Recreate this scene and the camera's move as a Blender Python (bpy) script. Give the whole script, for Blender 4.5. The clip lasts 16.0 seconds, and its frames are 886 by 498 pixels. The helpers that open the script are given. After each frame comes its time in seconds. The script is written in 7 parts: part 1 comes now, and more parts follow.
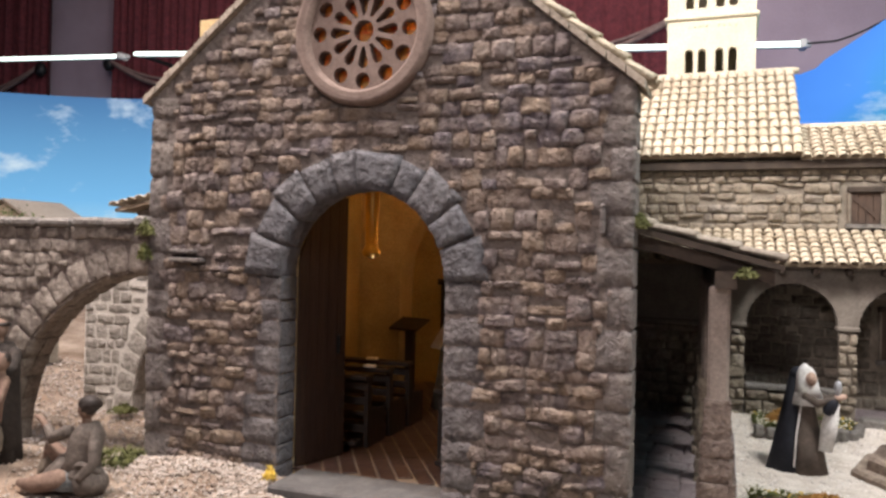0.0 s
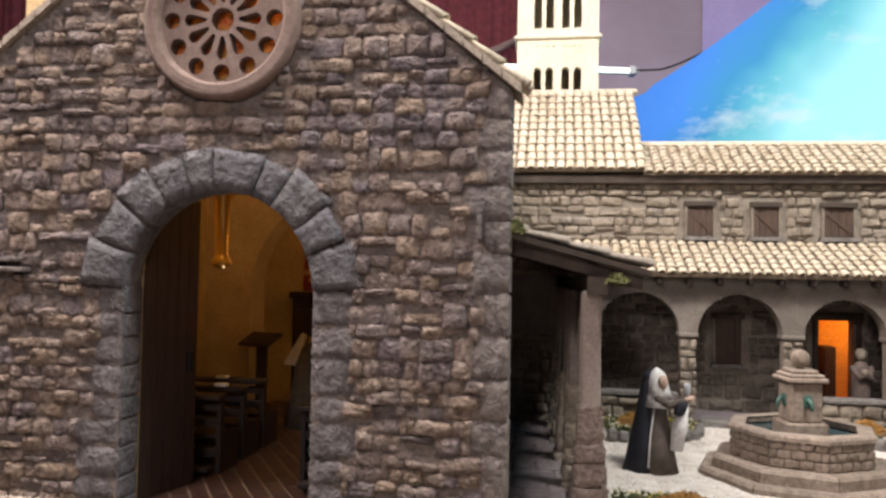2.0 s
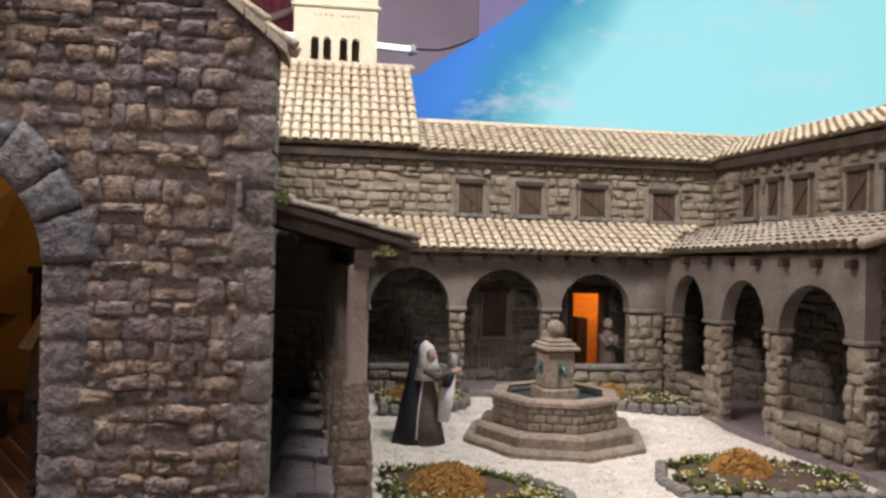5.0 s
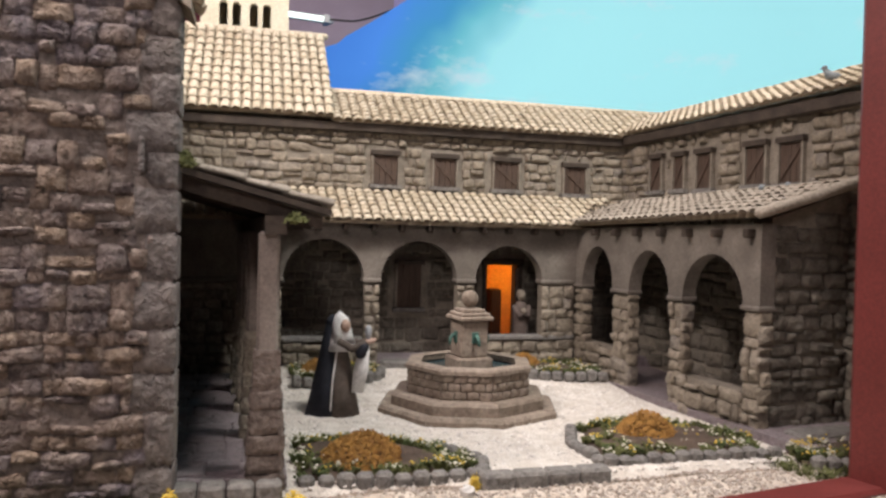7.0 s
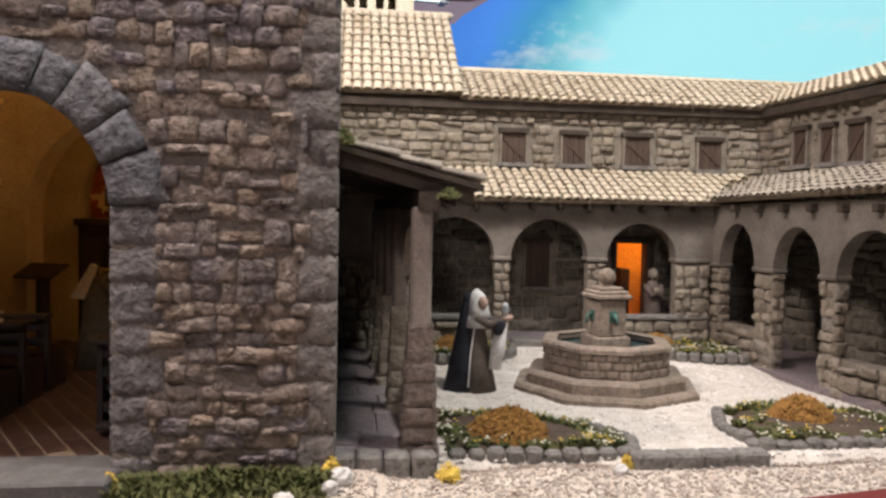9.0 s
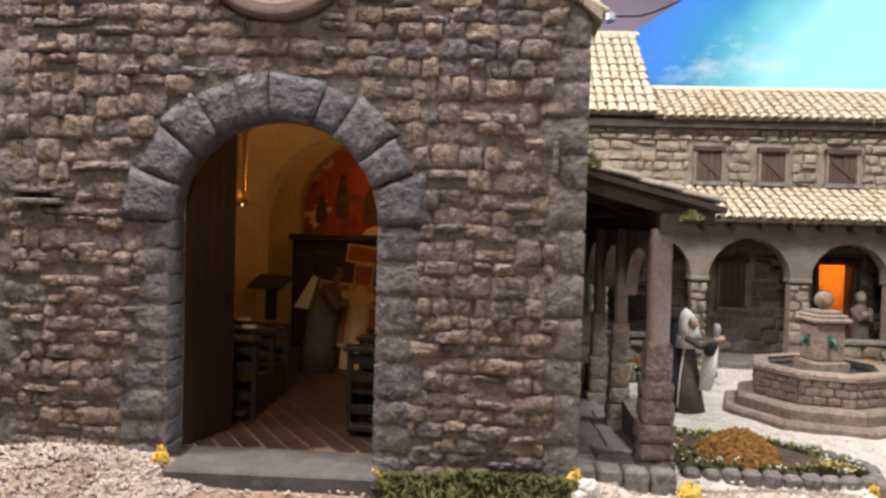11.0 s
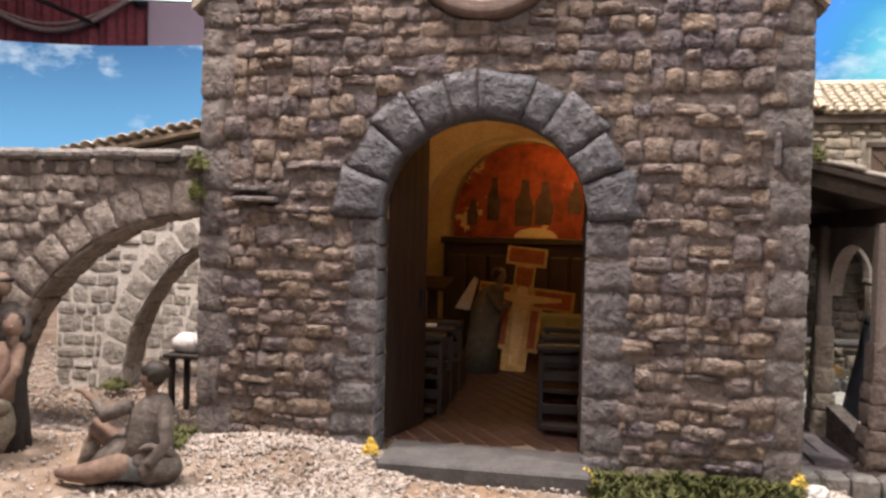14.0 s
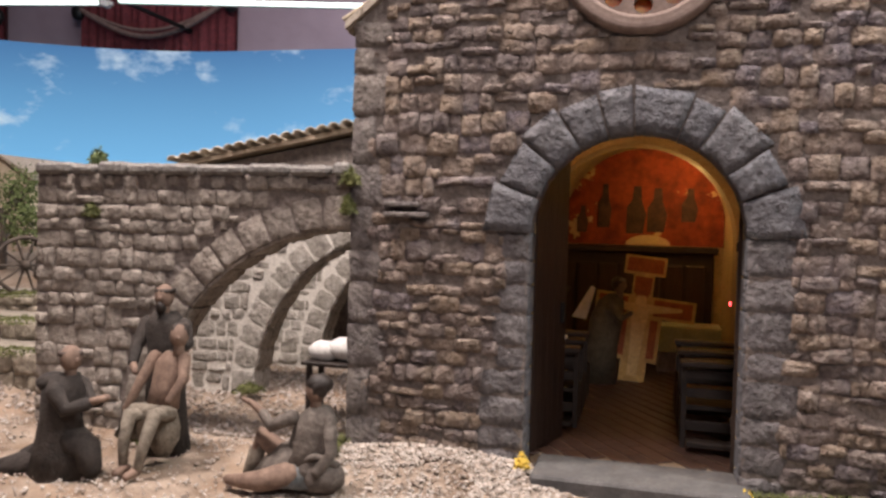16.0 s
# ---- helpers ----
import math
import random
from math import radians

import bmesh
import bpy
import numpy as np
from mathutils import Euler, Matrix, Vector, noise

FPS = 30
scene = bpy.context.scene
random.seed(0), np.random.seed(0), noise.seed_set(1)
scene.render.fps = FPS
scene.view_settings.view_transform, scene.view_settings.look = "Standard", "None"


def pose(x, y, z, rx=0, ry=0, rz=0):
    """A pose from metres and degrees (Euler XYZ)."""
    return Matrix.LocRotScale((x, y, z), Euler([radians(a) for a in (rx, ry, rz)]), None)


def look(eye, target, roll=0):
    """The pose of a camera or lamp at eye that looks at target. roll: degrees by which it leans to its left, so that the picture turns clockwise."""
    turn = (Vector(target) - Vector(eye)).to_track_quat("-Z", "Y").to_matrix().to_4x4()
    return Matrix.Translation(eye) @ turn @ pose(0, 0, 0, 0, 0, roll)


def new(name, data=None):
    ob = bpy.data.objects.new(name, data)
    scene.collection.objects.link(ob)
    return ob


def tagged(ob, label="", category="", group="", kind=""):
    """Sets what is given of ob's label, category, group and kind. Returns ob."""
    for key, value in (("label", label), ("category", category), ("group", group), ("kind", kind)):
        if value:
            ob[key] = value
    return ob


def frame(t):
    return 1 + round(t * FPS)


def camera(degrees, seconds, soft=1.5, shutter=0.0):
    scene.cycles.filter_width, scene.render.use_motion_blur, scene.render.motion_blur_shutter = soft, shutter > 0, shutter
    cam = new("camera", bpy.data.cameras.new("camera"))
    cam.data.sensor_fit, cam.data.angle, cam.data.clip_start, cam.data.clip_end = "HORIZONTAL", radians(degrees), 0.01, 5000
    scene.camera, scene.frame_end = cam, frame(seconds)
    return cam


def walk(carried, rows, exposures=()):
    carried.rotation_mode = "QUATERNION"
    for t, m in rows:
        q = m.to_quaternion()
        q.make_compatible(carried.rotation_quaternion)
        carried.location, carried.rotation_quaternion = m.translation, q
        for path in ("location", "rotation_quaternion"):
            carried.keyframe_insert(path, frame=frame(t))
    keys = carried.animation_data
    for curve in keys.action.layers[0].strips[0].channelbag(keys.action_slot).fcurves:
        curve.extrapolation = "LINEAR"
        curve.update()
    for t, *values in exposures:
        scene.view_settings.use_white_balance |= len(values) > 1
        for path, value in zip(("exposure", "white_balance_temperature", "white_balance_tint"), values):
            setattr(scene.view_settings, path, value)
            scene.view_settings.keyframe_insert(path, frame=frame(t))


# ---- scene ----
cam = camera(60.7, 16.0, 2.7)
PATH = [
    (0, (0.57, -1.131, 0.413), (-0.13, 0.742, 0.427), 1.3),
    (0.5, (0.565, -1.125, 0.41), (-0.038, 0.782, 0.438), 1.3),
    (1, (0.556, -1.118, 0.408), (0.05, 0.816, 0.453), 1.1),
    (1.5, (0.533, -1.104, 0.402), (0.13, 0.854, 0.461), 1.0),
    (2, (0.504, -1.092, 0.397), (0.219, 0.887, 0.464), 1.1),
    (2.5, (0.481, -1.083, 0.394), (0.32, 0.909, 0.457), 1.4),
    (3, (0.486, -1.054, 0.393), (0.441, 0.944, 0.439), 1.3),
    (3.5, (0.525, -1.025, 0.388), (0.552, 0.974, 0.426), 1.6),
    (4, (0.532, -1.031, 0.387), (0.59, 0.968, 0.427), 1.8),
    (4.5, (0.524, -1.05, 0.392), (0.692, 0.943, 0.421), 1.4),
    (5, (0.528, -1.048, 0.391), (0.811, 0.931, 0.41), 1.4),
    (5.2, (0.528, -1.045, 0.389), (0.852, 0.929, 0.404), 1.4),
    (7.3, (0.533, -1.041, 0.372), (1.046, 0.892, 0.331), 1.4),
    (7.5, (0.532, -1.038, 0.369), (1.05, 0.894, 0.324), 1.4),
    (8, (0.517, -1.031, 0.36), (0.994, 0.91, 0.3), 1.2),
    (8.5, (0.491, -1.028, 0.358), (0.848, 0.939, 0.283), 0.9),
    (9, (0.465, -1.024, 0.364), (0.702, 0.96, 0.276), 1.1),
    (9.5, (0.442, -1.024, 0.372), (0.583, 0.968, 0.281), 1.4),
    (10, (0.413, -1.034, 0.371), (0.461, 0.963, 0.292), 1.8),
    (10.2, (0.394, -1.042, 0.374), (0.409, 0.956, 0.297), 1.8),
    (12.3, (0.209, -1.093, 0.364), (-0.036, 0.892, 0.333), 1.1),
    (12.5, (0.206, -1.086, 0.364), (-0.042, 0.898, 0.329), 1.1),
    (13, (0.208, -1.075, 0.354), (-0.086, 0.903, 0.317), 1.7),
    (13.5, (0.18, -1.08, 0.347), (-0.177, 0.887, 0.309), 1.6),
    (14, (0.142, -1.086, 0.347), (-0.214, 0.882, 0.306), 1.4),
    (14.5, (0.098, -1.095, 0.351), (-0.28, 0.869, 0.303), 1.3),
    (15, (0.069, -1.096, 0.356), (-0.347, 0.86, 0.301), 1.6),
    (15.5, (0.037, -1.106, 0.362), (-0.424, 0.84, 0.301), 1.6),
    (16, (0.015, -1.122, 0.374), (-0.502, 0.809, 0.317), 1.6),
]
walk(cam, [(t, look(eye, target, roll)) for t, eye, target, roll in PATH],
     [(0, -0.03), (2.0, -0.1), (3.5, -0.36), (5.0, -0.44), (7.5, -0.44), (9.0, -0.4), (10.0, -0.28), (12.5, 0.1), (14.5, 0.0), (16.0, -0.12)])

# ---- light ----
world = bpy.data.worlds.new("room_air")
world.use_nodes = True
world.node_tree.nodes["Background"].inputs[0].default_value = (0.75, 0.72, 0.78, 1)
world.node_tree.nodes["Background"].inputs[1].default_value = 0.10
scene.world = world


def area_lamp(name, eye, target, energy, sx, sy, colour, label):
    d = bpy.data.lights.new(name, "AREA")
    d.shape, d.size, d.size_y, d.energy, d.color = "RECTANGLE", sx, sy, energy, colour
    ob = new(name, d)
    ob.matrix_world = look(eye, target)
    return tagged(ob, label, "lamp")


area_lamp("ceiling_spotlight", (1.45, -0.30, 2.30), (1.05, 0.62, 0.2), 74, 0.5, 0.3, (0.98, 0.95, 0.92), "warm white spotlight above the cloister court")
area_lamp("ceiling_spotlight", (-1.0, -0.35, 2.3), (-0.85, 0.2, 0.1), 98, 0.4, 0.3, (1.0, 0.86, 0.80), "warm white spotlight above the gravel yard")
area_lamp("ceiling_spotlight", (0.25, -1.9, 1.5), (0.1, 0.1, 0.2), 16, 0.4, 0.3, (1.0, 0.87, 0.86), "white spotlight above the visitors")
area_lamp("ceiling_spotlight", (-0.25, -0.75, 2.3), (-0.2, 0.0, 0.5), 35, 0.5, 0.3, (1.0, 0.84, 0.815), "white spotlight above the chapel front")
# added fill lamp, out of view: lifts the room walls and softens shadows
area_lamp("room_fill_lamp", (-0.6, 1.6, 3.35), (-0.6, 1.61, 0.0), 72, 3.0, 1.2, (1.0, 0.93, 0.97), "unseen soft white lamp added to brighten the room")


def point_lamp(name, at, energy, radius, colour, label):
    d = bpy.data.lights.new(name, "POINT")
    d.energy, d.color, d.shadow_soft_size = energy, colour, radius
    ob = new(name, d)
    ob.location = at
    return tagged(ob, label, "lamp")


point_lamp("nave_bulb", (0.09, 0.15, 0.83), 1.2, 0.02, (1.0, 0.58, 0.18), "small warm bulb hidden above the chapel door")
point_lamp("chancel_bulb", (0.12, 0.88, 0.52), 0.8, 0.02, (1.0, 0.55, 0.17), "small warm bulb hidden behind the chancel arch")
point_lamp("nave_bulb", (-0.22, 0.40, 0.66), 0.8, 0.02, (1.0, 0.52, 0.15), "small warm bulb up in the chapel vault")
point_lamp("cell_bulb", (1.33, 1.15, 0.26), 0.36, 0.02, (1.0, 0.5, 0.13), "small orange bulb in the room behind the cloister door")

# ---- materials ----


def material(name):
    m = bpy.data.materials.new(name)
    m.use_nodes = True
    t = m.node_tree
    return m, t, t.nodes["Principled BSDF"]


def link(t, a, b):
    t.links.new(a, b)


def nod(t, kind, **kw):
    n = t.nodes.new(kind)
    for k, v in kw.items():
        n.inputs[k.replace("_", " ")].default_value = v
    return n


def ramp(t, fac, stops):
    r = t.nodes.new("ShaderNodeValToRGB")
    e = r.color_ramp.elements
    while len(e) < len(stops):
        e.new(0.5)
    for el, (p, c) in zip(e, stops):
        el.position, el.color = p, (*c, 1)
    link(t, fac, r.inputs[0])
    return r.outputs[0]


def coords(t, scale=(1, 1, 1)):
    g = t.nodes.new("ShaderNodeNewGeometry")
    mp = t.nodes.new("ShaderNodeMapping")
    mp.inputs["Scale"].default_value = scale
    link(t, g.outputs["Position"], mp.inputs[0])
    return mp.outputs[0]


def noise_of(t, vec, scale, detail=5.0, rough=0.6):
    n = nod(t, "ShaderNodeTexNoise", Scale=scale, Detail=detail, Roughness=rough)
    link(t, vec, n.inputs["Vector"])
    return n.outputs[0]


def mixed(t, fac, a, b, kind="MIX"):
    n = t.nodes.new("ShaderNodeMix")
    n.data_type, n.blend_type = "RGBA", kind
    for s, v in ((0, fac), (6, a), (7, b)):
        if isinstance(v, (int, float)):
            n.inputs[s].default_value = v
        elif isinstance(v, tuple):
            n.inputs[s].default_value = (*v, 1)
        else:
            link(t, v, n.inputs[s])
    return n.outputs[2]


def bumped(t, bsdf, height, strength, distance):
    b = nod(t, "ShaderNodeBump", Strength=strength, Distance=distance)
    link(t, height, b.inputs["Height"])
    link(t, b.outputs[0], bsdf.inputs["Normal"])


def each_random(t):
    """One random number for each piece, single or joined."""
    o, g, a = t.nodes.new("ShaderNodeObjectInfo"), t.nodes.new("ShaderNodeNewGeometry"), t.nodes.new("ShaderNodeMath")
    f = t.nodes.new("ShaderNodeMath")
    f.operation = "FRACT"
    link(t, o.outputs["Random"], a.inputs[0]), link(t, g.outputs["Random Per Island"], a.inputs[1]), link(t, a.outputs[0], f.inputs[0])
    return f.outputs[0]


def grained(name, dark, light, scale=30.0, rough=0.85, bump=0.5, depth=0.003, stretch=(1, 1, 1), fine=180.0, stain=None):
    """A weathered surface: two tones by coarse noise, fine grain over it, relief from both."""
    m, t, b = material(name)
    v = coords(t, stretch)
    n1, n2 = noise_of(t, v, scale), noise_of(t, v, fine, 3.0)
    c = ramp(t, n1, [(0.32, dark), (0.68, light)])
    c = mixed(t, 0.5, c, ramp(t, n2, [(0.3, (0.35, 0.35, 0.35)), (0.7, (1, 1, 1))]), "MULTIPLY")
    if stain:
        s = noise_of(t, v, scale * 0.35)
        c = mixed(t, ramp(t, s, [(0.52, (0, 0, 0)), (0.66, (0.7, 0.7, 0.7))]), c, stain)
    link(t, c, b.inputs["Base Color"])
    b.inputs["Roughness"].default_value = rough
    h = t.nodes.new("ShaderNodeMath")
    h.inputs[1].default_value = 0.5
    h.operation = "MULTIPLY_ADD"
    link(t, n2, h.inputs[0]), link(t, n1, h.inputs[2])
    bumped(t, b, h.outputs[0], bump, depth)
    return m


def pieced(name, tones, scale=38.0, fine=150.0, rough=0.9, depth=0.005, pale=(0.6, 0.55, 0.48), bump=1.0, patch=4.0, pits=0.0):
    """Stone, tile or brick that differs from piece to piece, with pale dusty patches and pits."""
    m, t, b = material(name)
    v = coords(t)
    k = len(tones)
    wide = noise_of(t, v, patch, 2.0)
    a = t.nodes.new("ShaderNodeMath")
    a.operation = "MULTIPLY_ADD"
    link(t, each_random(t), a.inputs[0])
    a.inputs[1].default_value = 0.62
    s = t.nodes.new("ShaderNodeMath")
    s.operation = "MULTIPLY_ADD"
    s.inputs[1].default_value, s.inputs[2].default_value = 1.5, -0.56
    link(t, wide, s.inputs[0]), link(t, s.outputs[0], a.inputs[2])
    c = ramp(t, a.outputs[0], [(i / max(1, k - 1), col) for i, col in enumerate(tones)])
    n1, n2 = noise_of(t, v, scale), noise_of(t, v, fine, 4.0)
    n3 = noise_of(t, v, scale * 2.3, 3.0, 0.7)
    c = mixed(t, ramp(t, n1, [(0.42, (0, 0, 0)), (0.72, (0.55, 0.55, 0.55))]), c, pale)
    c = mixed(t, 0.4, c, ramp(t, n2, [(0.25, (0.3, 0.29, 0.3)), (0.6, (1, 1, 1))]), "MULTIPLY")
    c = mixed(t, 0.6, c, ramp(t, n3, [(0.30, (0.32, 0.29, 0.28)), (0.55, (1, 1, 1))]), "MULTIPLY")
    link(t, c, b.inputs["Base Color"])
    b.inputs["Roughness"].default_value = rough
    h = t.nodes.new("ShaderNodeMath")
    h.operation = "MULTIPLY_ADD"
    h.inputs[1].default_value = 0.25
    h2 = t.nodes.new("ShaderNodeMath")
    h2.operation = "ADD"
    link(t, n2, h.inputs[0]), link(t, n3, h.inputs[2])
    link(t, h.outputs[0], h2.inputs[0]), link(t, n1, h2.inputs[1])
    top = h2.outputs[0]
    if pits:
        # small worn holes, as in tuff
        vo = nod(t, "ShaderNodeTexVoronoi", Scale=scale * 2.0, Randomness=1.0)
        warp = mixed(t, 0.12, v, noise_of(t, v, scale * 1.5, 3.0), "ADD")
        link(t, warp, vo.inputs["Vector"])
        hole = ramp(t, vo.outputs["Distance"], [(0.10, (0, 0, 0)), (0.34, (1, 1, 1))])
        some = ramp(t, noise_of(t, v, scale * 0.8, 2.0), [(0.48, (0, 0, 0)), (0.58, (pits, pits, pits))])
        deep = mixed(t, some, (1.0, 1.0, 1.0), hole)
        c2 = mixed(t, 1.0, c, mixed(t, 0.55, (1.0, 1.0, 1.0), deep), "MULTIPLY")
        link(t, c2, b.inputs["Base Color"])
        hp = t.nodes.new("ShaderNodeMath")
        hp.operation = "ADD"
        link(t, top, hp.inputs[0]), link(t, deep, hp.inputs[1])
        top = hp.outputs[0]
    bumped(t, b, top, bump, depth)
    return m


def glow(name, colour, strength):
    m, t, b = material(name)
    b.inputs["Base Color"].default_value = (*colour, 1)
    b.inputs["Emission Color"].default_value = (*colour, 1)
    b.inputs["Emission Strength"].default_value = strength
    return m


FACADE = pieced("chapel_stone", [(0.088, 0.070, 0.069), (0.150, 0.122, 0.118), (0.200, 0.152, 0.122), (0.245, 0.185, 0.132), (0.165, 0.142, 0.152), (0.118, 0.098, 0.108)], pale=(0.37, 0.31, 0.265), depth=0.009, scale=46.0, pits=0.8)
VOUSS = pieced("grey_arch_stone", [(0.081, 0.0831, 0.095), (0.100, 0.100, 0.112), (0.122, 0.118, 0.125)], scale=34, pale=(0.185, 0.183, 0.19), depth=0.009, bump=1.0, fine=110, pits=0.9)
JAMB = pieced("grey_brown_jamb_stone", [(0.098, 0.090, 0.092), (0.125, 0.114, 0.116), (0.155, 0.140, 0.138)], scale=40, pale=(0.25, 0.235, 0.228), depth=0.008, pits=0.8)
QUOIN = pieced("brown_quoin_stone", [(0.118, 0.104, 0.0999), (0.155, 0.137, 0.13), (0.185, 0.159, 0.137)], pale=(0.266, 0.237, 0.207), depth=0.007, pits=0.6)
SAND = pieced("sandy_stone", [(0.17, 0.142, 0.108), (0.24, 0.205, 0.155), (0.31, 0.265, 0.205), (0.21, 0.19, 0.168)], pale=(0.42, 0.37, 0.29))
# wall stone darkened in colour for the shade behind the arcades
SHADEDST = pieced("shaded_cloister_stone", [(0.102, 0.0892, 0.0723), (0.145, 0.128, 0.102), (0.178, 0.157, 0.128)], pale=(0.255, 0.23, 0.187))
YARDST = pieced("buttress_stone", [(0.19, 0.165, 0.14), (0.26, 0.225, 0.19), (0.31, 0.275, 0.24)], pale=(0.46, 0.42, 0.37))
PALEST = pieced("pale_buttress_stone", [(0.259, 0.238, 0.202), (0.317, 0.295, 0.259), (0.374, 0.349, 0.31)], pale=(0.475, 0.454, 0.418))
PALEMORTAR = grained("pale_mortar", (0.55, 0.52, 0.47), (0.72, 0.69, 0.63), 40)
FOUNT = pieced("fountain_stone", [(0.20, 0.16, 0.12), (0.26, 0.205, 0.16), (0.31, 0.25, 0.20)], pale=(0.40, 0.34, 0.27), depth=0.002)
MORTAR = grained("brown_mortar", (0.130, 0.110, 0.100), (0.25, 0.21, 0.182), 55, bump=1.0, depth=0.009, fine=140)
SANDMORTAR = grained("sandy_mortar", (0.187, 0.16, 0.124), (0.302, 0.266, 0.216), 40)
PLASTER = grained("grey_plaster", (0.14, 0.122, 0.101), (0.239, 0.211, 0.18), 14, stain=(0.108, 0.0927, 0.0765))
OCHRE = grained("ochre_plaster", (0.55, 0.40, 0.20), (0.70, 0.54, 0.29), 8, bump=0.2)
TILE = pieced("clay_roof_tile", [(0.44, 0.36, 0.25), (0.55, 0.47, 0.34), (0.63, 0.55, 0.42), (0.58, 0.50, 0.37)], scale=70, pale=(0.68, 0.61, 0.48), depth=0.001, patch=6.0)
TILEBED = grained("roof_bed", (0.24, 0.19, 0.13), (0.36, 0.29, 0.21), 40)
GREYTILE = pieced("weathered_roof_tile", [(0.26, 0.22, 0.175), (0.33, 0.285, 0.23), (0.39, 0.335, 0.27)], scale=60, pale=(0.44, 0.39, 0.32), depth=0.001)
WOOD = grained("dark_door_wood", (0.016, 0.008, 0.005), (0.045, 0.022, 0.013), 30, stretch=(6, 6, 0.6), rough=0.6)
BEAM = grained("old_roof_timber", (0.03, 0.021, 0.015), (0.075, 0.055, 0.04), 30, rough=0.8)
PEW = grained("black_pew_wood", (0.0108, 0.0066, 0.0048), (0.03, 0.018, 0.012), 30, rough=0.65)
SHUTTER = grained("brown_shutter_wood", (0.055, 0.034, 0.023), (0.10, 0.062, 0.042), 30, stretch=(5, 5, 0.7), rough=0.7)
POSTST = pieced("weathered_post", [(0.14, 0.109, 0.0909), (0.183, 0.146, 0.126)], pale=(0.264, 0.221, 0.187), pits=0.6)
POSTPL = grained("pale_post_plaster", (0.203, 0.169, 0.146), (0.3, 0.259, 0.225), 22)
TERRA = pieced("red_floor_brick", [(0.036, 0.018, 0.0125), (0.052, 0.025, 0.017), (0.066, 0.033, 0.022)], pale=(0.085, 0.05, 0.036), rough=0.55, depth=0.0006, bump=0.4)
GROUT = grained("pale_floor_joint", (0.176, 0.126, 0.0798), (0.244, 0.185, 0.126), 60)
FLAG = pieced("violet_flagstone", [(0.18, 0.146, 0.155), (0.223, 0.183, 0.192), (0.254, 0.211, 0.214)], pale=(0.26, 0.236, 0.239), rough=0.6)
KERB = pieced("grey_kerb_stone", [(0.16, 0.15, 0.14), (0.2, 0.19, 0.175)], pale=(0.3, 0.28, 0.25))
GRAVEL = pieced("beige_gravel", [(0.268, 0.201, 0.157), (0.402, 0.342, 0.288), (0.496, 0.456, 0.409), (0.349, 0.268, 0.208), (0.537, 0.503, 0.463)], pale=(0.537, 0.489, 0.443), patch=3.0)
WHITEGR = pieced("white_gravel", [(0.62, 0.58, 0.53), (0.76, 0.72, 0.67), (0.84, 0.81, 0.76)], pale=(0.86, 0.83, 0.78))
EARTH = grained("earth", (0.17, 0.115, 0.075), (0.40, 0.32, 0.25), 12, stain=(0.26, 0.16, 0.09), fine=320, depth=0.006, bump=0.9)
WHITEBED = grained("white_grit", (0.56, 0.50, 0.43), (0.76, 0.71, 0.64), 30, fine=320, depth=0.005, bump=0.9)
SOIL = grained("dark_soil", (0.05, 0.032, 0.022), (0.12, 0.08, 0.055), 60, depth=0.006, bump=0.9)
CREAM = grained("cream_tower_plaster", (0.72, 0.66, 0.5), (0.82, 0.77, 0.62), 12, bump=0.15)
GOLD, _t, _b = material("brass")
_b.inputs["Base Color"].default_value, _b.inputs["Metallic"].default_value, _b.inputs["Roughness"].default_value = (0.65, 0.45, 0.15, 1), 1.0, 0.3
IRON, _t, _b = material("black_iron")
_b.inputs["Base Color"].default_value, _b.inputs["Metallic"].default_value, _b.inputs["Roughness"].default_value = (0.03, 0.03, 0.03, 1), 0.8, 0.5
BRONZE, _t, _b = material("green_bronze")
_b.inputs["Base Color"].default_value, _b.inputs["Metallic"].default_value, _b.inputs["Roughness"].default_value = (0.07, 0.15, 0.125, 1), 0.4, 0.5
WATER, _t, _b = material("water")
_b.inputs["Base Color"].default_value, _b.inputs["Roughness"].default_value, _b.inputs["IOR"].default_value = (0.05, 0.08, 0.085, 1), 0.05, 1.33
REDPAINT = grained("red_frame_paint", (0.13, 0.0228, 0.0195), (0.176, 0.0325, 0.0292), 6, rough=0.45, bump=0.1)
ROSE = grained("rose_window_stone", (0.16, 0.112, 0.092), (0.232, 0.172, 0.144), 40, bump=0.3)
LEAF = grained("green_leaf", (0.05, 0.075, 0.02), (0.12, 0.15, 0.045), 60, bump=0.2)
MOSS = grained("dry_moss", (0.062, 0.0713, 0.0186), (0.149, 0.155, 0.0465), 60, bump=0.4)
RUST = grained("rust_brown_shrub", (0.24, 0.11, 0.022), (0.44, 0.23, 0.05), 60, bump=0.4)
PETALY = grained("yellow_petal", (0.62, 0.42, 0.05), (0.75, 0.55, 0.1), 60, bump=0.1)
PETALW = grained("cream_petal", (0.65, 0.62, 0.48), (0.8, 0.77, 0.65), 60, bump=0.1)
ROCK = grained("white_rock", (0.5, 0.48, 0.45), (0.72, 0.7, 0.67), 40)
CLOTH_W = grained("white_cloth", (0.68, 0.66, 0.64), (0.82, 0.8, 0.78), 40, bump=0.3, depth=0.002)
CLOTH_N = grained("navy_cloth", (0.006, 0.007, 0.014), (0.016, 0.018, 0.03), 40, bump=0.3)
CLOTH_B = grained("brown_habit", (0.075, 0.058, 0.048), (0.14, 0.108, 0.088), 50, bump=0.4)
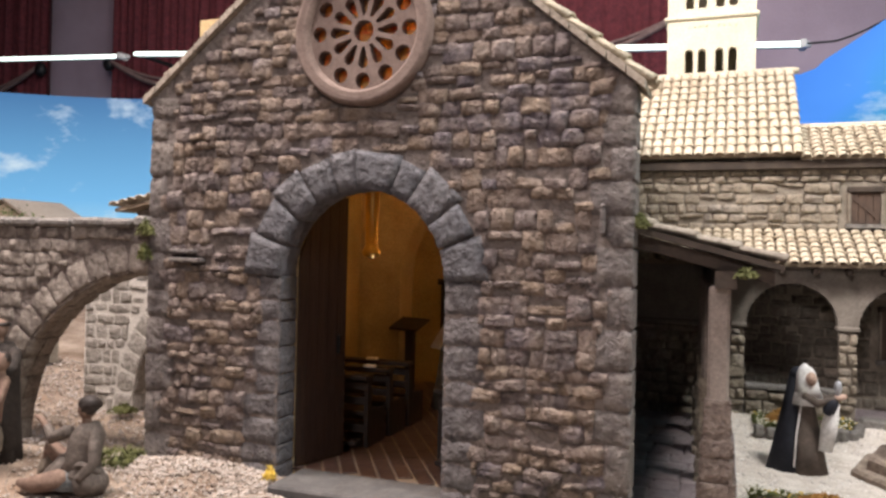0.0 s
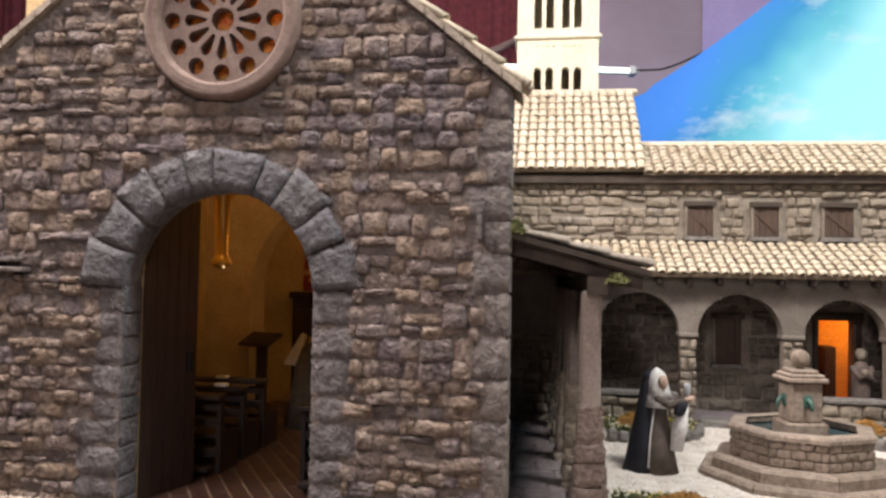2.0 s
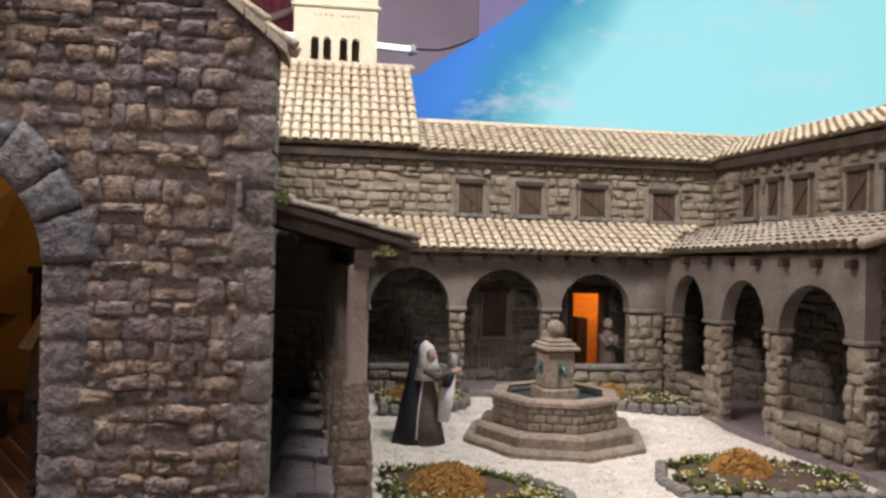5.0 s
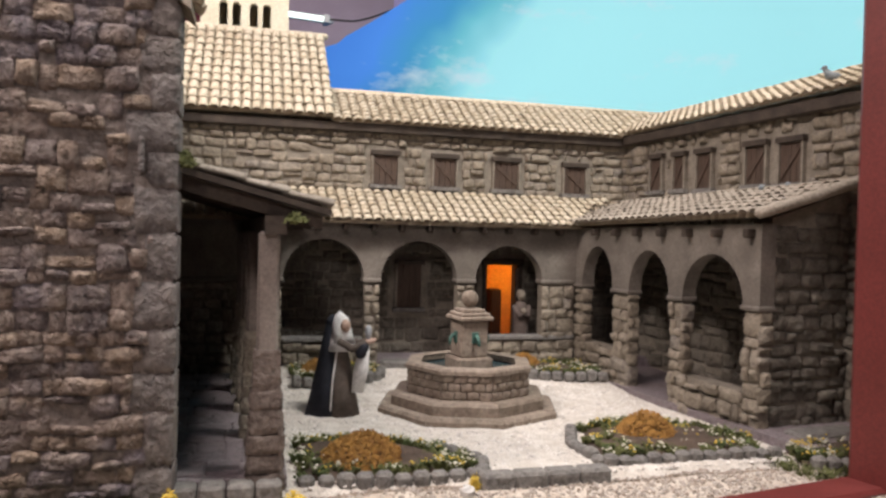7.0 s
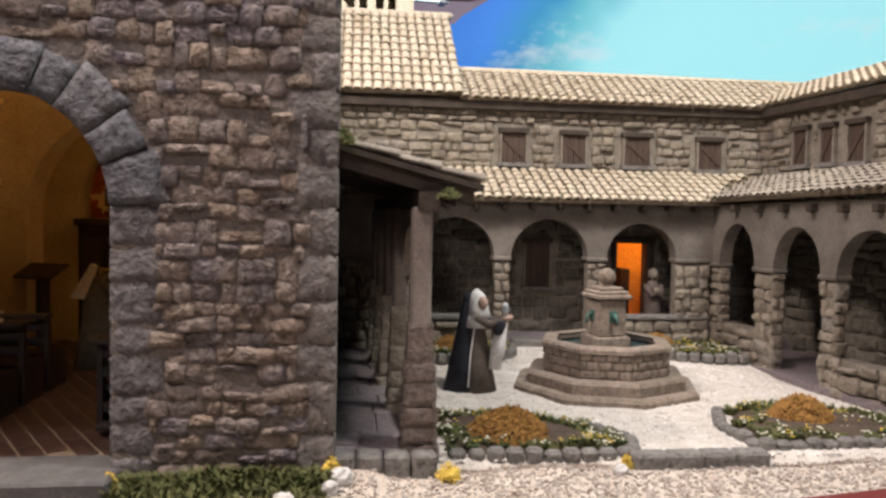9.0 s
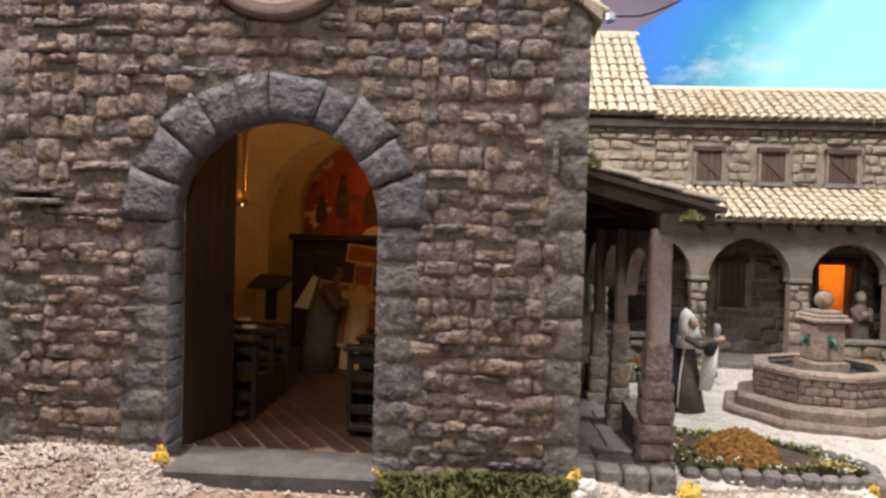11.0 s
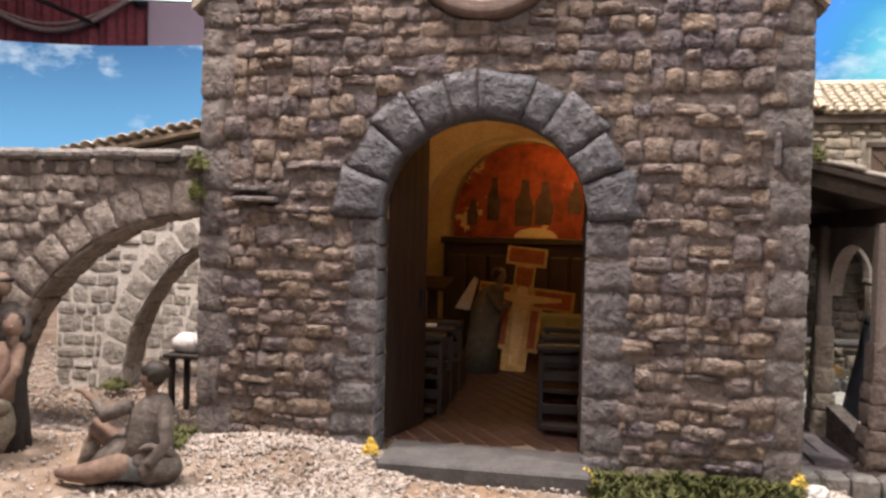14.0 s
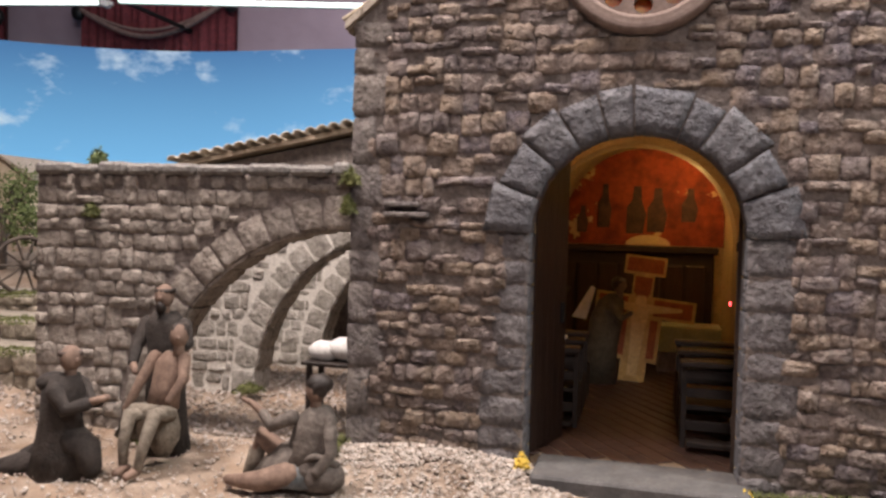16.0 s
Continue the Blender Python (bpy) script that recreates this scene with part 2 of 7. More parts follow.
CLOTH_D = grained("dark_habit", (0.017, 0.0125, 0.01), (0.04, 0.03, 0.024), 70, bump=0.8, depth=0.004)
CLOTH_G = grained("grey_rag", (0.075, 0.060, 0.050), (0.16, 0.135, 0.115), 70, bump=0.8, depth=0.004)
CLOTH_K = grained("olive_habit", (0.05, 0.042, 0.028), (0.10, 0.085, 0.058), 50, bump=0.4)
SKIN = grained("painted_clay_skin", (0.135, 0.086, 0.064), (0.245, 0.165, 0.122), 60, bump=0.2)
STATUE = grained("brown_statue_clay", (0.065, 0.0455, 0.0377), (0.117, 0.0878, 0.0748), 40, bump=0.3)
RAG = grained("bandage", (0.128, 0.106, 0.0808), (0.255, 0.217, 0.17), 70, bump=0.9, depth=0.004)

# ---- geometry helpers ----
R = random.Random(7)


class Geo:
    """Gathers vertices and faces for one mesh."""

    def __init__(self):
        self.v, self.f, self.m = [], [], []

    def add(self, verts, faces, mi=0):
        k = len(self.v)
        self.v += [tuple(p) for p in verts]
        self.f += [tuple(i + k for i in f) for f in faces]
        self.m += [mi] * len(faces)
        return self

    def box(self, x0, x1, y0, y1, z0, z1, c=0.0, mi=0, m=None):
        """A box with its edges cut by c, turned by m."""
        c = min(c, 0.45 * min(x1 - x0, y1 - y0, z1 - z0))
        if c <= 0:
            vs = [(x, y, z) for x in (x0, x1) for y in (y0, y1) for z in (z0, z1)]
            fs = [(0, 1, 3, 2), (4, 6, 7, 5), (0, 4, 5, 1), (2, 3, 7, 6), (0, 2, 6, 4), (1, 5, 7, 3)]
        else:
            vs, at = [], {}
            for i in (0, 1):
                for j in (0, 1):
                    for k in (0, 1):
                        p = [(x0, x1)[i], (y0, y1)[j], (z0, z1)[k]]
                        s = [(c, -c)[i], (c, -c)[j], (c, -c)[k]]
                        for a in range(3):
                            at[i, j, k, a] = len(vs)
                            vs.append(tuple(p[b] + (0 if b == a else s[b]) for b in range(3)))
            fs = []
            for a in range(3):
                b, d = (a + 1) % 3, (a + 2) % 3
                for s in (0, 1):
                    q = []
                    for ub, ud in ((0, 0), (1, 0), (1, 1), (0, 1)):
                        key = [0, 0, 0]
                        key[a], key[b], key[d] = s, ub, ud
                        q.append(at[(*key, a)])
                    fs.append(tuple(q if s else q[::-1]))
                for ub in (0, 1):
                    for ud in (0, 1):
                        k0, k1 = [0, 0, 0], [0, 0, 0]
                        k0[a], k1[a] = 0, 1
                        k0[b] = k1[b] = ub
                        k0[d] = k1[d] = ud
                        q = [at[(*k0, b)], at[(*k1, b)], at[(*k1, d)], at[(*k0, d)]]
                        fs.append(tuple(q if (ub == ud) else q[::-1]))
            for i in (0, 1):
                for j in (0, 1):
                    for k in (0, 1):
                        q = [at[i, j, k, 0], at[i, j, k, 1], at[i, j, k, 2]]
                        fs.append(tuple(q if (i + j + k) % 2 else q[::-1]))
        if m is not None:
            vs = [tuple(m @ Vector(p)) for p in vs]
        return self.add(vs, fs, mi)

    def prism(self, pts, put, d, mi=0):
        """A flat outline carried through put(u, v, depth) from depth 0 to d."""
        n = len(pts)
        vs = [put(u, v, 0) for u, v in pts] + [put(u, v, d) for u, v in pts]
        fs = [tuple(range(n)), tuple(range(2 * n - 1, n - 1, -1))]
        fs += [(i, i + n, (i + 1) % n + n, (i + 1) % n) for i in range(n)]
        return self.add(vs, fs, mi)

    def rings(self, rows, n=12, mi=0, ends=True):
        """A skin over ellipses (centre, radius a along u, radius b along w, u, w)."""
        vs, fs = [], []
        for c, a, b, u, w in rows:
            c, u, w = Vector(c), Vector(u), Vector(w)
            for i in range(n):
                q = 2 * math.pi * i / n
                vs.append(tuple(c + u * (a * math.cos(q)) + w * (b * math.sin(q))))
        for r in range(len(rows) - 1):
            for i in range(n):
                j = (i + 1) % n
                fs.append((r * n + i, r * n + j, (r + 1) * n + j, (r + 1) * n + i))
        if ends:
            fs += [tuple(range(n))[::-1], tuple(range((len(rows) - 1) * n, len(rows) * n))]
        return self.add(vs, fs, mi)

    def lathe(self, at, profile, n=16, mi=0, ends=True):
        """Turned about the upright axis: rows of (radius, height)."""
        x, y, z = at
        return self.rings([((x, y, z + h), r, r, (1, 0, 0), (0, 1, 0)) for r, h in profile], n, mi, ends)

    def robe(self, rows, n=14, mi=0, folds=0.0, seed=0):
        """A garment: rows of (x, y, z, a, b), with folds that grow towards the hem."""
        rr = random.Random(seed)
        ph = [rr.uniform(0, 6.28) for _ in range(3)]
        vs, fs = [], []
        z0, z1 = rows[0][2], rows[-1][2]
        for x, y, z, a, b in rows:
            k = folds * (1 - (z - z0) / (z1 - z0 + 1e-6))
            for i in range(n):
                q = 2 * math.pi * i / n
                s = 1 + k * (math.sin(4 * q + ph[0]) * 0.6 + math.sin(7 * q + ph[1] + z * 30) * 0.4)
                vs.append((x + a * s * math.cos(q), y + b * s * math.sin(q), z))
        for r in range(len(rows) - 1):
            for i in range(n):
                j = (i + 1) % n
                fs.append((r * n + i, r * n + j, (r + 1) * n + j, (r + 1) * n + i))
        fs += [tuple(range(n))[::-1], tuple(range((len(rows) - 1) * n, len(rows) * n))]
        return self.add(vs, fs, mi)

    def limb(self, pts, mi=0, n=9):
        """A rounded limb through (x, y, z, radius) points."""
        rows = []
        for i, (x, y, z, r) in enumerate(pts):
            a = Vector(pts[max(0, i - 1)][:3])
            b = Vector(pts[min(len(pts) - 1, i + 1)][:3])
            d = (b - a).normalized()
            u = d.orthogonal().normalized()
            w = d.cross(u)
            if i == 0:
                rows.append((Vector((x, y, z)) - d * r * 0.7, r * 0.55, r * 0.55, u, w))
            rows.append(((x, y, z), r, r, u, w))
            if i == len(pts) - 1:
                rows.append((Vector((x, y, z)) + d * r * 0.7, r * 0.55, r * 0.55, u, w))
        # keep neighbouring rings untwisted
        fixed = [rows[0]]
        for c, a, b, u, w in rows[1:]:
            pu = Vector(fixed[-1][3])
            d = Vector(u).cross(Vector(w)).normalized()
            u2 = (pu - d * pu.dot(d)).normalized()
            fixed.append((c, a, b, u2, d.cross(u2)))
        return self.rings(fixed, n, mi)

    def ball(self, at, rx, ry=None, rz=None, mi=0, n=12, k=8, rough=0.0, seed=0):
        ry, rz = ry or rx, rz or rx
        rr = random.Random(seed)
        x, y, z = at
        vs, fs = [(x, y, z - rz)], []
        for j in range(1, k):
            p = math.pi * j / k
            for i in range(n):
                q = 2 * math.pi * i / n
                s = 1 + rr.uniform(-rough, rough)
                vs.append((x + rx * s * math.sin(p) * math.cos(q), y + ry * s * math.sin(p) * math.sin(q), z - rz * s * math.cos(p)))
        vs.append((x, y, z + rz))
        for i in range(n):
            fs.append((0, 1 + (i + 1) % n, 1 + i))
            fs.append((len(vs) - 1, 1 + (k - 2) * n + i, 1 + (k - 2) * n + (i + 1) % n))
        for j in range(k - 2):
            for i in range(n):
                a, b = 1 + j * n + i, 1 + j * n + (i + 1) % n
                fs.append((a, b, b + n, a + n))
        return self.add(vs, fs, mi)

    def mesh(self, name, mats, smooth=False):
        me = bpy.data.meshes.new(name)
        me.from_pydata(self.v, [], self.f)
        for m in mats if isinstance(mats, (list, tuple)) else [mats]:
            me.materials.append(m)
        me.polygons.foreach_set("material_index", self.m)
        if smooth:
            me.polygons.foreach_set("use_smooth", [True] * len(self.f))
        me.update()
        bm = bmesh.new()
        bm.from_mesh(me)
        bmesh.ops.recalc_face_normals(bm, faces=bm.faces)
        bm.to_mesh(me)
        bm.free()
        return me


def thing(name, label, category, at=(0, 0, 0), kind="", group=""):
    ob = new(name)
    ob.location = at
    ob.empty_display_size = 0.05
    return tagged(ob, label, category, group, kind)


def part(name, geo, mats, parent=None, label="", smooth=False, category="", kind=""):
    """Links one mesh as one object; its vertices are in world places."""
    ob = new(name, geo.mesh(name, mats, smooth))
    if parent is not None:
        ob.parent = parent
        ob.matrix_parent_inverse = Matrix.Translation(world_at(parent)).inverted()
    return tagged(ob, label, category, "", kind)


def world_at(ob):
    p = Vector((0, 0, 0))
    while ob is not None:
        p += ob.matrix_parent_inverse.translation + ob.location if ob.parent else ob.location
        ob = ob.parent
    return p


# ---- pieces: stones and tiles ----
def stone_mesh(seed, mat, puff=1.0):
    """A rough-hewn block, 1 x 1 on its face, 1 deep; its face looks to -y, its back lies at y = 0."""
    rr = random.Random(seed)
    nx, nz = 7, 6
    vs, fs = [], []
    bend = [rr.uniform(-0.09, 0.09) for _ in range(4)]
    tip = [rr.uniform(-0.28, 0.28) for _ in range(2)]
    chip = {(c, e): rr.choice((0.0, 0.02, 0.05, 0.11)) for c in (0, nx - 1) for e in (0, nz - 1)}
    for j in range(nz):
        for i in range(nx):
            u, v = i / (nx - 1) - 0.5, j / (nz - 1) - 0.5
            edge = i in (0, nx - 1) or j in (0, nz - 1)
            s = 1.0 - chip.get((i, j), 0.0)
            d = (1 + tip[0] * u + tip[1] * v) * puff
            d *= rr.uniform(0.30, 0.72) if edge else rr.uniform(0.72, 1.25)
            vs.append((u * s + v * bend[0] * 0.5 + rr.uniform(-0.022, 0.022), -d, v * s + u * bend[1] + rr.uniform(-0.03, 0.03)))
    for j in range(nz - 1):
        for i in range(nx - 1):
            a = j * nx + i
            fs.append((a, a + 1, a + nx + 1, a + nx))
    ring = [i for i in range(nx)] + [j * nx + nx - 1 for j in range(1, nz)] + [(nz - 1) * nx + i for i in range(nx - 2, -1, -1)] + [j * nx for j in range(nz - 2, 0, -1)]
    base = len(vs)
    for i in ring:
        x, y, z = vs[i]
        vs.append((x * 1.02, 0.0, z * 1.02))
    n = len(ring)
    for i in range(n):
        j = (i + 1) % n
        fs.append((ring[i], base + i, base + j, ring[j]))
    front_faces = (nx - 1) * (nz - 1)
    me = bpy.data.meshes.new("stone")
    me.from_pydata(vs, [], fs)
    me.materials.append(mat)
    me.polygons.foreach_set("use_smooth", [k < front_faces for k in range(len(fs))])
    me.update()
    return me


STONES = {}


def stones_of(mat, count=14):
    if mat.name not in STONES:
        STONES[mat.name] = [stone_mesh(100 + i, mat) for i in range(count)]
    return STONES[mat.name]


def joined(name, meshes, mats, parent, label=""):
    """Many placed copies (mesh, matrix) as one mesh."""
    vs, fs, sm, k = [], [], [], 0
    for me, m in meshes:
        co = np.empty(len(me.vertices) * 3)
        me.vertices.foreach_get("co", co)
        co = co.reshape(-1, 3)
        a = np.array(m)
        vs.append(co @ a[:3, :3].T + a[:3, 3])
        fs += [tuple(i + k for i in p.vertices) for p in me.polygons]
        sm += [p.use_smooth for p in me.polygons]
        k += len(co)
    me = bpy.data.meshes.new(name)
    me.from_pydata(np.concatenate(vs).tolist(), [], fs)
    me.materials.append(mats)
    me.polygons.foreach_set("use_smooth", sm)
    me.update()
    ob = new(name, me)
    if parent is not None:
        ob.parent = parent
        ob.matrix_parent_inverse = Matrix.Translation(world_at(parent)).inverted()
    return tagged(ob, label, "", "", "stuff")


def place_pieces(name, placed, mat, parent, singles=300):
    """The first pieces as objects that share meshes, those past them as one."""
    inv = Matrix.Translation(world_at(parent)).inverted()
    for me, m in placed[:singles]:
        ob = new(name, me)
        ob.parent, ob.matrix_parent_inverse, ob.matrix_basis = parent, inv, m
    if placed[singles:]:
        joined(name + "_courses", placed[singles:], mat, parent)


def frame_of(origin, ux, normal):
    """The turn of a wall: x along it, -y out of it, z up."""
    ux, normal = Vector(ux).normalized(), Vector(normal).normalized()
    uz = ux.cross(-normal).normalized()
    if uz.z < 0:
        uz = -uz
    m = Matrix((ux, -normal, uz)).transposed().to_4x4()
    m.translation = Vector(origin)
    return m


def courses(base, u0, u1, v0, v1, row, wide, deep, inside, mat, seed, gap=0.004, split=0.1, turn=0.07):
    """Rows of rough stones over a wall's face, where inside(u, v) holds."""
    rr = random.Random(seed)
    out, v = [], v0
    lib = stones_of(mat)
    while v < v1 - row * 0.4:
        h = row * rr.uniform(0.72, 1.3)
        if v1 - v - h < row * 0.5:
            h = v1 - v
        u = u0 - rr.uniform(0, wide * 0.5)
        while u < u1:
            w = wide * rr.choice((0.6, 0.8, 1.0, 1.0, 1.25, 1.5)) * rr.uniform(0.85, 1.15)
            a, b = max(u, u0), min(u + w, u1)
            lo, hi = v + h * rr.uniform(-0.14, 0.10), v + h * rr.uniform(0.90, 1.14)
            if rr.random() < split:
                lo, hi = (lo, lo + h * 0.5) if rr.random() < 0.5 else (lo + h * 0.5, hi)
            for step in range(5):
                ok = [inside(x, z) for x, z in ((a, lo), (a, hi), (b, lo), (b, hi))]
                if all(ok) or b - a < wide * 0.3:
                    break
                cut = (b - a) * 0.22
                if not (ok[0] and ok[1]):
                    a += cut
                if not (ok[2] and ok[3]):
                    b -= cut
                if not (ok[0] and ok[1]) and not (ok[2] and ok[3]):
                    lo, hi = (lo + (hi - lo) * 0.25, hi) if not (ok[0] or ok[2]) else (lo, hi - (hi - lo) * 0.25)
            if b - a > wide * 0.22 and hi - lo > row * 0.25 and all(inside(x, z) for x, z in ((a, lo), (a, hi), (b, lo), (b, hi))):
                m = base @ Matrix.Translation(((a + b) / 2, 0, (lo + hi) / 2)) @ Matrix.Rotation(rr.uniform(-turn, turn), 4, "Y")
                s = (b - a - gap, deep * rr.uniform(0.65, 1.4), hi - lo - gap)
                flip = rr.choice((1, -1))
                out.append((rr.choice(lib), m @ Matrix.Diagonal((s[0], s[1], s[2], 1)) @ (Matrix.Rotation(math.pi, 4, "Y") if flip < 0 else Matrix.Identity(4))))
            u += w
        v += h
    rr.shuffle(out)
    return out


def tile_mesh(seed, mat):
    """A barrel tile, 1 wide, 1 long up the slope (+y), its lower end lifted."""
    rr = random.Random(seed)
    vs, fs, n = [], [], 6
    t = 0.09
    for j, (y, r, lift) in enumerate(((-0.06, 0.50, 0.16), (1.06, 0.40, 0.0))):
        for rad in (r, r - t):
            for i in range(n + 1):
                q = math.pi * i / n
                vs.append((rad * math.cos(q) + rr.uniform(-0.02, 0.02), y + rr.uniform(-0.02, 0.02), rad * math.sin(q) * 0.85 + lift))
    k = n + 1
    for i in range(n):
        fs.append((i, i + 1, 2 * k + i + 1, 2 * k + i))
        fs.append((i, k + i, k + i + 1, i + 1))
        fs.append((k + i, 3 * k + i, 3 * k + i + 1, k + i + 1))
    fs += [(0, 2 * k, 3 * k, k), (n, k + n, 3 * k + n, 2 * k + n)]
    me = bpy.data.meshes.new("tile")
    me.from_pydata(vs, [], fs)
    me.materials.append(mat)
    me.polygons.foreach_set("use_smooth", [True] * len(fs))
    me.update()
    return me


TILES = {}


def tiling(eave, along, up, length, slope, wide, long, mat, inside=None, seed=1):
    """Barrel tiles over a roof slope: eave is its lower corner, along and up its two ways."""
    if mat.name not in TILES:
        TILES[mat.name] = [tile_mesh(i, mat) for i in range(5)]
    rr = random.Random(seed)
    along, up = Vector(along).normalized(), Vector(up).normalized()
    nrm = along.cross(up)
    if nrm.z < 0:
        nrm = -nrm
    out = []
    nu, nv = round(length / wide), round(slope / long)
    for j in range(nv):
        for i in range(nu):
            u, v = (i + 0.5) * length / nu, j * slope / nv
            if inside and not inside(u, v + long * 0.5):
                continue
            o = Vector(eave) + along * (u + rr.uniform(-1, 1) * wide * 0.05) + up * (v + rr.uniform(-1, 1) * long * 0.05) + nrm * rr.uniform(0, 0.0015)
            m = Matrix((along, up, nrm)).transposed().to_4x4()
            m.translation = o
            m = m @ Matrix.Rotation(rr.uniform(-0.035, 0.035), 4, "Z") @ Matrix.Diagonal((wide * 0.95, slope / nv, wide * 0.78, 1))
            out.append((rr.choice(TILES[mat.name]), m))
    return out


def arc(cx, cz, r, a0, a1, n, rz=None):
    rz = rz or r
    return [(cx + r * math.cos(radians(a0 + (a1 - a0) * i / n)), cz + rz * math.sin(radians(a0 + (a1 - a0) * i / n))) for i in range(n + 1)]


def facing(y, d=1):
    """put() for an outline in x and z whose front lies at y."""
    return lambda u, v, k: (u, y + k * d, v)


def sideways(x, d=1):
    """put() for an outline in y and z whose front lies at x."""
    return lambda u, v, k: (x + k * d, u, v)

# ---- setting: ground, room and sky ----
def hill(x, y):
    """Height of the ground: level court, a low gravel bank before the chapel."""
    h = 0.006 * noise.noise(Vector((x * 7, y * 7, 0.3))) + 0.003 * noise.noise(Vector((x * 25, y * 25, 1.3)))
    bank = math.exp(-((x + 0.30) / 0.17) ** 2) * math.exp(-((y + 0.02) / 0.10) ** 2)
    far = max(0.0, y - 0.75) * 0.10 * (1 if x < -0.5 else 0) + max(0.0, -x - 1.05) * 0.12 * max(0.0, min(1.0, (y + 0.3) * 3))
    return h + 0.026 * bank + far + 0.012 * math.exp(-((y + 0.0) / 0.05) ** 2) * (1 if x < 0.5 else 0)


def court_z(y):
    """The court rises a little towards the back arcade."""
    k = max(0.0, min(1.0, (y - 0.5) / 0.38))
    return 0.036 * k * k * (3 - 2 * k)


g = Geo()
NX, NY = 150, 90
xs = [-4.6 + 7.9 * i / NX for i in range(NX + 1)]
ys = [-0.62 + 3.3 * (j / NY) ** 1.5 for j in range(NY + 1)]
g.add([(x, y, (hill(x, y) if y > -0.6 else -0.02) - 0.004) for y in ys for x in xs],
      [(j * (NX + 1) + i, j * (NX + 1) + i + 1, (j + 1) * (NX + 1) + i + 1, (j + 1) * (NX + 1) + i) for j in range(NY) for i in range(NX)])
part("ground", g, EARTH, None, "brown earth and grit ground of the model landscape", True, "ground", "structure")

g = Geo()
g.box(-4.6, 3.3, -0.62, 2.68, -0.95, -0.03)
part("display_table", g, REDPAINT, None, "red painted table that carries the model", False, "table", "structure")

# white gritted court
g = Geo()
NX2, NY2 = 44, 50
cx = [0.58 + 0.90 * i / NX2 for i in range(NX2 + 1)]
cy = [0.045 + 0.84 * j / NY2 for j in range(NY2 + 1)]
g.add([(x, y, (0.006 if y > 0.06 else -0.006) + court_z(y) + 0.003 * noise.noise(Vector((x * 22, y * 22, 4)))) for y in cy for x in cx],
      [(j * (NX2 + 1) + i, j * (NX2 + 1) + i + 1, (j + 1) * (NX2 + 1) + i + 1, (j + 1) * (NX2 + 1) + i) for j in range(NY2) for i in range(NX2)])
part("pavement_court", g, WHITEBED, None, "white gritted floor of the cloister court", True, "pavement", "structure")


# creamy grit before the cloister
g = Geo()
fx = [0.17 + 1.5 * i / 60 for i in range(61)]
fy = [-0.58 + 0.628 * j / 30 for j in range(31)]
g.add([(x, y, hill(x, y) - (0.0005 if 0.25 < x < 1.6 and y < 0.045 else 0.008)) for y in fy for x in fx],
      [(j * 61 + i, j * 61 + i + 1, (j + 1) * 61 + i + 1, (j + 1) * 61 + i) for j in range(30) for i in range(60)])
part("pavement_front", g, grained("cream_grit", (0.50, 0.41, 0.33), (0.72, 0.65, 0.56), 30, fine=320, depth=0.005, bump=0.9), None, "cream grit before the cloister", True, "pavement", "structure")


def pebble_mesh(seed, mat):
    g = Geo()
    g.ball((0, 0, 0.2), 1.0, 0.8, 0.55, n=5, k=3, rough=0.25, seed=seed)
    return g.mesh("pebble", mat, False)


def strew(name, count, spot, size, mat, label, seed, category="gravel", seat=0.0):
    rr = random.Random(seed)
    lib = [pebble_mesh(seed * 10 + i, mat) for i in range(5)]
    put = []
    while len(put) < count:
        q = spot(rr)
        if q is None:
            continue
        x, y, z = q
        s = size * rr.choice((0.55, 0.7, 0.8, 1.0, 1.0, 1.5)) * rr.uniform(0.8, 1.2)
        m = Matrix.Translation((x, y, z + seat)) @ Euler((rr.uniform(-0.5, 0.5), rr.uniform(-0.5, 0.5), rr.uniform(0, 6.28))).to_matrix().to_4x4() @ Matrix.Scale(s, 4)
        put.append((rr.choice(lib), m))
    ob = joined(name, put, mat, None, label)
    ob["category"] = category
    return ob


def yard_spot(rr):
    x, y = rr.uniform(-1.5, 0.1), rr.uniform(-0.42, 0.0)
    if rr.random() < 0.45:
        x, y = rr.uniform(-0.5, -0.08), rr.uniform(-0.25, 0.0)
    if (noise.noise(Vector((x * 4, y * 6, 2))) < -0.05 and rr.random() > 0.35) or (x > -0.13 and y > -0.06) or (x < -0.36 and y < -0.09 and rr.random() < 0.55):
        return None
    return x, y, hill(x, y)


def front_spot(rr):
    x, y = rr.uniform(0.1, 1.55), rr.uniform(-0.35, 0.045)
    if 0.15 < x < 0.45 and y > -0.08:
        return None
    return x, y, hill(x, y)


def rear_spot(rr):
    x, y = rr.uniform(-1.7, -0.47), rr.uniform(0.02, 0.75)
    return x, y, hill(x, y)


def court_spot(rr):
    x, y = rr.uniform(0.59, 1.47), rr.uniform(0.055, 0.87)
    if (x - 1.002) ** 2 + (y - 0.525) ** 2 < 0.026:
        return None
    return x, y, 0.005 + court_z(y)


strew("gravel_yard", 11000, yard_spot, 0.0030, GRAVEL, "beige and white gravel strewn before the chapel", 3)
strew("gravel_front", 17000, front_spot, 0.0027, GRAVEL, "pale beige gravel before the cloister", 4)
strew("gravel_rear", 6500, rear_spot, 0.0042, GRAVEL, "pale gravel under the buttress arches", 5)
strew("gravel_court", 14000, court_spot, 0.0027, WHITEGR, "white gravel of the cloister court", 6)

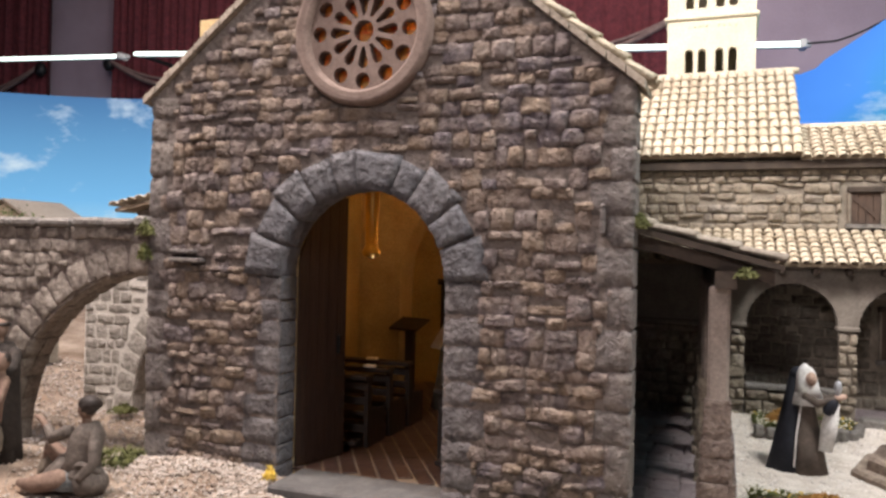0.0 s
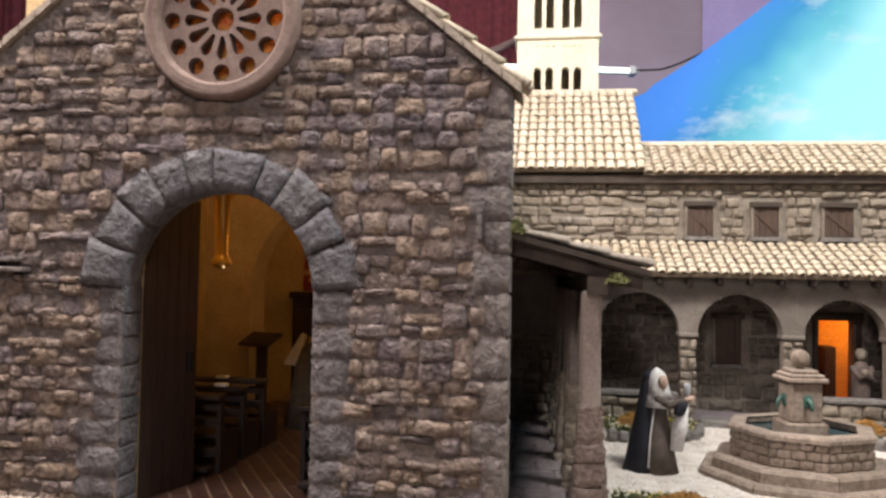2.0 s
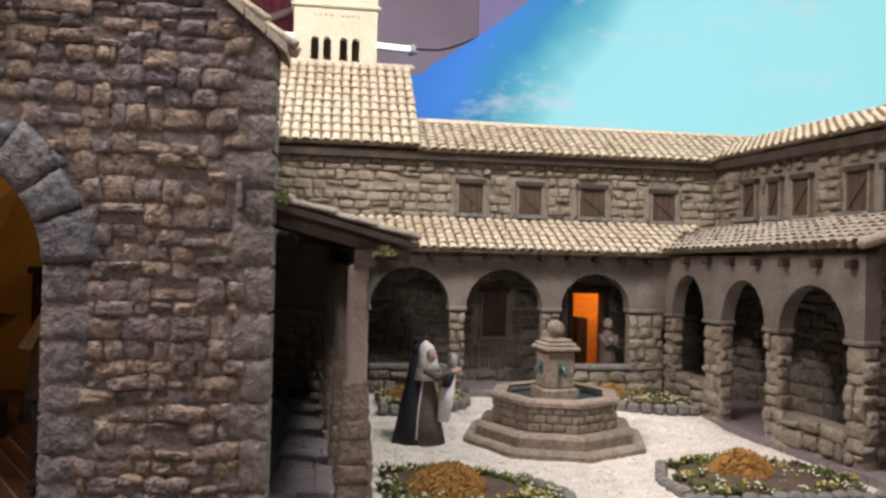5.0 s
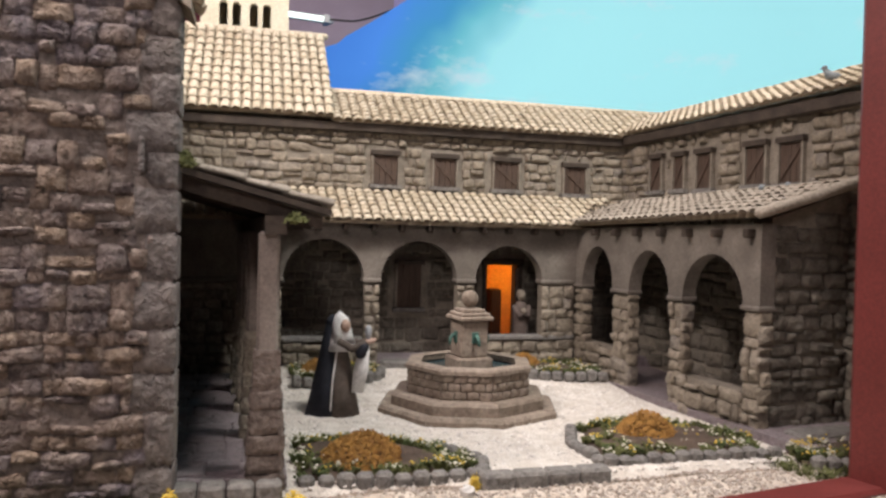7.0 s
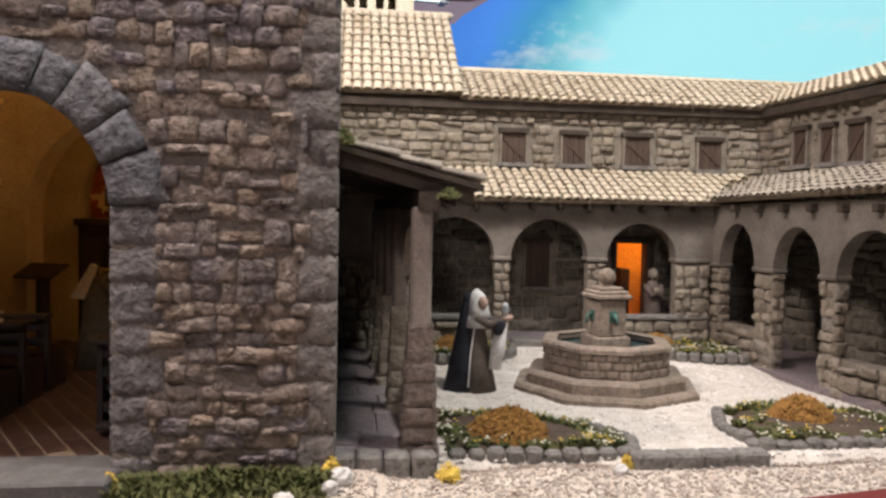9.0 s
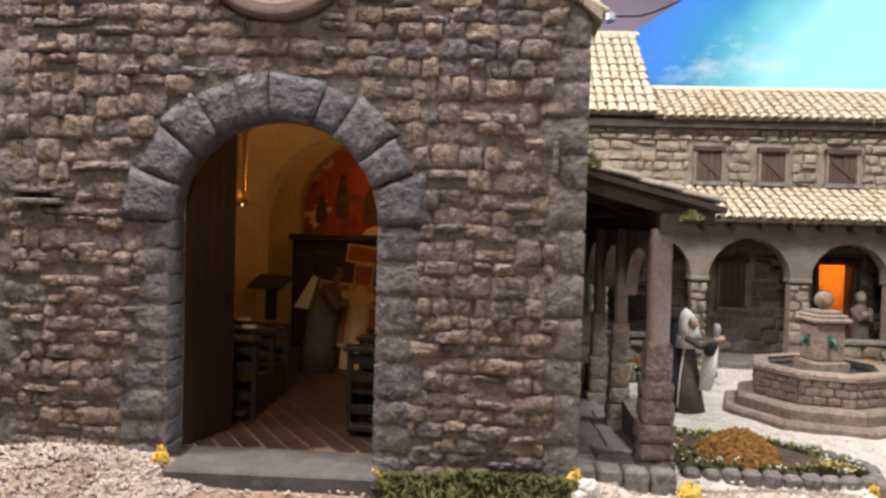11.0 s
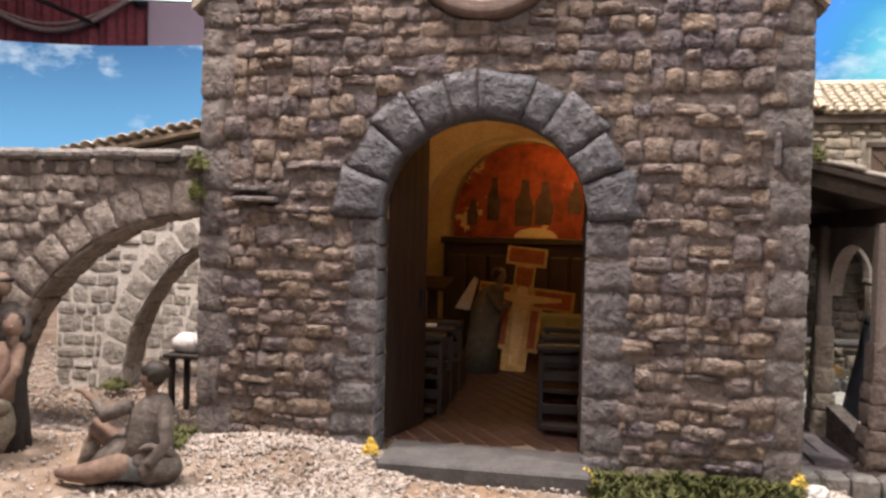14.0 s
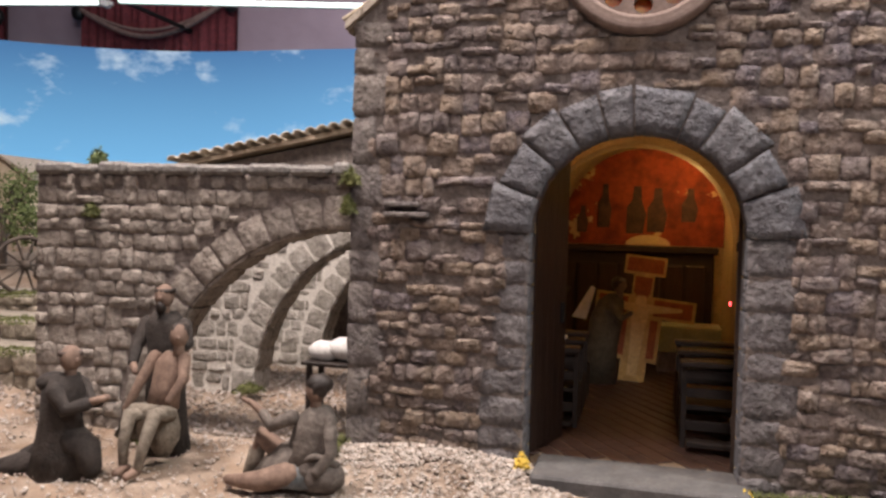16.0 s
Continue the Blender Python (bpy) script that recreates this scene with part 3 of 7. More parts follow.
# painted sky sheet: straight top behind the chapel, rising over the court
SKY, t, b = material("painted_sky")
v = coords(t)
sep = t.nodes.new("ShaderNodeSeparateXYZ")
link(t, v, sep.inputs[0])
up = t.nodes.new("ShaderNodeMapRange")
up.inputs["From Min"].default_value, up.inputs["From Max"].default_value = 0.35, 1.5
link(t, sep.outputs["Z"], up.inputs["Value"])
left_sky = ramp(t, up.outputs[0], [(0.0, (0.40, 0.70, 0.86)), (0.30, (0.16, 0.44, 0.74)), (0.85, (0.055, 0.17, 0.37))])
across = t.nodes.new("ShaderNodeMath")
across.operation = "MULTIPLY_ADD"
across.inputs[1].default_value = -0.75
link(t, sep.outputs["Z"], across.inputs[0]), link(t, sep.outputs["X"], across.inputs[2])
wob = t.nodes.new("ShaderNodeMath")
wob.operation = "MULTIPLY_ADD"
wob.inputs[1].default_value = 0.5
link(t, noise_of(t, v, 1.6, 3.0), wob.inputs[0]), link(t, across.outputs[0], wob.inputs[2])
span = t.nodes.new("ShaderNodeMapRange")
span.inputs["From Min"].default_value, span.inputs["From Max"].default_value = -0.15, 1.3
link(t, wob.outputs[0], span.inputs["Value"])
right_sky = ramp(t, span.outputs[0], [(0.0, (0.03, 0.16, 0.62)), (0.38, (0.06, 0.25, 0.78)), (0.53, (0.05, 0.30, 0.58)), (0.64, (0.14, 0.52, 0.64)), (0.80, (0.38, 0.82, 0.9)), (1.0, (0.40, 0.86, 0.93))])
sel = t.nodes.new("ShaderNodeMapRange")
sel.inputs["From Min"].default_value, sel.inputs["From Max"].default_value = -0.6, 0.5
link(t, sep.outputs["X"], sel.inputs["Value"])
c = mixed(t, sel.outputs[0], left_sky, right_sky)
cl = noise_of(t, coords(t, (1.0, 1.0, 1.9)), 2.6, 8.0, 0.62)
c = mixed(t, ramp(t, cl, [(0.56, (0, 0, 0)), (0.72, (0.8, 0.8, 0.8))]), c, (0.62, 0.74, 0.82))
link(t, mixed(t, 1.0, c, (0.5, 0.5, 0.5), "MULTIPLY"), b.inputs["Base Color"]), link(t, c, b.inputs["Emission Color"])
b.inputs["Roughness"].default_value, b.inputs["Emission Strength"].default_value = 0.9, 0.72

plan = [(-4.4, 0.6), (-4.2, 1.2), (-3.7, 1.9), (-3.1, 2.35), (-2.4, 2.6), (-1.5, 2.62), (-0.5, 2.62), (0.3, 2.62), (0.87, 2.6), (1.05, 2.6), (1.2, 2.59), (1.38, 2.58), (1.7, 2.55), (2.1, 2.45), (2.5, 2.2), (2.85, 1.8), (3.05, 1.3), (3.15, 0.7), (3.2, 0.0)]


def sky_top(x):
    if x < 0.87:
        return min(1.31, 1.258 + 0.018 * (0.87 - x))
    d = x - 0.87
    return min(3.3, 1.258 + 0.60 * d * min(1.0, d / 0.1) + 0.17 * d * d)


fine = []
for i in range(len(plan) - 1):
    p0, p1, p2, p3 = [Vector(plan[max(0, min(len(plan) - 1, i + q))]) for q in (-1, 0, 1, 2)]
    for q in range(5):
        u = q / 5
        fine.append(0.5 * (2 * p1 + (p2 - p0) * u + (2 * p0 - 5 * p1 + 4 * p2 - p3) * u * u + (3 * p1 - p0 - 3 * p2 + p3) * u ** 3))
fine.append(Vector(plan[-1]))
g = Geo()
g.add([(p.x, p.y, z) for p in fine for z in (-0.05, sky_top(p.x))], [(2 * i, 2 * i + 2, 2 * i + 3, 2 * i + 1) for i in range(len(fine) - 1)])
part("backdrop", g, SKY, None, "painted blue sky sheet with white clouds behind the model", True, "backdrop", "structure")

# the room round the model
ROOM = grained("mauve_room_paint", (0.34, 0.26, 0.31), (0.42, 0.33, 0.39), 3, bump=0.05)
LILAC = grained("lilac_light_paint", (0.42, 0.34, 0.62), (0.5, 0.41, 0.7), 2, bump=0.05)
DRAPE = grained("dark_red_velvet", (0.09, 0.016, 0.022), (0.18, 0.034, 0.042), 30, rough=0.95)
ROOMFLOOR = grained("room_floor", (0.2, 0.17, 0.15), (0.3, 0.26, 0.23), 5)
g = Geo().box(-8, 8, 3.6, 3.75, -0.95, 3.4)
part("wall_north", g, ROOM, None, "mauve painted wall of the exhibition room", False, "wall", "structure")
g = Geo().box(-8, 8, -4.15, -4.0, -0.95, 3.4)
part("wall_south", g, ROOM, None, "mauve painted wall behind the visitors", False, "wall", "structure")
g = Geo().box(-8.15, -8, -4, 3.6, -0.95, 3.4)
part("wall_west", g, ROOM, None, "mauve painted side wall of the room", False, "wall", "structure")
g = Geo().box(8, 8.15, -4, 3.6, -0.95, 3.4)
part("wall_east", g, ROOM, None, "mauve painted side wall of the room", False, "wall", "structure")
g = Geo().box(-8.15, 8.15, -4.15, 3.75, -1.05, -0.95)
part("floor", g, ROOMFLOOR, None, "plain stone floor of the room", False, "floor", "structure")
g = Geo().box(-8.15, 8.15, -4.15, 3.75, 3.4, 3.5)
part("ceiling", g, ROOM, None, "mauve painted ceiling of the room", False, "ceiling", "structure")
# added curved panel behind the tower; its lilac paint stands in for purplish light
g = Geo()
n = 14
for i in range(n):
    a, c2 = radians(90 * i / n), radians(90 * (i + 1) / n)
    g.add([(1.38 + 0.5 * math.sin(q), 3.58 - 0.5 * (1 - math.cos(q)), z) for q in (a, c2) for z in (0.9, 3.39)], [(0, 2, 3, 1)])
    g.add([(1.38 + 0.52 * math.sin(q), 3.58 - 0.48 * (1 - math.cos(q)), z) for q in (a, c2) for z in (0.9, 3.39)], [(1, 3, 2, 0)])
part("trim_cove", g, LILAC, None, "added curved panel painted lilac for the purplish light on the room's wall", True, "trim", "structure")


def drape(x0, x1, y, top, low, swag):
    """A pleated velvet curtain with a swag of cord across it."""
    ob = thing("curtain", "dark red velvet curtain with a corded swag on the room's wall", "curtain", ((x0 + x1) / 2, y, low), group="curtains on the room's wall")
    g, k = Geo(), 60
    pts = [(x0 + (x1 - x0) * i / k, y - 0.02 * math.sin(i * 1.9) - 0.012 * math.sin(i * 0.83)) for i in range(k + 1)]
    g.add([(x, q, z) for x, q in pts for z in (low, top)], [(2 * i, 2 * i + 2, 2 * i + 3, 2 * i + 1) for i in range(k)])
    g.add([(x, q + 0.012, z) for x, q in pts for z in (low, top)], [(2 * i + 1, 2 * i + 3, 2 * i + 2, 2 * i) for i in range(k)])
    part("cloth", g, DRAPE, ob, "", True)
    for r, drop in ((0.018, swag), (0.012, swag * 0.8)):
        g = Geo()
        q = [(x0 + (x1 - x0) * (0.03 + 0.94 * i / 14), y - 0.07, 1.86 - drop * math.sin(math.pi * i / 14), r) for i in range(15)]
        g.limb(q, n=7)
        part("swag_cord", g, grained("faded_cord", (0.16, 0.10, 0.09), (0.25, 0.17, 0.15), 40), ob, "", True)
    for x in (x0 + 0.02, x1 - 0.02):
        g = Geo().ball((x, y - 0.06, 1.84), 0.05, 0.04, 0.06)
        part("tie_knob", g, IRON, ob, "", True)
    g = Geo().box(x0 - 0.06, x1 + 0.06, y - 0.1, y + 0.02, top, top + 0.08, 0.01)
    part("pelmet", g, BEAM, ob)


for a, c2 in ((-6.1, -4.65), (-3.98, -2.72), (-0.92, 0.38)):
    drape(a, c2, 3.52, 2.9, 0.9, 0.22)

TUBE = glow("fluorescent_tube_glass", (0.86, 1.0, 0.93), 2.2)
TUBEW = grained("white_batten", (0.6, 0.6, 0.58), (0.7, 0.7, 0.68), 5, bump=0.05)
for (xa, za), (xb, zb) in (((-5.60, 1.800), (-3.22, 1.678)), ((-3.09, 1.685), (-1.28, 1.560)), ((-1.20, 1.555), (0.89, 1.446))):
    ob = thing("fluorescent_tube", "lit white fluorescent tube lamp behind the sky sheet", "lamp", ((xa + xb) / 2, 2.83, za), group="tube lamps")
    g = Geo()
    g.limb([(xa, 2.80, za, 0.013), (xb, 2.80, zb, 0.013)], n=10)
    part("tube", g, TUBE, ob, "glowing white glass tube", True)
    g = Geo()
    g.limb([(xa - 0.03, 2.84, za + 0.005, 0.02), (xb + 0.03, 2.84, zb + 0.005, 0.02)], n=4)
    part("batten", g, TUBEW, ob)
    g = Geo()
    g.box(xb - 0.01, xb + 0.02, 2.78, 2.86, zb - 0.02, zb + 0.02, 0.004)
    part("end_cap", g, TUBEW, ob)
    g = Geo().box(xa, xa + 0.02, 2.85, 3.6, za - 0.01, za + 0.012)
    part("bracket", g, IRON, ob)
g = Geo()
g.limb([(0.91 + 0.06 * i, 2.79 - 0.004 * i, 1.444 + 0.62 * max(0.0, 0.06 * i - 0.12) ** 1.3, 0.005) for i in range(16)], n=6)
part("cable", g, IRON, None, "thin black cable slung from the tube lamp", True, "cable")

# red front frame of the display
fr = thing("display_frame", "dark red painted wooden front frame of the display", "frame", (1.6, 0.0, -0.03))
rail_turn = pose(1.468, -0.088, 0, 0, 0, 15.6)
g = Geo().box(-1.5, 0.02, -0.035, 0.035, -0.05, 0.010, 0.006, m=pose(1.571, -0.058, 0, 0, 0, 10.6))
part("rail", g, REDPAINT, fr)
g = Geo().box(0.0, 0.16, -0.05, 0.04, -0.05, 1.6, 0.008, m=rail_turn)
part("upright", g, REDPAINT, fr)

# ---- chapel ----
chapel = thing("chapel", "small stone chapel with a round-arched door and a rose window", "chapel", (0, 0, 0))
XL, XR, ZE, ZA = -0.434, 0.440, 0.672, 1.035
DR, DZ = 0.1545, 0.366
RC, RR_ = 0.781, 0.108


def gable(x):
    return ZE + 0.02 + (ZA - ZE - 0.02) * (1 - (x / (XL if x < 0 else XR))) if x else ZA


g = Geo()
for s in (-1, 1):
    xe = XL if s < 0 else XR
    door = [(s * DR, 0.0)] + [(s * a, c) for a, c in arc(0, DZ, DR, 0, 90, 14)]
    rose = [(s * a, c) for a, c in arc(0, RC, RR_, -90, 90, 18)]
    pts = door + rose + [(0, ZA), (xe, ZE + (0.02 if s < 0 else 0.0)), (xe, -0.02), (s * DR, -0.02)]
    if s < 0:
        pts = pts[::-1]
    g.prism(pts, facing(0.0), 0.055)
front = part("front_wall", g, MORTAR, chapel, "rough coursed stone front wall")

g = Geo()
g.prism([(0.055, -0.02), (1.0, -0.02), (1.0, 0.74), (0.055, 0.74)], lambda u, v, k: (0.33 - 0.105 * (u - 0.055) / 1.445 - k, u, v), 0.03)
part("side_wall", g, MORTAR, chapel)
g = Geo()
g.box(XL, XL + 0.05, 0.055, 1.12, -0.02, ZE - 0.03)
part("side_wall", g, MORTAR, chapel)
# inner plaster skins of the nave
g = Geo()
g.box(XL + 0.052, XL + 0.062, 0.056, 1.04, 0.0, 0.80)
part("nave_wall", g, OCHRE, chapel, "warm ochre plastered nave wall")
g = Geo()
g.prism([(0.056, 0.0), (1.04, 0.0), (1.04, 0.8), (0.056, 0.8)], lambda u, v, k: (0.298 - 0.0727 * (u - 0.055) - k, u, v), 0.01)
part("nave_wall", g, OCHRE, chapel)
g = Geo()
g.box(XL + 0.06, 0.295, 1.04, 1.07, 0.0, 0.85)
part("nave_wall", g, OCHRE, chapel, "")
g = Geo()
prof = arc(-0.055, 0.60, 0.345, 0, 180, 20, 0.33)
g.prism(prof + [(p[0], p[1] + 0.012) for p in prof[::-1]], facing(0.057), 0.99)
part("vault", g, OCHRE, chapel, "", True)
g = Geo()
g.prism([(-0.38, 0.0), (-0.38, 0.85), (-0.152, 0.85), (-0.152, 0.0)][::-1], facing(0.057), 0.004)
g.prism([(0.152, 0.0), (0.152, 0.85), (0.287, 0.85), (0.287, 0.0)][::-1], facing(0.057), 0.004)
part("inner_front", g, OCHRE, chapel)
# chancel arch
g = Geo()
cr = 0.2345
pts = [(-0.39, 0.0), (-0.39, 0.80), (0.245, 0.80), (0.245, 0.0), (-0.0155 + cr, 0.0)] + arc(-0.0155, 0.352, cr, 0, 180, 24) + [(-0.0155 - cr, 0.0)]
g.prism(pts, facing(0.74), 0.09)
part("chancel_arch", g, grained("worn_arch_plaster", (0.36, 0.27, 0.17), (0.5, 0.4, 0.26), 10, bump=0.3), chapel, "worn plaster chancel arch")

# fresco in the lunette, with bare plaster where it has flaked
FRES, t, b = material("faded_red_fresco")
v = coords(t)
n1, n2 = noise_of(t, v, 14, 6.0), noise_of(t, v, 60, 5.0)
c = ramp(t, n1, [(0.35, (0.16, 0.025, 0.012)), (0.6, (0.34, 0.06, 0.02))])
c = mixed(t, 0.6, c, ramp(t, n2, [(0.3, (0.4, 0.4, 0.4)), (0.7, (1, 1, 1))]), "MULTIPLY")
fl = noise_of(t, v, 5.5, 6.0, 0.65)
c = mixed(t, ramp(t, fl, [(0.60, (0, 0, 0)), (0.615, (1, 1, 1))]), c, (0.5, 0.34, 0.15))
link(t, c, b.inputs["Base Color"])
b.inputs["Roughness"].default_value = 0.9
lun = [(-0.210, 0.340), (0.220, 0.340)] + arc(0.005, 0.390, 0.215, 0, 180, 24)
fres = part("fresco", Geo().prism(lun, facing(1.030), 0.006), FRES, chapel, "faded red wall painting with dark shapes")
FIGC = grained("dark_painted_shape", (0.035, 0.02, 0.015), (0.10, 0.05, 0.03), 40, bump=0.1)
for x, w, h, z in ((-0.165, 0.03, 0.075, 0.36), (-0.105, 0.035, 0.12, 0.375), (-0.02, 0.05, 0.13, 0.36), (0.035, 0.05, 0.12, 0.365), (0.12, 0.04, 0.09, 0.395)):
    g = Geo()
    x, z = x + 0.006, z + 0.012
    o = [(x - w * 0.5, z), (x + w * 0.4, z), (x + w * 0.55, z + h * 0.4), (x + w * 0.3, z + h * 0.7), (x + w * 0.25, z + h), (x - w * 0.15, z + h), (x - w * 0.2, z + h * 0.72), (x - w * 0.5, z + h * 0.55)]
    g.prism(o, facing(1.0275), 0.002)
    part("painted_shape", g, FIGC, fres, "dark plain painted shape")
g = Geo()
g.prism([(-0.045, 0.341), (0.085, 0.341)] + arc(0.02, 0.341, 0.06, 0, 180, 10, 0.028), facing(1.0275), 0.002)
part("bare_plaster_patch", g, OCHRE, fres)
# panelling below
g = Geo().box(-0.235, 0.192, 1.012, 1.038, 0.02, 0.335, 0.003)
panel = part("wall_panelling", g, PEW, chapel, "black-brown wooden choir panelling")
for i in range(7):
    g = Geo().box(-0.222 + i * 0.057, -0.172 + i * 0.057, 1.0, 1.0135, 0.05, 0.29, 0.004)
    part("panel", g, WOOD, panel)
g = Geo().box(-0.242, 0.202, 0.998, 1.03, 0.321, 0.339, 0.003)
part("panel_cornice", g, PEW, panel)

# chapel roof
croof = thing("chapel_roof", "clay tiled gable roof of the chapel", "roof", (0, 0.5, ZE))
for s in (-1, 1):
    xe = (XL - 0.018) if s < 0 else (XR + 0.018)
    ze = ZE + (0.02 if s < 0 else 0.0)
    ze -= 0.018 * (ZA - ze) / 0.45
    g = Geo()
    run = 0.07 if s > 0 else 1.12
    g.prism([(0, ZA), (xe, ze), (xe, ze + 0.012), (0, ZA + 0.014)], facing(0.004), run)
    if s > 0:
        k = 0.33 / xe
        g.prism([(0, ZA), (0.33, ZA + (ze - ZA) * k), (0.33, ZA + (ze - ZA) * k + 0.012), (0, ZA + 0.014)], facing(0.058), 1.06)
    slope = part("roof_slope", g, TILEBED, croof)
    L = math.hypot(xe, ZA - ze)
    place_pieces("tile", tiling((xe, 0.008 if s > 0 else 1.12, ze + 0.014), (0, s, 0), (-xe, 0, ZA - ze), run, L, 0.042, 0.055, TILE, seed=5 + s), TILE, slope, 0)
    # worn verge stones along the gable
    rr = random.Random(4 + s)
    for i in range(16):
        a, c2 = (i + 0.04) / 16, (i + 0.96) / 16
        g = Geo()
        q = [(xe * (1 - k), ze + (ZA - ze) * k) for k in (a, c2)]
        g.prism([(q[0][0], q[0][1] + 0.001), (q[1][0], q[1][1] + 0.001), (q[1][0], q[1][1] + 0.012 + rr.uniform(0, 0.003)), (q[0][0], q[0][1] + 0.012 + rr.uniform(0, 0.003))], facing(-0.011 - rr.uniform(0, 0.003)), 0.03)
        part("verge_stone", g, GREYTILE, slope)

# rose window
rose = thing("rose_window", "brown stone rose window with glowing amber glass", "window", (0, 0.0, RC))
g = Geo()
n = 40
prof = [(0.098, 0.0), (0.100, -0.014), (0.107, -0.022), (0.113, -0.016), (0.117, -0.022), (0.124, -0.016), (0.126, 0.004)]
vs, fs = [], []
for i in range(n):
    q = 2 * math.pi * i / n
    vs += [(r * math.cos(q), y, RC + r * math.sin(q)) for r, y in prof]
k = len(prof)
for i in range(n):
    j = (i + 1) % n
    fs += [(i * k + a, j * k + a, j * k + a + 1, i * k + a + 1) for a in range(k - 1)]
part("rim", Geo().add(vs, fs), ROSE, rose, "moulded round stone rim", True)


def plate_with_holes(holes, radius, y0, y1):
    """A round plate pierced by convex holes, each a list of (x, z)."""
    bm = bmesh.new()
    loops = [[(radius * math.cos(2 * math.pi * i / 48), radius * math.sin(2 * math.pi * i / 48)) for i in range(48)]] + holes
    edges = []
    for lp in loops:
        vv = [bm.verts.new((x, y0, z)) for x, z in lp]
        edges += [bm.edges.new((vv[i], vv[(i + 1) % len(vv)])) for i in range(len(vv))]
    bmesh.ops.triangle_fill(bm, use_beauty=True, edges=edges)
    ex = bmesh.ops.extrude_face_region(bm, geom=list(bm.faces))
    for e in ex["geom"]:
        if isinstance(e, bmesh.types.BMVert):
            e.co.y = y1
    bmesh.ops.recalc_face_normals(bm, faces=bm.faces)
    g = Geo()
    bm.verts.index_update()
    g.add([tuple(q.co) for q in bm.verts], [tuple(q.index for q in f.verts) for f in bm.faces])
    bm.free()
    return g


holes = [[(0.0185 * math.cos(2 * math.pi * i / 14), 0.0185 * math.sin(2 * math.pi * i / 14)) for i in range(14)]]
for kk in range(12):
    q = 2 * math.pi * kk / 12
    ca, sa = math.cos(q), math.sin(q)
    petal = [(0.026, -0.0025), (0.050, -0.0090), (0.056, -0.0088), (0.061, -0.005), (0.0625, 0.0), (0.061, 0.005), (0.056, 0.0088), (0.050, 0.0090), (0.026, 0.0025)]
    holes.append([(u * ca - w * sa, u * sa + w * ca) for u, w in petal])
    q2 = 2 * math.pi * kk / 12
    holes.append([(0.0825 * math.cos(q2) + 0.0135 * math.cos(2 * math.pi * i / 12), 0.0825 * math.sin(q2) + 0.0135 * math.sin(2 * math.pi * i / 12)) for i in range(12)])
g = plate_with_holes(holes, 0.101, -0.006, 0.014)
g.v = [(x, y, z + RC) for x, y, z in g.v]
part("tracery", g, ROSE, rose, "stone tracery of petals and roundels")
GLASS, t, b = material("amber_glass")
b.inputs["Base Color"].default_value, b.inputs["Roughness"].default_value = (0.75, 0.22, 0.04, 1), 0.35
n1 = noise_of(t, coords(t), 45, 3.0)
link(t, ramp(t, n1, [(0.35, (0.45, 0.10, 0.03)), (0.62, (0.70, 0.45, 0.15))]), b.inputs["Base Color"])
b.inputs["Transmission Weight"].default_value = 0.0
tr = t.nodes.new("ShaderNodeBsdfTranslucent")
link(t, b.inputs["Base Color"].links[0].from_socket, tr.inputs["Color"])
mx = t.nodes.new("ShaderNodeMixShader")
mx.inputs[0].default_value = 0.45
link(t, b.outputs[0], mx.inputs[1]), link(t, tr.outputs[0], mx.inputs[2])
link(t, mx.outputs[0], t.nodes["Material Output"].inputs["Surface"])
g = Geo().lathe((0, 0, 0), [(0.1, 0.0), (0.1, 0.002)], 40)
g.v = [(x, 0.018 + z, RC + y) for x, y, z in g.v]
part("pane", g, GLASS, rose, "amber and red stained glass pane")

# door leaves, sill, floor
def leaf(hinge, turn, width, label):
    ob = thing("door_leaf", label, "door", hinge, group="chapel door leaves")
    m = pose(*hinge, 0, 0, turn)
    k = 5
    for i in range(k):
        a, c2 = width * i / k + 0.0007, width * (i + 1) / k - 0.0007
        top = lambda u: 0.36 + math.sqrt(max(0.0, DR ** 2 - (DR - u) ** 2)) * 0.92
        g = Geo()
        o = [(a, 0.005), (c2, 0.005), (c2, top(c2)), (a, top(a))]
        g.prism(o, lambda u, w, d: tuple(m @ Vector((u, d - 0.005, w))), 0.012)
        part("plank", g, WOOD, ob)
    for z in (0.07, 0.33):
        g = Geo().box(0.004, width - 0.004, 0.0065, 0.010, z, z + 0.014, 0.001, m=m)
        part("strap", g, WOOD, ob)
    g = Geo().box(width * 0.8, width * 0.86, -0.012, -0.004, 0.2, 0.235, 0.001, m=m)
    part("latch", g, IRON, ob)


leaf((-0.153, 0.058, 0.02), 72, 0.119, "dark brown plank door leaf standing open inwards")
leaf((0.153, 0.060, 0.02), 78, 0.145, "dark brown plank door leaf folded back inside")
g = Geo().box(-0.135, 0.165, -0.055, 0.06, -0.01, 0.0245, 0.004)
part("door_sill", g, grained("grey_sill_stone", (0.068, 0.065, 0.064), (0.118, 0.113, 0.110), 30), chapel, "worn grey stone sill")
g = Geo().box(XL + 0.06, 0.287, 0.061, 1.03, -0.01, 0.021)
nave_floor = part("nave_floor", g, GROUT, chapel, "red brick floor with pale joints")

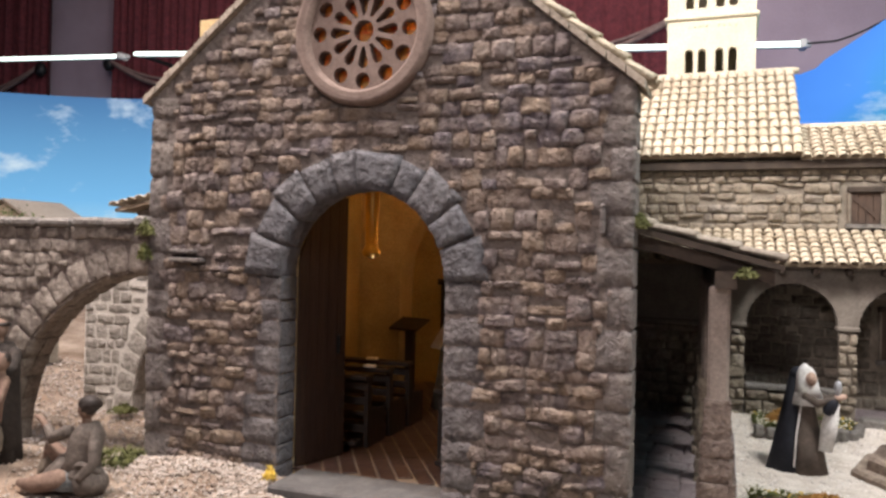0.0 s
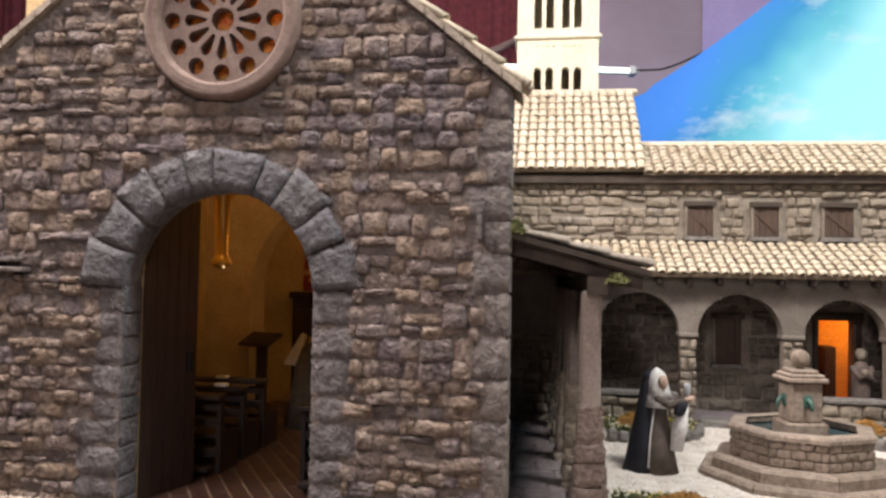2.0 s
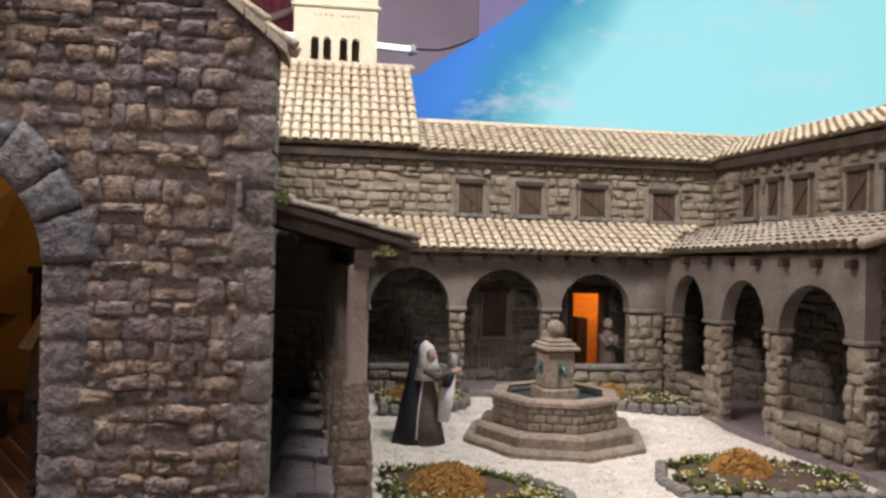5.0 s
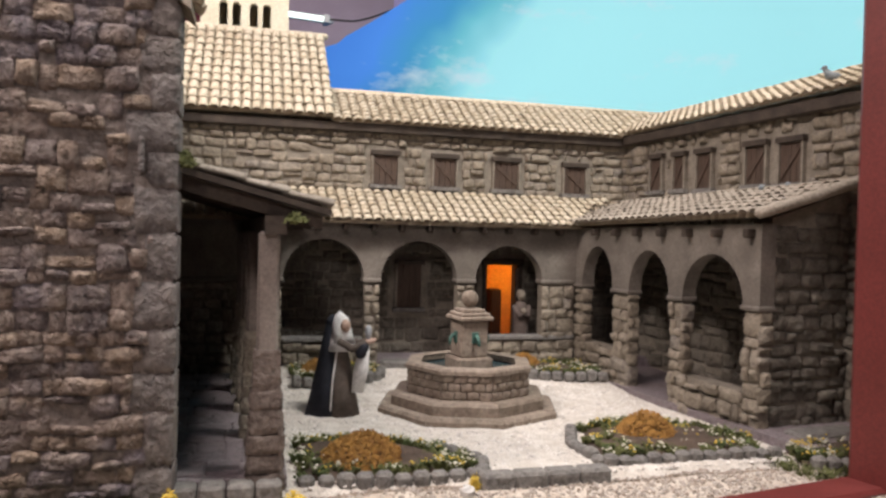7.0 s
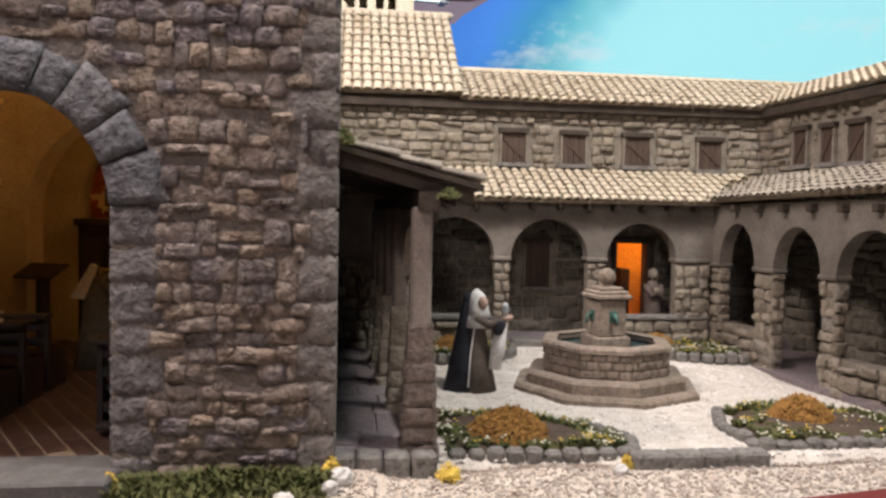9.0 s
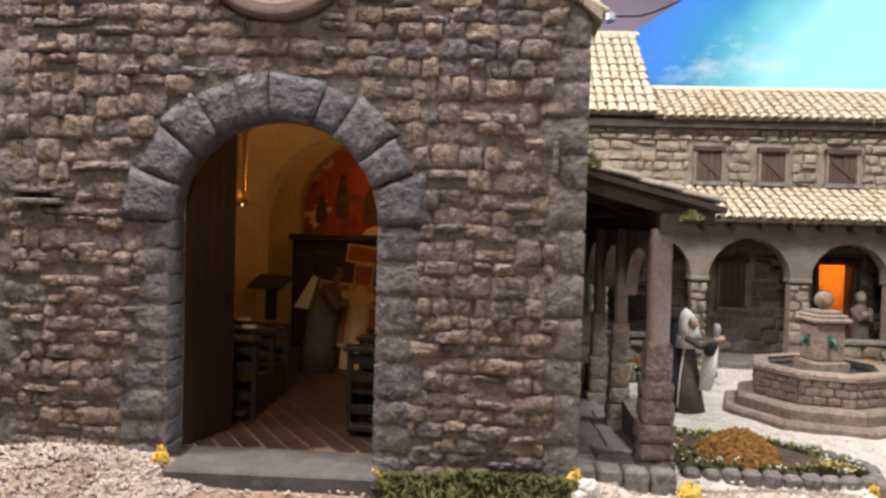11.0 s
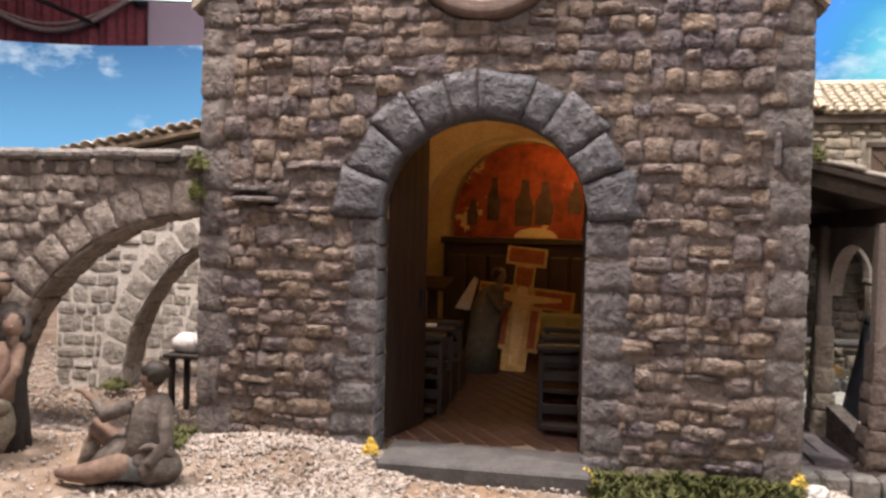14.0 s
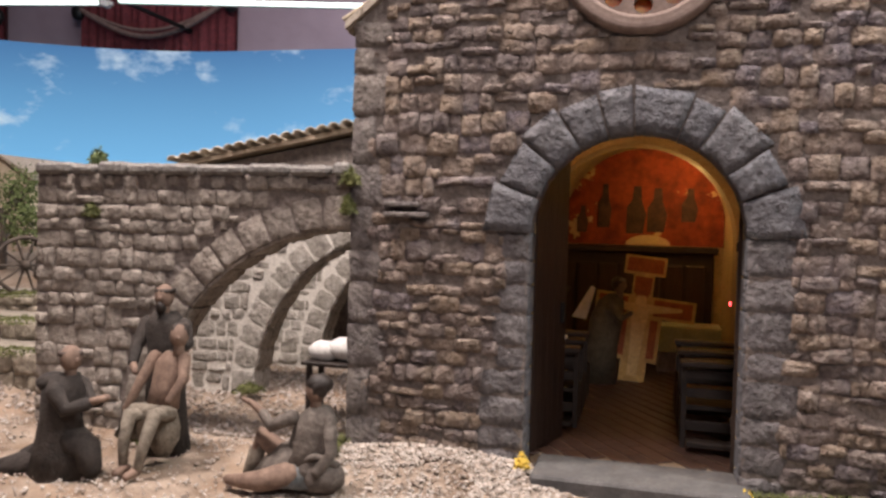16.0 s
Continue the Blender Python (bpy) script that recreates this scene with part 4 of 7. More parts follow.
# ---- portico along the chapel ----
port = thing("portico", "low dark lean-to portico on rough posts beside the chapel", "portico", (0.52, 0.1, 0.0))
PZ0, PZ1, PX0, PX1 = 0.484, 0.400, 0.331, 0.648
g = Geo().add([(px, py, PZ1 + (PX1 - px) * 0.268 + pk) for pk in (0, 0.008) for px, py in ((0.331, 0.058), (PX1, 0.045), (PX1, 0.868), (0.271, 0.868))],
                [(0, 1, 2, 3), (7, 6, 5, 4), (0, 4, 5, 1), (1, 5, 6, 2), (2, 6, 7, 3), (3, 7, 4, 0)]).prism([(XR + 0.001, 0.4525), (PX1, PZ1), (PX1, PZ1 + 0.008), (XR + 0.001, 0.4605)], facing(0.03), 0.028)
proof = part("portico_roof", g, BEAM, port, "old tiles over dark boards")
place_pieces("tile", tiling((PX1, 0.05, PZ1 + 0.010), (0, 1, 0), (PX0 - PX1, 0, PZ0 - PZ1), 0.815, math.hypot(PX1 - PX0, PZ0 - PZ1), 0.034, 0.07, GREYTILE, seed=21), GREYTILE, proof, 120)
for i, y in enumerate((0.045, 0.24, 0.43, 0.61, 0.80)):
    xi, zi = (XR + 0.001, 0.4525) if i == 0 else (PX0, PZ0)
    g = Geo().prism([(xi, zi - 0.022), (PX1 - 0.012, PZ1 - 0.020), (PX1 - 0.012, PZ1 - 0.001), (xi, zi - 0.001)], facing(y), 0.018)
    part("rafter", g, BEAM, port)
g = Geo().prism([(0.035, 0.372), (0.865, 0.372), (0.865, 0.398), (0.035, 0.398)], lambda u, v, k: (0.556 - 0.045 * (u - 0.045) + k, u, v), 0.03)
part("wall_plate", g, BEAM, port, "dark timber beam on the posts")
rr = random.Random(31)
slanted = lambda u, v, k: (0.559 - 0.045 * (u - 0.045) + k, u, v)
POSTS = (0.045, 0.26, 0.45, 0.63, 0.78)
for i, y in enumerate(POSTS):
    w = 0.030 if i == 0 else 0.022
    px = 0.563 - 0.045 * (y - 0.045) - (0.008 if i else 0.0)
    pst = SAND if i else POSTST
    pil = part("post", Geo().box(px - w / 2, px + w / 2, y, y + w, 0.205, 0.376, 0.004), POSTPL, port, "smooth plastered upper post")
    placed = []
    z = 0.012
    lib = stones_of(pst)
    while z < 0.205:
        h = min(rr.uniform(0.024, 0.045), 0.21 - z)
        ww = w * (1.95 - 0.85 * z / 0.2) * rr.uniform(0.93, 1.1)
        for a in (0, 90, 180, 270):
            m = Matrix.Translation((px, y + w / 2, z + h / 2)) @ Matrix.Rotation(radians(a), 4, "Z") @ Matrix.Translation((0, -ww * 0.36, 0)) @ Matrix.Diagonal((ww * 0.98, ww * 0.14, h - 0.001, 1))
            placed.append((rr.choice(lib), m))
        z += h
    core = Geo().box(px - w * 0.62, px + w * 0.62, y + w / 2 - w * 0.62, y + w / 2 + w * 0.62, 0.0, 0.206)
    low = part("post_base", core, pst, port, "rough stone lower post")
    place_pieces("stone", placed, pst, low, 300)
    if i < 4:
        g = Geo().prism([(y + w, 0.02), (POSTS[i + 1], 0.02), (POSTS[i + 1], 0.085), (y + 0.12, 0.075), (y + w + 0.03, 0.10), (y + w, 0.13)] if i else [(y + w, 0.02), (POSTS[1], 0.02), (POSTS[1], 0.08), (y + w + 0.04, 0.06), (y + w, 0.10)], slanted, 0.024)
        if i != 1:
            part("parapet", g, POSTST, port)
    # little arches between the posts
    if i < 4:
        y0, y1 = y + w, POSTS[i + 1]
        mid, rad = (y0 + y1) / 2, (y1 - y0) / 2
        o = [(y0, 0.378), (y0, 0.26)] + [(mid - rad * math.cos(radians(180 * j / 14)), 0.26 + 0.085 * math.sin(radians(180 * j / 14))) for j in range(1, 14)] + [(y1, 0.26), (y1, 0.378)]
        part("arch", Geo().prism(o, slanted, 0.022), POSTPL, port)
g = Geo().box(0.332, 0.595, 0.06, 0.86, -0.01, 0.026, 0.002)
pfloor = part("portico_floor", g, FLAG, port, "violet-grey flagged floor")
rr = random.Random(8)
y = 0.075
while y < 0.80:
    h, x = rr.uniform(0.05, 0.085), 0.335
    while x < 0.53:
        w = min(rr.uniform(0.04, 0.08), 0.536 - x)
        part("flagstone", Geo().box(x, x + w - 0.003, y, y + h - 0.003, 0.02, 0.030 + rr.uniform(0, 0.0015), 0.0015), FLAG, pfloor)
        x += w
    y += h
for i in range(4):
    part("step_stone", Geo().box(0.437 + i * 0.038, 0.472 + i * 0.038, 0.008, 0.045, -0.01, 0.031, 0.004), KERB, port)

# ---- windows of the cloister ----
def cloister_window(name, put, u0, u1, v0, v1, wing, slant=True):
    """A small shuttered window in a wall; put(u, v, out) gives places."""
    win = part(name, Geo().prism([(u0, v0), (u1, v0), (u1, v1), (u0, v1)], lambda u, v, d: put(u, v, d - 0.002), 0.004), SHUTTER, wing, "brown wooden shutter in a stone frame")
    f = 0.0055

    def bar(nm, a, b, c, d, out, mat):
        part(nm, Geo().prism([(a, c), (b, c), (b, d), (a, d)], lambda u, v, k: put(u, v, k * out), 1.0), mat, win)
    bar("sill", u0 - f - 0.006, u1 + f + 0.006, v0 - 0.012, v0 - 0.001, 0.018, KERB)
    bar("jamb", u0 - f, u0 - 0.0005, v0, v1, 0.012, SANDMORTAR)
    bar("jamb", u1 + 0.0005, u1 + f, v0, v1, 0.012, SANDMORTAR)
    bar("lintel", u0 - f - 0.003, u1 + f + 0.003, v1 + 0.0005, v1 + 0.013, 0.016, BEAM)
    k = 4
    for i in range(k):
        a, b = u0 + (u1 - u0) * i / k + 0.0006, u0 + (u1 - u0) * (i + 1) / k - 0.0006
        part("board", Geo().prism([(a, v0 + 0.001), (b, v0 + 0.001), (b, v1 - 0.001), (a, v1 - 0.001)], lambda u, v, d: put(u, v, 0.002 + d), 0.005), SHUTTER, win)
    part("brace", Geo().prism([(u0 + 0.004, v1 - 0.006), (u0 + 0.004, v1 - 0.018), (u1 - 0.004, v0 + 0.006), (u1 - 0.004, v0 + 0.018)], lambda u, v, d: put(u, v, 0.0075 + d), 0.003), SHUTTER, win)


def not_in(boxes, pad=0.018):
    return lambda u, v: not any(a - pad < u < b + pad and c - pad * 0.8 < v < d + pad for a, b, c, d in boxes)


# ---- back wing ----
YB, YA = 1.01, 0.86
back = thing("cloister_back_wing", "two-storey sandy stone cloister wing with a tiled roof", "house", (1.1, 1.0, 0))
part("upper_wall", Geo().prism([(0.27, -0.01), (1.192, -0.01), (1.192, 0.297), (1.287, 0.297), (1.287, -0.01), (1.69, -0.01), (1.69, 0.680), (0.75, 0.680), (0.75, 0.700), (0.27, 0.700)], facing(YB), 0.05), SANDMORTAR, back, "sandy coursed stone wall")
bw = [(0.862, 0.928, 0.513, 0.592), (1.031, 1.094, 0.513, 0.591), (1.207, 1.279, 0.513, 0.590), (1.421, 1.487, 0.508, 0.584)]
back_face = lambda u, v, d: (u, YB - d, v)
for q in bw:
    cloister_window("window", back_face, *q, back)
# lower storey: door and a small window
GW, OD = (0.935, 1.001, 0.176, 0.294), (1.192, 1.287, 0.064, 0.297)
cloister_window("window", back_face, *GW, back)
g = Geo().prism([(0.985, 0.674), (1.15, 0.772), (1.15, 0.784), (0.985, 0.684)], lambda u, v, k: (0.745 + k, u, v), 1.10)
broof = part("roof", g, TILEBED, back, "pale clay barrel-tiled roof")
SB = Vector((0, 0.178, 0.106))
place_pieces("tile", tiling((0.745, 0.972, 0.675), (1, 0, 0), SB, 1.08, SB.length, 0.0270, 0.0258, TILE, lambda u, v: 0.745 + u < 1.60 + v * 0.95, 11), TILE, broof, 300)
part("ridge", Geo().limb([(0.745, 1.15, 0.783, 0.010), (1.83, 1.15, 0.780, 0.010)], n=8), TILE, back, "", True)
# dark solid strip added for the shadow under the back wing's upper eave
part("eave_board", Geo().box(0.275, 1.60, 0.984, YB - 0.002, 0.650, 0.674, 0.003), BEAM, back)
g = Geo().prism([(0.832, 0.402), (1.01, 0.482), (1.01, 0.494), (0.832, 0.412)], lambda u, v, k: (0.33 + k, u, v), 1.34)
blean = part("lean_to_roof", g, TILEBED, back, "weathered barrel-tiled lean-to roof")
SL = Vector((0, 0.192, 0.085))
place_pieces("tile", tiling((0.335, 0.816, 0.408), (1, 0, 0), SL, 1.30, SL.length, 0.0250, 0.030, TILE, lambda u, v: 0.335 + u < 1.36 + v, 12), TILE, blean, 300)
for i in range(10):
    part("rafter_end", Geo().box(0.69 + i * 0.072, 0.703 + i * 0.072, 0.828, 0.875, 0.384, 0.400, 0.003), BEAM, back)
# arcade with three arches
A = [(0.619, 0.821, 0.362), (0.864, 1.065, 0.361), (1.115, 1.303, 0.354)]
SPR = 0.262
o = [(0.33, SPR), (0.33, 0.404), (1.415, 0.404), (1.415, SPR)]
for a, c2, top in A[::-1]:
    o += [((a + c2) / 2 + (c2 - a) / 2 * math.cos(radians(180 * j / 16)), SPR + (top - SPR) * math.sin(radians(180 * j / 16))) for j in range(17)]
part("arcade", Geo().prism(o, facing(YA), 0.045), PLASTER, back, "grey plastered arches")
o2 = [(0.33, 0.619), (0.821, 0.864), (1.065, 1.115), (1.303, 1.40)]
rr = random.Random(41)
for a, c2 in o2:
    pil = part("pillar", Geo().box(a + 0.004, c2 - 0.004, YA + 0.006, YA + 0.04, -0.01, SPR), SANDMORTAR, back, "pillar of stacked sandy stones")
    base = frame_of((0, YA + 0.007, 0), (1, 0, 0), (0, -1, 0))
    pl = courses(base, a, c2, 0.02, SPR - 0.012, 0.027, 0.040, 0.008, lambda u, v: True, SAND, 50 + int(a * 10))
    place_pieces("stone", pl, SAND, pil)
    part("capital", Geo().box(a - 0.003, c2 + 0.003, YA - 0.004, YA + 0.046, SPR - 0.010, SPR + 0.002, 0.003), PLASTER, back)
for a, c2, h in ((0.619, 0.821, 0.112), (1.115, 1.40, 0.112)):
    par = part("parapet", Geo().box(a, c2, YA + 0.008, YA + 0.038, -0.01, h), SANDMORTAR, back, "low sandy stone parapet")
    pl = courses(frame_of((0, YA + 0.007, 0), (1, 0, 0), (0, -1, 0)), a, c2, 0.02, h - 0.012, 0.026, 0.048, 0.010, lambda u, v: True, SAND, 70 + int(a * 10))
    place_pieces("stone", pl, SAND, par)
    part("coping", Geo().box(a, c2, YA - 0.004, YA + 0.042, h - 0.010, h + 0.002, 0.003), KERB, back)
part("step", Geo().box(0.868, 1.062, 0.822, 0.875, -0.01, 0.056, 0.004), KERB, back)
part("walk_floor", Geo().box(0.33, 1.66, 0.866, 1.01, -0.01, 0.050), FLAG, back)
# orange door: lit room behind
part("door_reveal", Geo().box(1.181, 1.192, 0.995, 1.01, 0.05, 0.308, 0.002).box(1.287, 1.298, 0.995, 1.01, 0.05, 0.308, 0.002).box(1.177, 1.302, 0.993, 1.01, 0.297, 0.314, 0.002), BEAM, back, "dark door frame")
ORANGE = grained("orange_plaster", (0.80, 0.36, 0.06), (0.88, 0.46, 0.11), 8, bump=0.1)
cell = part("lit_cell", Geo().box(1.19, 1.46, 1.23, 1.24, 0.03, 0.33).box(1.18, 1.19, 1.062, 1.24, 0.03, 0.33).box(1.46, 1.47, 1.062, 1.24, 0.03, 0.33).box(1.18, 1.47, 1.062, 1.24, 0.33, 0.34).box(1.18, 1.47, 1.062, 1.24, 0.03, 0.052), ORANGE, back, "small orange lit room behind the door")
part("cell_cupboard", Geo().box(1.262, 1.294, 1.165, 1.228, 0.052, 0.215, 0.003), SHUTTER, cell)
part("cell_shelf", Geo().box(1.205, 1.240, 1.195, 1.229, 0.13, 0.137, 0.001).box(1.212, 1.225, 1.20, 1.227, 0.137, 0.165, 0.003), SHUTTER, cell)
part("open_door", Geo().box(0, 0.062, -0.004, 0.004, 0, 0.235, 0.001, m=pose(1.287, 1.014, 0.055, 0, 0, 250)), SHUTTER, back, "brown door standing ajar")

# ---- right wing ----
XA, XU = 1.40, 1.634
right = thing("cloister_side_wing", "stone cloister wing with a low tiled roof and arcade", "house", (1.40, 0.87, 0))
part("upper_wall", Geo().prism([(-0.02, 0.0), (1.06, 0.0), (1.06, 0.688), (-0.02, 0.699)], sideways(XU), 0.05), SANDMORTAR, right, "sandy coursed stone wall")
right_face = lambda u, v, d: (XU - d, u, v)
rw = [(0.802, 0.849, 0.517, 0.605), (0.707, 0.747, 0.516, 0.602), (0.603, 0.655, 0.513, 0.601), (0.423, 0.482, 0.514, 0.602), (0.318, 0.379, 0.511, 0.600)]
for q in rw:
    cloister_window("window", right_face, *q, right)
# roof with a slight rise towards its near end
g = Geo().prism([(1.607, 0.682), (1.80, 0.764), (1.80, 0.776), (1.607, 0.692)], lambda u, v, k: (u, -0.06 + k, v + 0.010 * (1.06 - k)), 1.16)
rroof = part("roof", g, TILEBED, right, "pale clay barrel-tiled roof")
SR = Vector((0.205, 0, 0.088))
tl = tiling((1.596, -0.06, 0.692), (0, 1, -0.010), SR, 1.12, SR.length, 0.027, 0.0258, TILE, lambda u, v: -0.06 + u < 0.985 + v * 0.95, 13)
place_pieces("tile", tl[::-1], TILE, rroof, 300)
g = Geo().prism([(1.385, 0.408), (XU, 0.478), (XU, 0.490), (1.385, 0.418)], lambda u, v, k: (u, 0.16 + k, v + 0.022 * (0.80 - k)), 0.86)
# side wing's eave shadow, built as a dark strip too
part("eave_board", Geo().box(1.606, XU - 0.002, -0.05, 0.985, 0.654, 0.680, 0.003), BEAM, right)
rlean = part("lean_to_roof", g, TILEBED, right, "weathered barrel-tiled lean-to roof")
SRL = Vector((0.272, 0, 0.076))
tl = tiling((1.364, 0.16, 0.431), (0, 1, -0.022), SRL, 0.85, SRL.length, 0.025, 0.042, GREYTILE, lambda u, v: 0.16 + u < 0.855 + v, 14)
place_pieces("tile", tl, GREYTILE, rlean, 300)
part("verge", Geo().limb([(1.362, 0.157, 0.432, 0.011), (1.50, 0.155, 0.470, 0.011), (XU, 0.157, 0.512, 0.011)], n=8), GREYTILE, right, "", True)
for i in range(7):
    part("rafter_end", Geo().box(1.378, 1.42, 0.205 + i * 0.09, 0.219 + i * 0.09, 0.386, 0.404, 0.003), BEAM, right)
AR = [(0.234, 0.416, 0.352), (0.462, 0.615, 0.354), (0.684, 0.827, 0.359)]
SPR2 = 0.254
o = [(0.190, SPR2), (0.190, 0.414), (0.87, 0.404), (0.87, SPR2)]
for a, c2, top in AR[::-1]:
    o += [((a + c2) / 2 + (c2 - a) / 2 * math.cos(radians(180 * j / 16)), SPR2 + (top - SPR2) * math.sin(radians(180 * j / 16))) for j in range(17)]
part("arcade", Geo().prism(o, sideways(XA), 0.036), PLASTER, right, "grey plastered arches")
for a, c2 in ((0.190, 0.234), (0.416, 0.462), (0.615, 0.684), (0.827, 0.866)):
    pil = part("pillar", Geo().box(XA + 0.006, XA + 0.032, a + 0.004, c2 - 0.004, -0.01, SPR2), SANDMORTAR, right, "pillar of stacked sandy stones")
    pl = courses(frame_of((XA + 0.007, 0, 0), (0, 1, 0), (-1, 0, 0)), a, c2, 0.0, SPR2 - 0.010, 0.030, 0.045, 0.009, lambda u, v: True, SAND, 90 + int(a * 10))
    pl += courses(frame_of((0, a + 0.005, 0), (1, 0, 0), (0, -1, 0)), XA, XA + 0.036, 0.0, SPR2 - 0.010, 0.030, 0.06, 0.010, lambda u, v: True, SAND, 190 + int(a * 10))
    place_pieces("stone", pl, SAND, pil)
    part("capital", Geo().box(XA - 0.006, XA + 0.040, a - 0.003, c2 + 0.003, SPR2 - 0.009, SPR2 + 0.002, 0.003), PLASTER, right)
for a, c2, h in ((0.234, 0.455, 0.085), (0.684, 0.866, 0.104)):
    par = part("parapet", Geo().box(XA + 0.008, XA + 0.045, a, c2, -0.01, h), SANDMORTAR, right, "low sandy stone parapet")
    pl = courses(frame_of((XA + 0.007, 0, 0), (0, 1, 0), (-1, 0, 0)), a, c2, 0.0, h, 0.026, 0.05, 0.013, lambda u, v: True, SAND, 120 + int(a * 10))
    pl += courses(frame_of((0, a + 0.002, 0), (1, 0, 0), (0, -1, 0)), XA, XA + 0.05, 0.0, h, 0.03, 0.05, 0.006, lambda u, v: True, SAND, 125)
    place_pieces("stone", pl, SAND, par)
part("walk_floor", Geo().box(1.39, XU, 0.06, 0.87, -0.01, 0.022), FLAG, right)
part("step", Geo().box(1.43, 1.58, 0.10, 0.155, -0.01, 0.030, 0.005), KERB, right)
endw = part("end_wall", Geo().prism([(1.437, -0.01), (XU, -0.01), (XU, 0.485), (1.437, 0.425)], facing(0.200), 0.05), SANDMORTAR, right, "rough stone end wall, its shade put into the stone colour")

# ---- transept and bell tower ----
trans = thing("transept", "higher part of the church with a steep tiled roof", "house", (0.5, 1.2, 0))
g = Geo().prism([(0.985, 0.683), (1.35, 0.975), (1.35, 0.989), (0.985, 0.697)], lambda u, v, k: (0.268 + k, u, v), 0.482)
troof = part("roof", g, TILEBED, trans, "steep pale barrel-tiled roof")
ST = Vector((0, 0.378, 0.302))
place_pieces("tile", tiling((0.270, 0.972, 0.686), (1, 0, 0), ST, 0.482, ST.length, 0.0265, 0.043, TILE, None, 15), TILE, troof, 300)
part("gable_wall", Geo().prism([(1.015, 0.69), (1.35, 0.69), (1.35, 0.972), (1.015, 0.70)], sideways(0.715), 0.03), SANDMORTAR, trans)
part("ridge", Geo().limb([(0.268, 1.352, 0.988, 0.010), (0.758, 1.352, 0.988, 0.010)], n=8), TILE, trans, "", True)

tower = thing("bell_tower", "cream plastered bell tower with paired arched openings", "tower", (0.51, 1.53, 0))
TX0, TX1, TY = 0.381, 0.646, 1.40


def belfry(z0, z1, tall, bottom):
    """One storey: front wall pierced by two pairs of round-headed openings, and three plain walls."""
    holes = []
    for cxx in (0.448, 0.487, 0.539, 0.578):
        w = 0.0126
        holes.append([(cxx - w, bottom), (cxx + w, bottom)] + [(cxx + w * math.cos(radians(a)), bottom + tall + w * math.sin(radians(a))) for a in range(0, 181, 20)])
    bm = bmesh.new()
    edges = []
    for lp in [[(TX0, z0), (TX1, z0), (TX1, z1), (TX0, z1)]] + holes:
        vv = [bm.verts.new((x, TY, z)) for x, z in lp]
        edges += [bm.edges.new((vv[i], vv[(i + 1) % len(vv)])) for i in range(len(vv))]
    bmesh.ops.triangle_fill(bm, use_beauty=True, edges=edges)
    ex = bmesh.ops.extrude_face_region(bm, geom=list(bm.faces))
    for e in ex["geom"]:
        if isinstance(e, bmesh.types.BMVert):
            e.co.y = TY + 0.025
    bm.verts.index_update()
    g = Geo().add([tuple(q.co) for q in bm.verts], [tuple(q.index for q in f.verts) for f in bm.faces])
    bm.free()
    g.box(TX0, TX0 + 0.025, TY + 0.025, TY + 0.24, z0, z1).box(TX1 - 0.025, TX1, TY + 0.025, TY + 0.24, z0, z1).box(TX0, TX1, TY + 0.24, TY + 0.265, z0, z1)
    part("storey", g, CREAM, tower, "cream plaster storey with dark arched openings")


part("shaft", Geo().box(TX0, TX1, TY, TY + 0.265, 0.0, 0.941), CREAM, tower)
belfry(0.941, 1.179, 0.079, 0.993)
belfry(1.191, 1.442, 0.113, 1.215)
part("cornice", Geo().box(TX0 - 0.010, TX1 + 0.010, TY - 0.010, TY + 0.275, 1.179, 1.191, 0.003), CREAM, tower)
part("cornice", Geo().box(TX0 - 0.010, TX1 + 0.010, TY - 0.010, TY + 0.275, 1.442, 1.458, 0.003), CREAM, tower)
for i in range(9):
    x = 0.447 + i * 0.0175
    if i != 4:
        part("corbel", Geo().box(x - 0.0035, x + 0.0035, TY - 0.005, TY + 0.001, 1.153, 1.165, 0.001), CREAM, tower)
part("floor_slab", Geo().box(TX0 + 0.026, TX1 - 0.026, TY + 0.026, TY + 0.239, 1.167, 1.183), BEAM, tower)
part("tower_roof", Geo().rings([((0.5135, 1.5325, 1.458), 0.22, 0.22, (0.7071, 0.7071, 0), (-0.7071, 0.7071, 0)), ((0.5135, 1.5325, 1.60), 0.005, 0.005, (0.7071, 0.7071, 0), (-0.7071, 0.7071, 0))], 4), TILE, tower)

